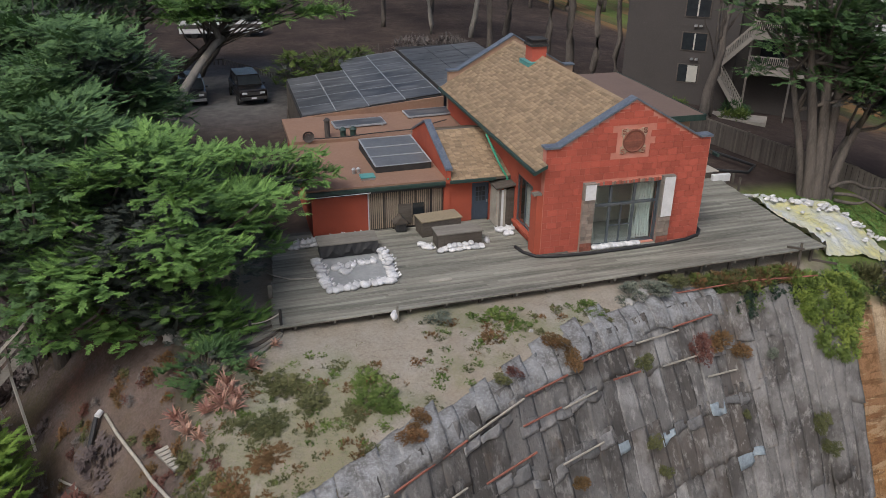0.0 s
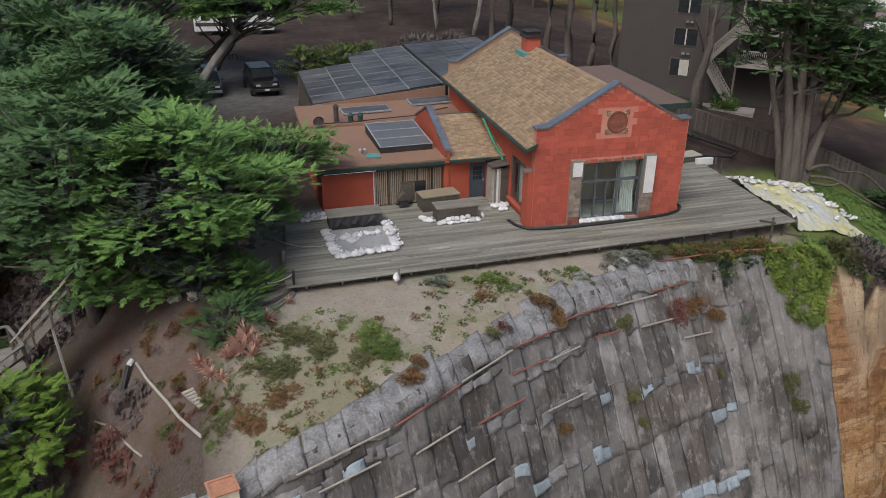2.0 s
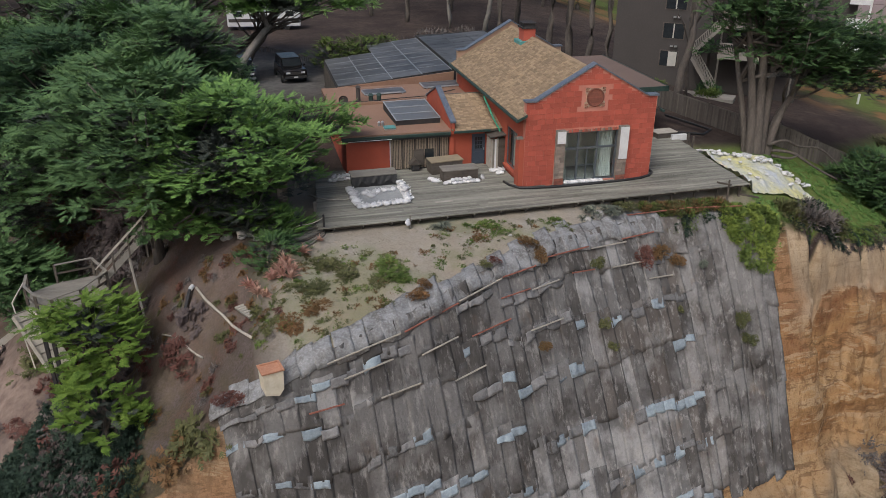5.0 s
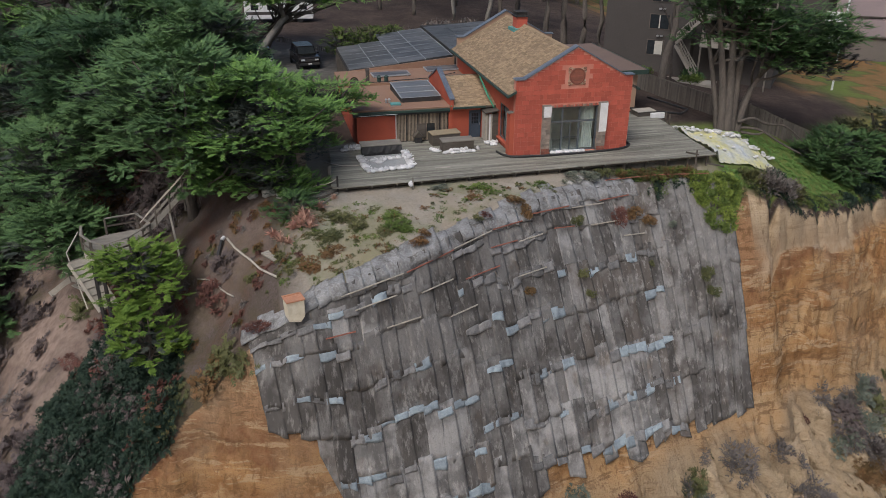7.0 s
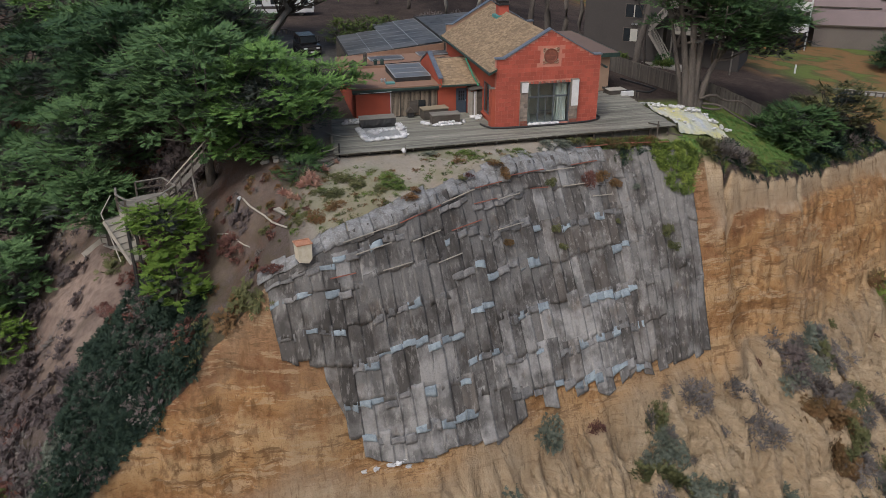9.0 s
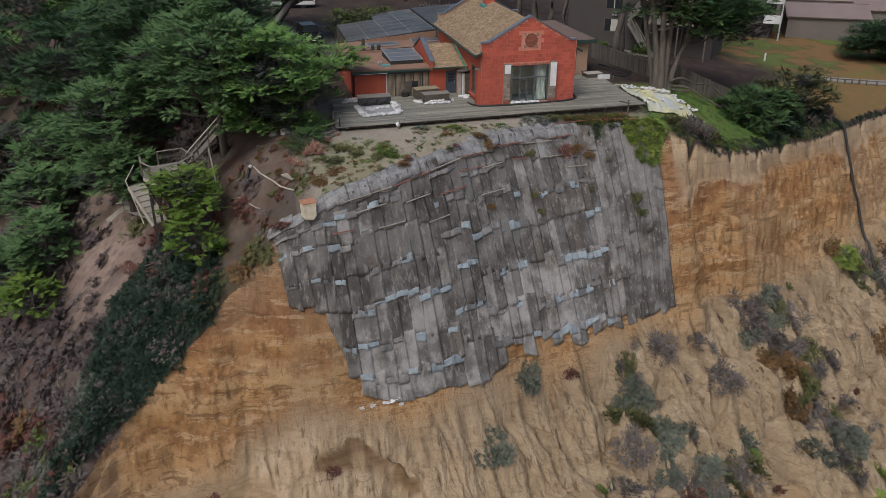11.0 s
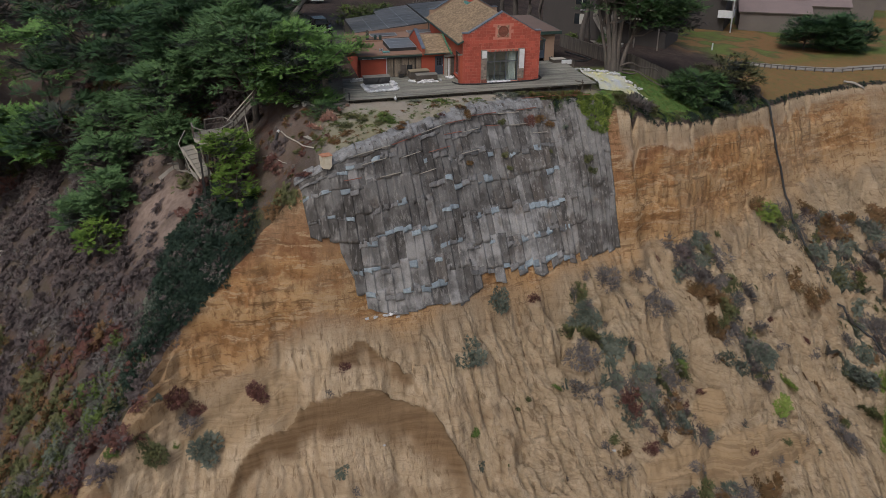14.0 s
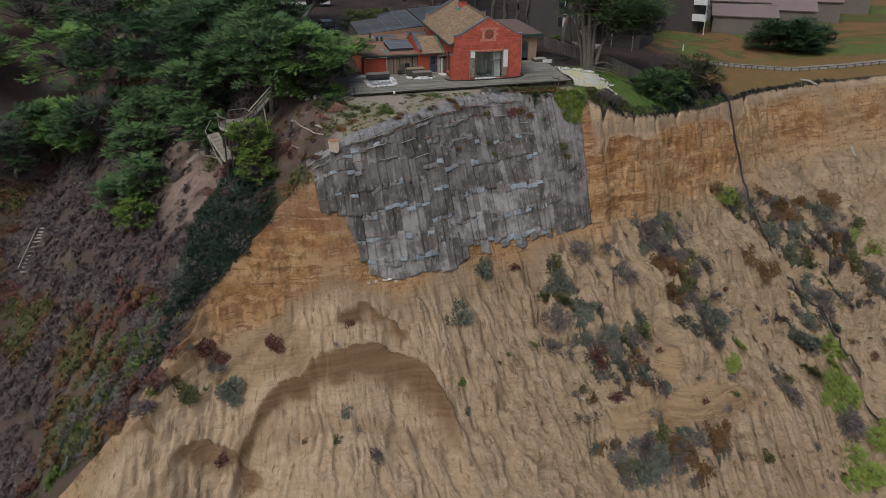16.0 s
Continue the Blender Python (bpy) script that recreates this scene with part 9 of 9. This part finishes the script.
scrub("sage_scrub", spots(190, ridge_spot, 0.5, 1.2), ("sage", "grey", "sage", "green"), "grey-green sage scrub along the ravine ridge")


def front_spot():
    x, y = grs.uniform(-17, 12), grs.uniform(-12, -3.9)
    s, _ = face_share(np.array([x]), np.array([y]))
    k = float(fbm(np.float64(x * 0.35), np.float64(y * 0.35), 32))
    return (x, y) if s[0] < -0.12 and k > 0.56 else None


def left_bank_spot():
    x, y = grs.uniform(-22, -15), grs.uniform(-11, -3)
    return (x, y) if on_land(x, y) > -5.5 and float(fbm(np.float64(x * 0.5), np.float64(y * 0.5), 36)) > 0.55 else None


scrub("iceplant_mat", spots(430, front_spot, 0.10, 0.3), ("green", "olive", "rust", "olive", "green"), "patchy green and rust ice plant before the deck", "ground cover", kit=MATS)
scrub("bank_weeds", spots(90, left_bank_spot, 0.15, 0.4), ("olive", "rust", "red", "grey"), "straggling weeds on the bare bank", "ground cover")
for x, y, r, kind in ((-3.9, -4.4, 0.95, "green"), (-3.2, -4.9, 0.7, "green"), (-4.4, -5.6, 0.7, "rust"), (0.4, -4.5, 0.7, "green"), (0.9, -4.9, 0.6, "olive"), (-6.3, -4.0, 0.7, "sage"), (-9.9, -7.6, 0.9, "green"), (-9.3, -8.5, 0.7, "green"), (-10.5, -8.6, 0.7, "olive"), (-12.8, -6.6, 0.9, "olive"), (-12.0, -7.5, 0.8, "olive"), (-13.6, -8.2, 0.9, "olive"), (-13.6, -9.6, 0.8, "rust"), (-15.2, -10.4, 0.8, "rust"), (2.4, -4.0, 0.6, "sage")):
    shrub(kind, x, y, r, flat=0.4)


def lawn_spot():
    x, y = grs.uniform(12.5, 40), grs.uniform(-4.4, 4.5)
    s, _ = face_share(np.array([x]), np.array([y]))
    if x < 14.6 and y > -2.9 or 14 < x < 22 and -2 < y + 0.25 * (x - 14) < 4.6:
        return None
    return (x, y) if s[0] < 0.0 else None


def lip_spot():
    x = grs.uniform(7.5, 40)
    return x, float(lip_y(np.float64(x))) + (grs.uniform(-0.5, 0.9) if x < 16 else grs.uniform(0.05, 1.1))


scrub("lawn_grass", spots(1300, lawn_spot, 0.14, 0.3), ("lawn",), "uneven green lawn plants above the cliff", "grass", kit=MATS)
scrub("lip_weeds", spots(300, lip_spot, 0.25, 0.55), ("olive", "green", "ivy", "green", "ivy"), "straggling plants hanging over the cliff lip", "ground cover")


def slope_bits():
    x, y = grs.uniform(-36, 60), grs.uniform(-36, -8)
    s, _ = face_share(np.array([x]), np.array([y]))
    dens = np.interp(x, (-36, -10, 5, 20, 60), (0.12, 0.05, 0.25, 0.9, 1.0))
    return (x, y) if s[0] > 1.1 and grs.uniform() < dens else None


scrub("slope_scrub", spots(190, slope_bits, 0.15, 0.7), ("grey", "sage", "grey", "olive", "red", "grey", "rust"), "sparse small dry scrub dotted over the sand slope")


def clump_spot():
    x, y = grs.uniform(8, 62), grs.uniform(-33, -4)
    s, _ = face_share(np.array([x]), np.array([y]))
    k = float(fbm(np.float64(x * 0.16 + 0.07 * y), np.float64(y * 0.09), 47))
    thin = float(np.interp(x, (8, 20, 40, 62), (0.61, 0.57, 0.49, 0.42)))
    return (x, y) if 1.12 < s[0] < 5 and k > thin and float(ledges(np.float64(x), np.float64(y))) < 0.4 else None


scrub("slope_brush", spots(640, clump_spot, 0.45, 1.3), ("sage", "grey", "olive", "purple", "grey", "sage", "grey", "grey", "rust"), "mixed grey and green brush in runs down the sand slope", pick=lambda x, y: float(step(0.25, 0.75, fbm(np.float64(x * 0.25), np.float64(y * 0.2), 48))))


def root_spot():
    x = grs.uniform(16.8, 62)
    return x, float(lip_y(np.float64(x))) - grs.uniform(-0.3, 0.5) * float(np.interp(x, (16, 20, 33), (1.3, 1.0, 0.5)))


scrub("hanging_roots", spots(460, root_spot, 0.14, 0.38), ("ivy", "purple"), "dark roots and dead growth hanging from the cliff lip", "roots", kit=MATS)

# pale boards slid down the bank beside the platform
for k, (a, b, w) in enumerate((((-34.6, 11.5), (-32.6, 9.2), 0.9), ((-32.4, 8.6), (-29.4, 4.4), 1.1), ((-31.8, 5.6), (-29.0, 2.0), 0.6), ((-30.6, 3.0), (-28.4, 0.4), 0.8))):
    pa, pb = (a[0], a[1], on_land(*a) + 0.25), (b[0], b[1], on_land(*b) + 0.25)
    solid("fallen_board", beams(w, 0.07, (pa, pb)), M_PALEWOOD, "pale weathered boards slid down the bank", "board", "fallen boards")


# ---- blocks of the front gable, laid in courses ----
krng = random.Random(8)
BW, BH = 0.5, 0.325


def slope_top(x):
    if x < 0.6 or x > HALL_W - 0.6:
        return WALL_H
    return WALL_H + (PEAK_Z - WALL_H) * (1 - abs(x - PEAK_X) / (PEAK_X - 0.6))


block_me = mesh_of(boxes((0.008, 0.492, -0.014, -0.001, 0.008, 0.317)), "block", M_BLOCK)
half_me = mesh_of(boxes((0.008, 0.242, -0.014, -0.001, 0.008, 0.317)), "block", M_BLOCK)
cut = bmesh.new()
row = 0
z = 0.0
while z < PEAK_Z:
    x = 0.0 if row % 2 else -0.25
    while x < HALL_W:
        w = BW if krng.random() > 0.14 else BW / 2
        a, b = max(x, 0.004), min(x + w, HALL_W - 0.004)
        x += w
        if b - a < 0.08:
            continue
        hides = b > 1.95 and a < 6.78 and z < 3.46
        in_med = b > 3.64 and a < 5.08 and z + BH > 4.72 and z < 6.1
        if hides and (b <= 2.5 and a < 1.95 or a >= 6.2 and b > 6.78):
            if a < 1.95:
                b = min(b, 1.97)
            else:
                a = max(a, 6.76)
            hides = False
        if hides or in_med:
            continue
        top = min(slope_top(a), slope_top(b)) - 0.02
        if z + BH <= top and abs(b - a - w) < 1e-6:
            ob = part("block", block_me if w == BW else half_me, None, front_wall)
            ob.location = (a, krng.uniform(-0.004, 0.0), z)
        elif top > z + 0.05:
            box(cut, a + 0.008, b - 0.008, -0.014, -0.001, z + 0.008, min(z + BH - 0.008, top))
    z += BH
    row += 1
tagged(part("cut_block", cut, M_BLOCK, front_wall), kind="stuff")
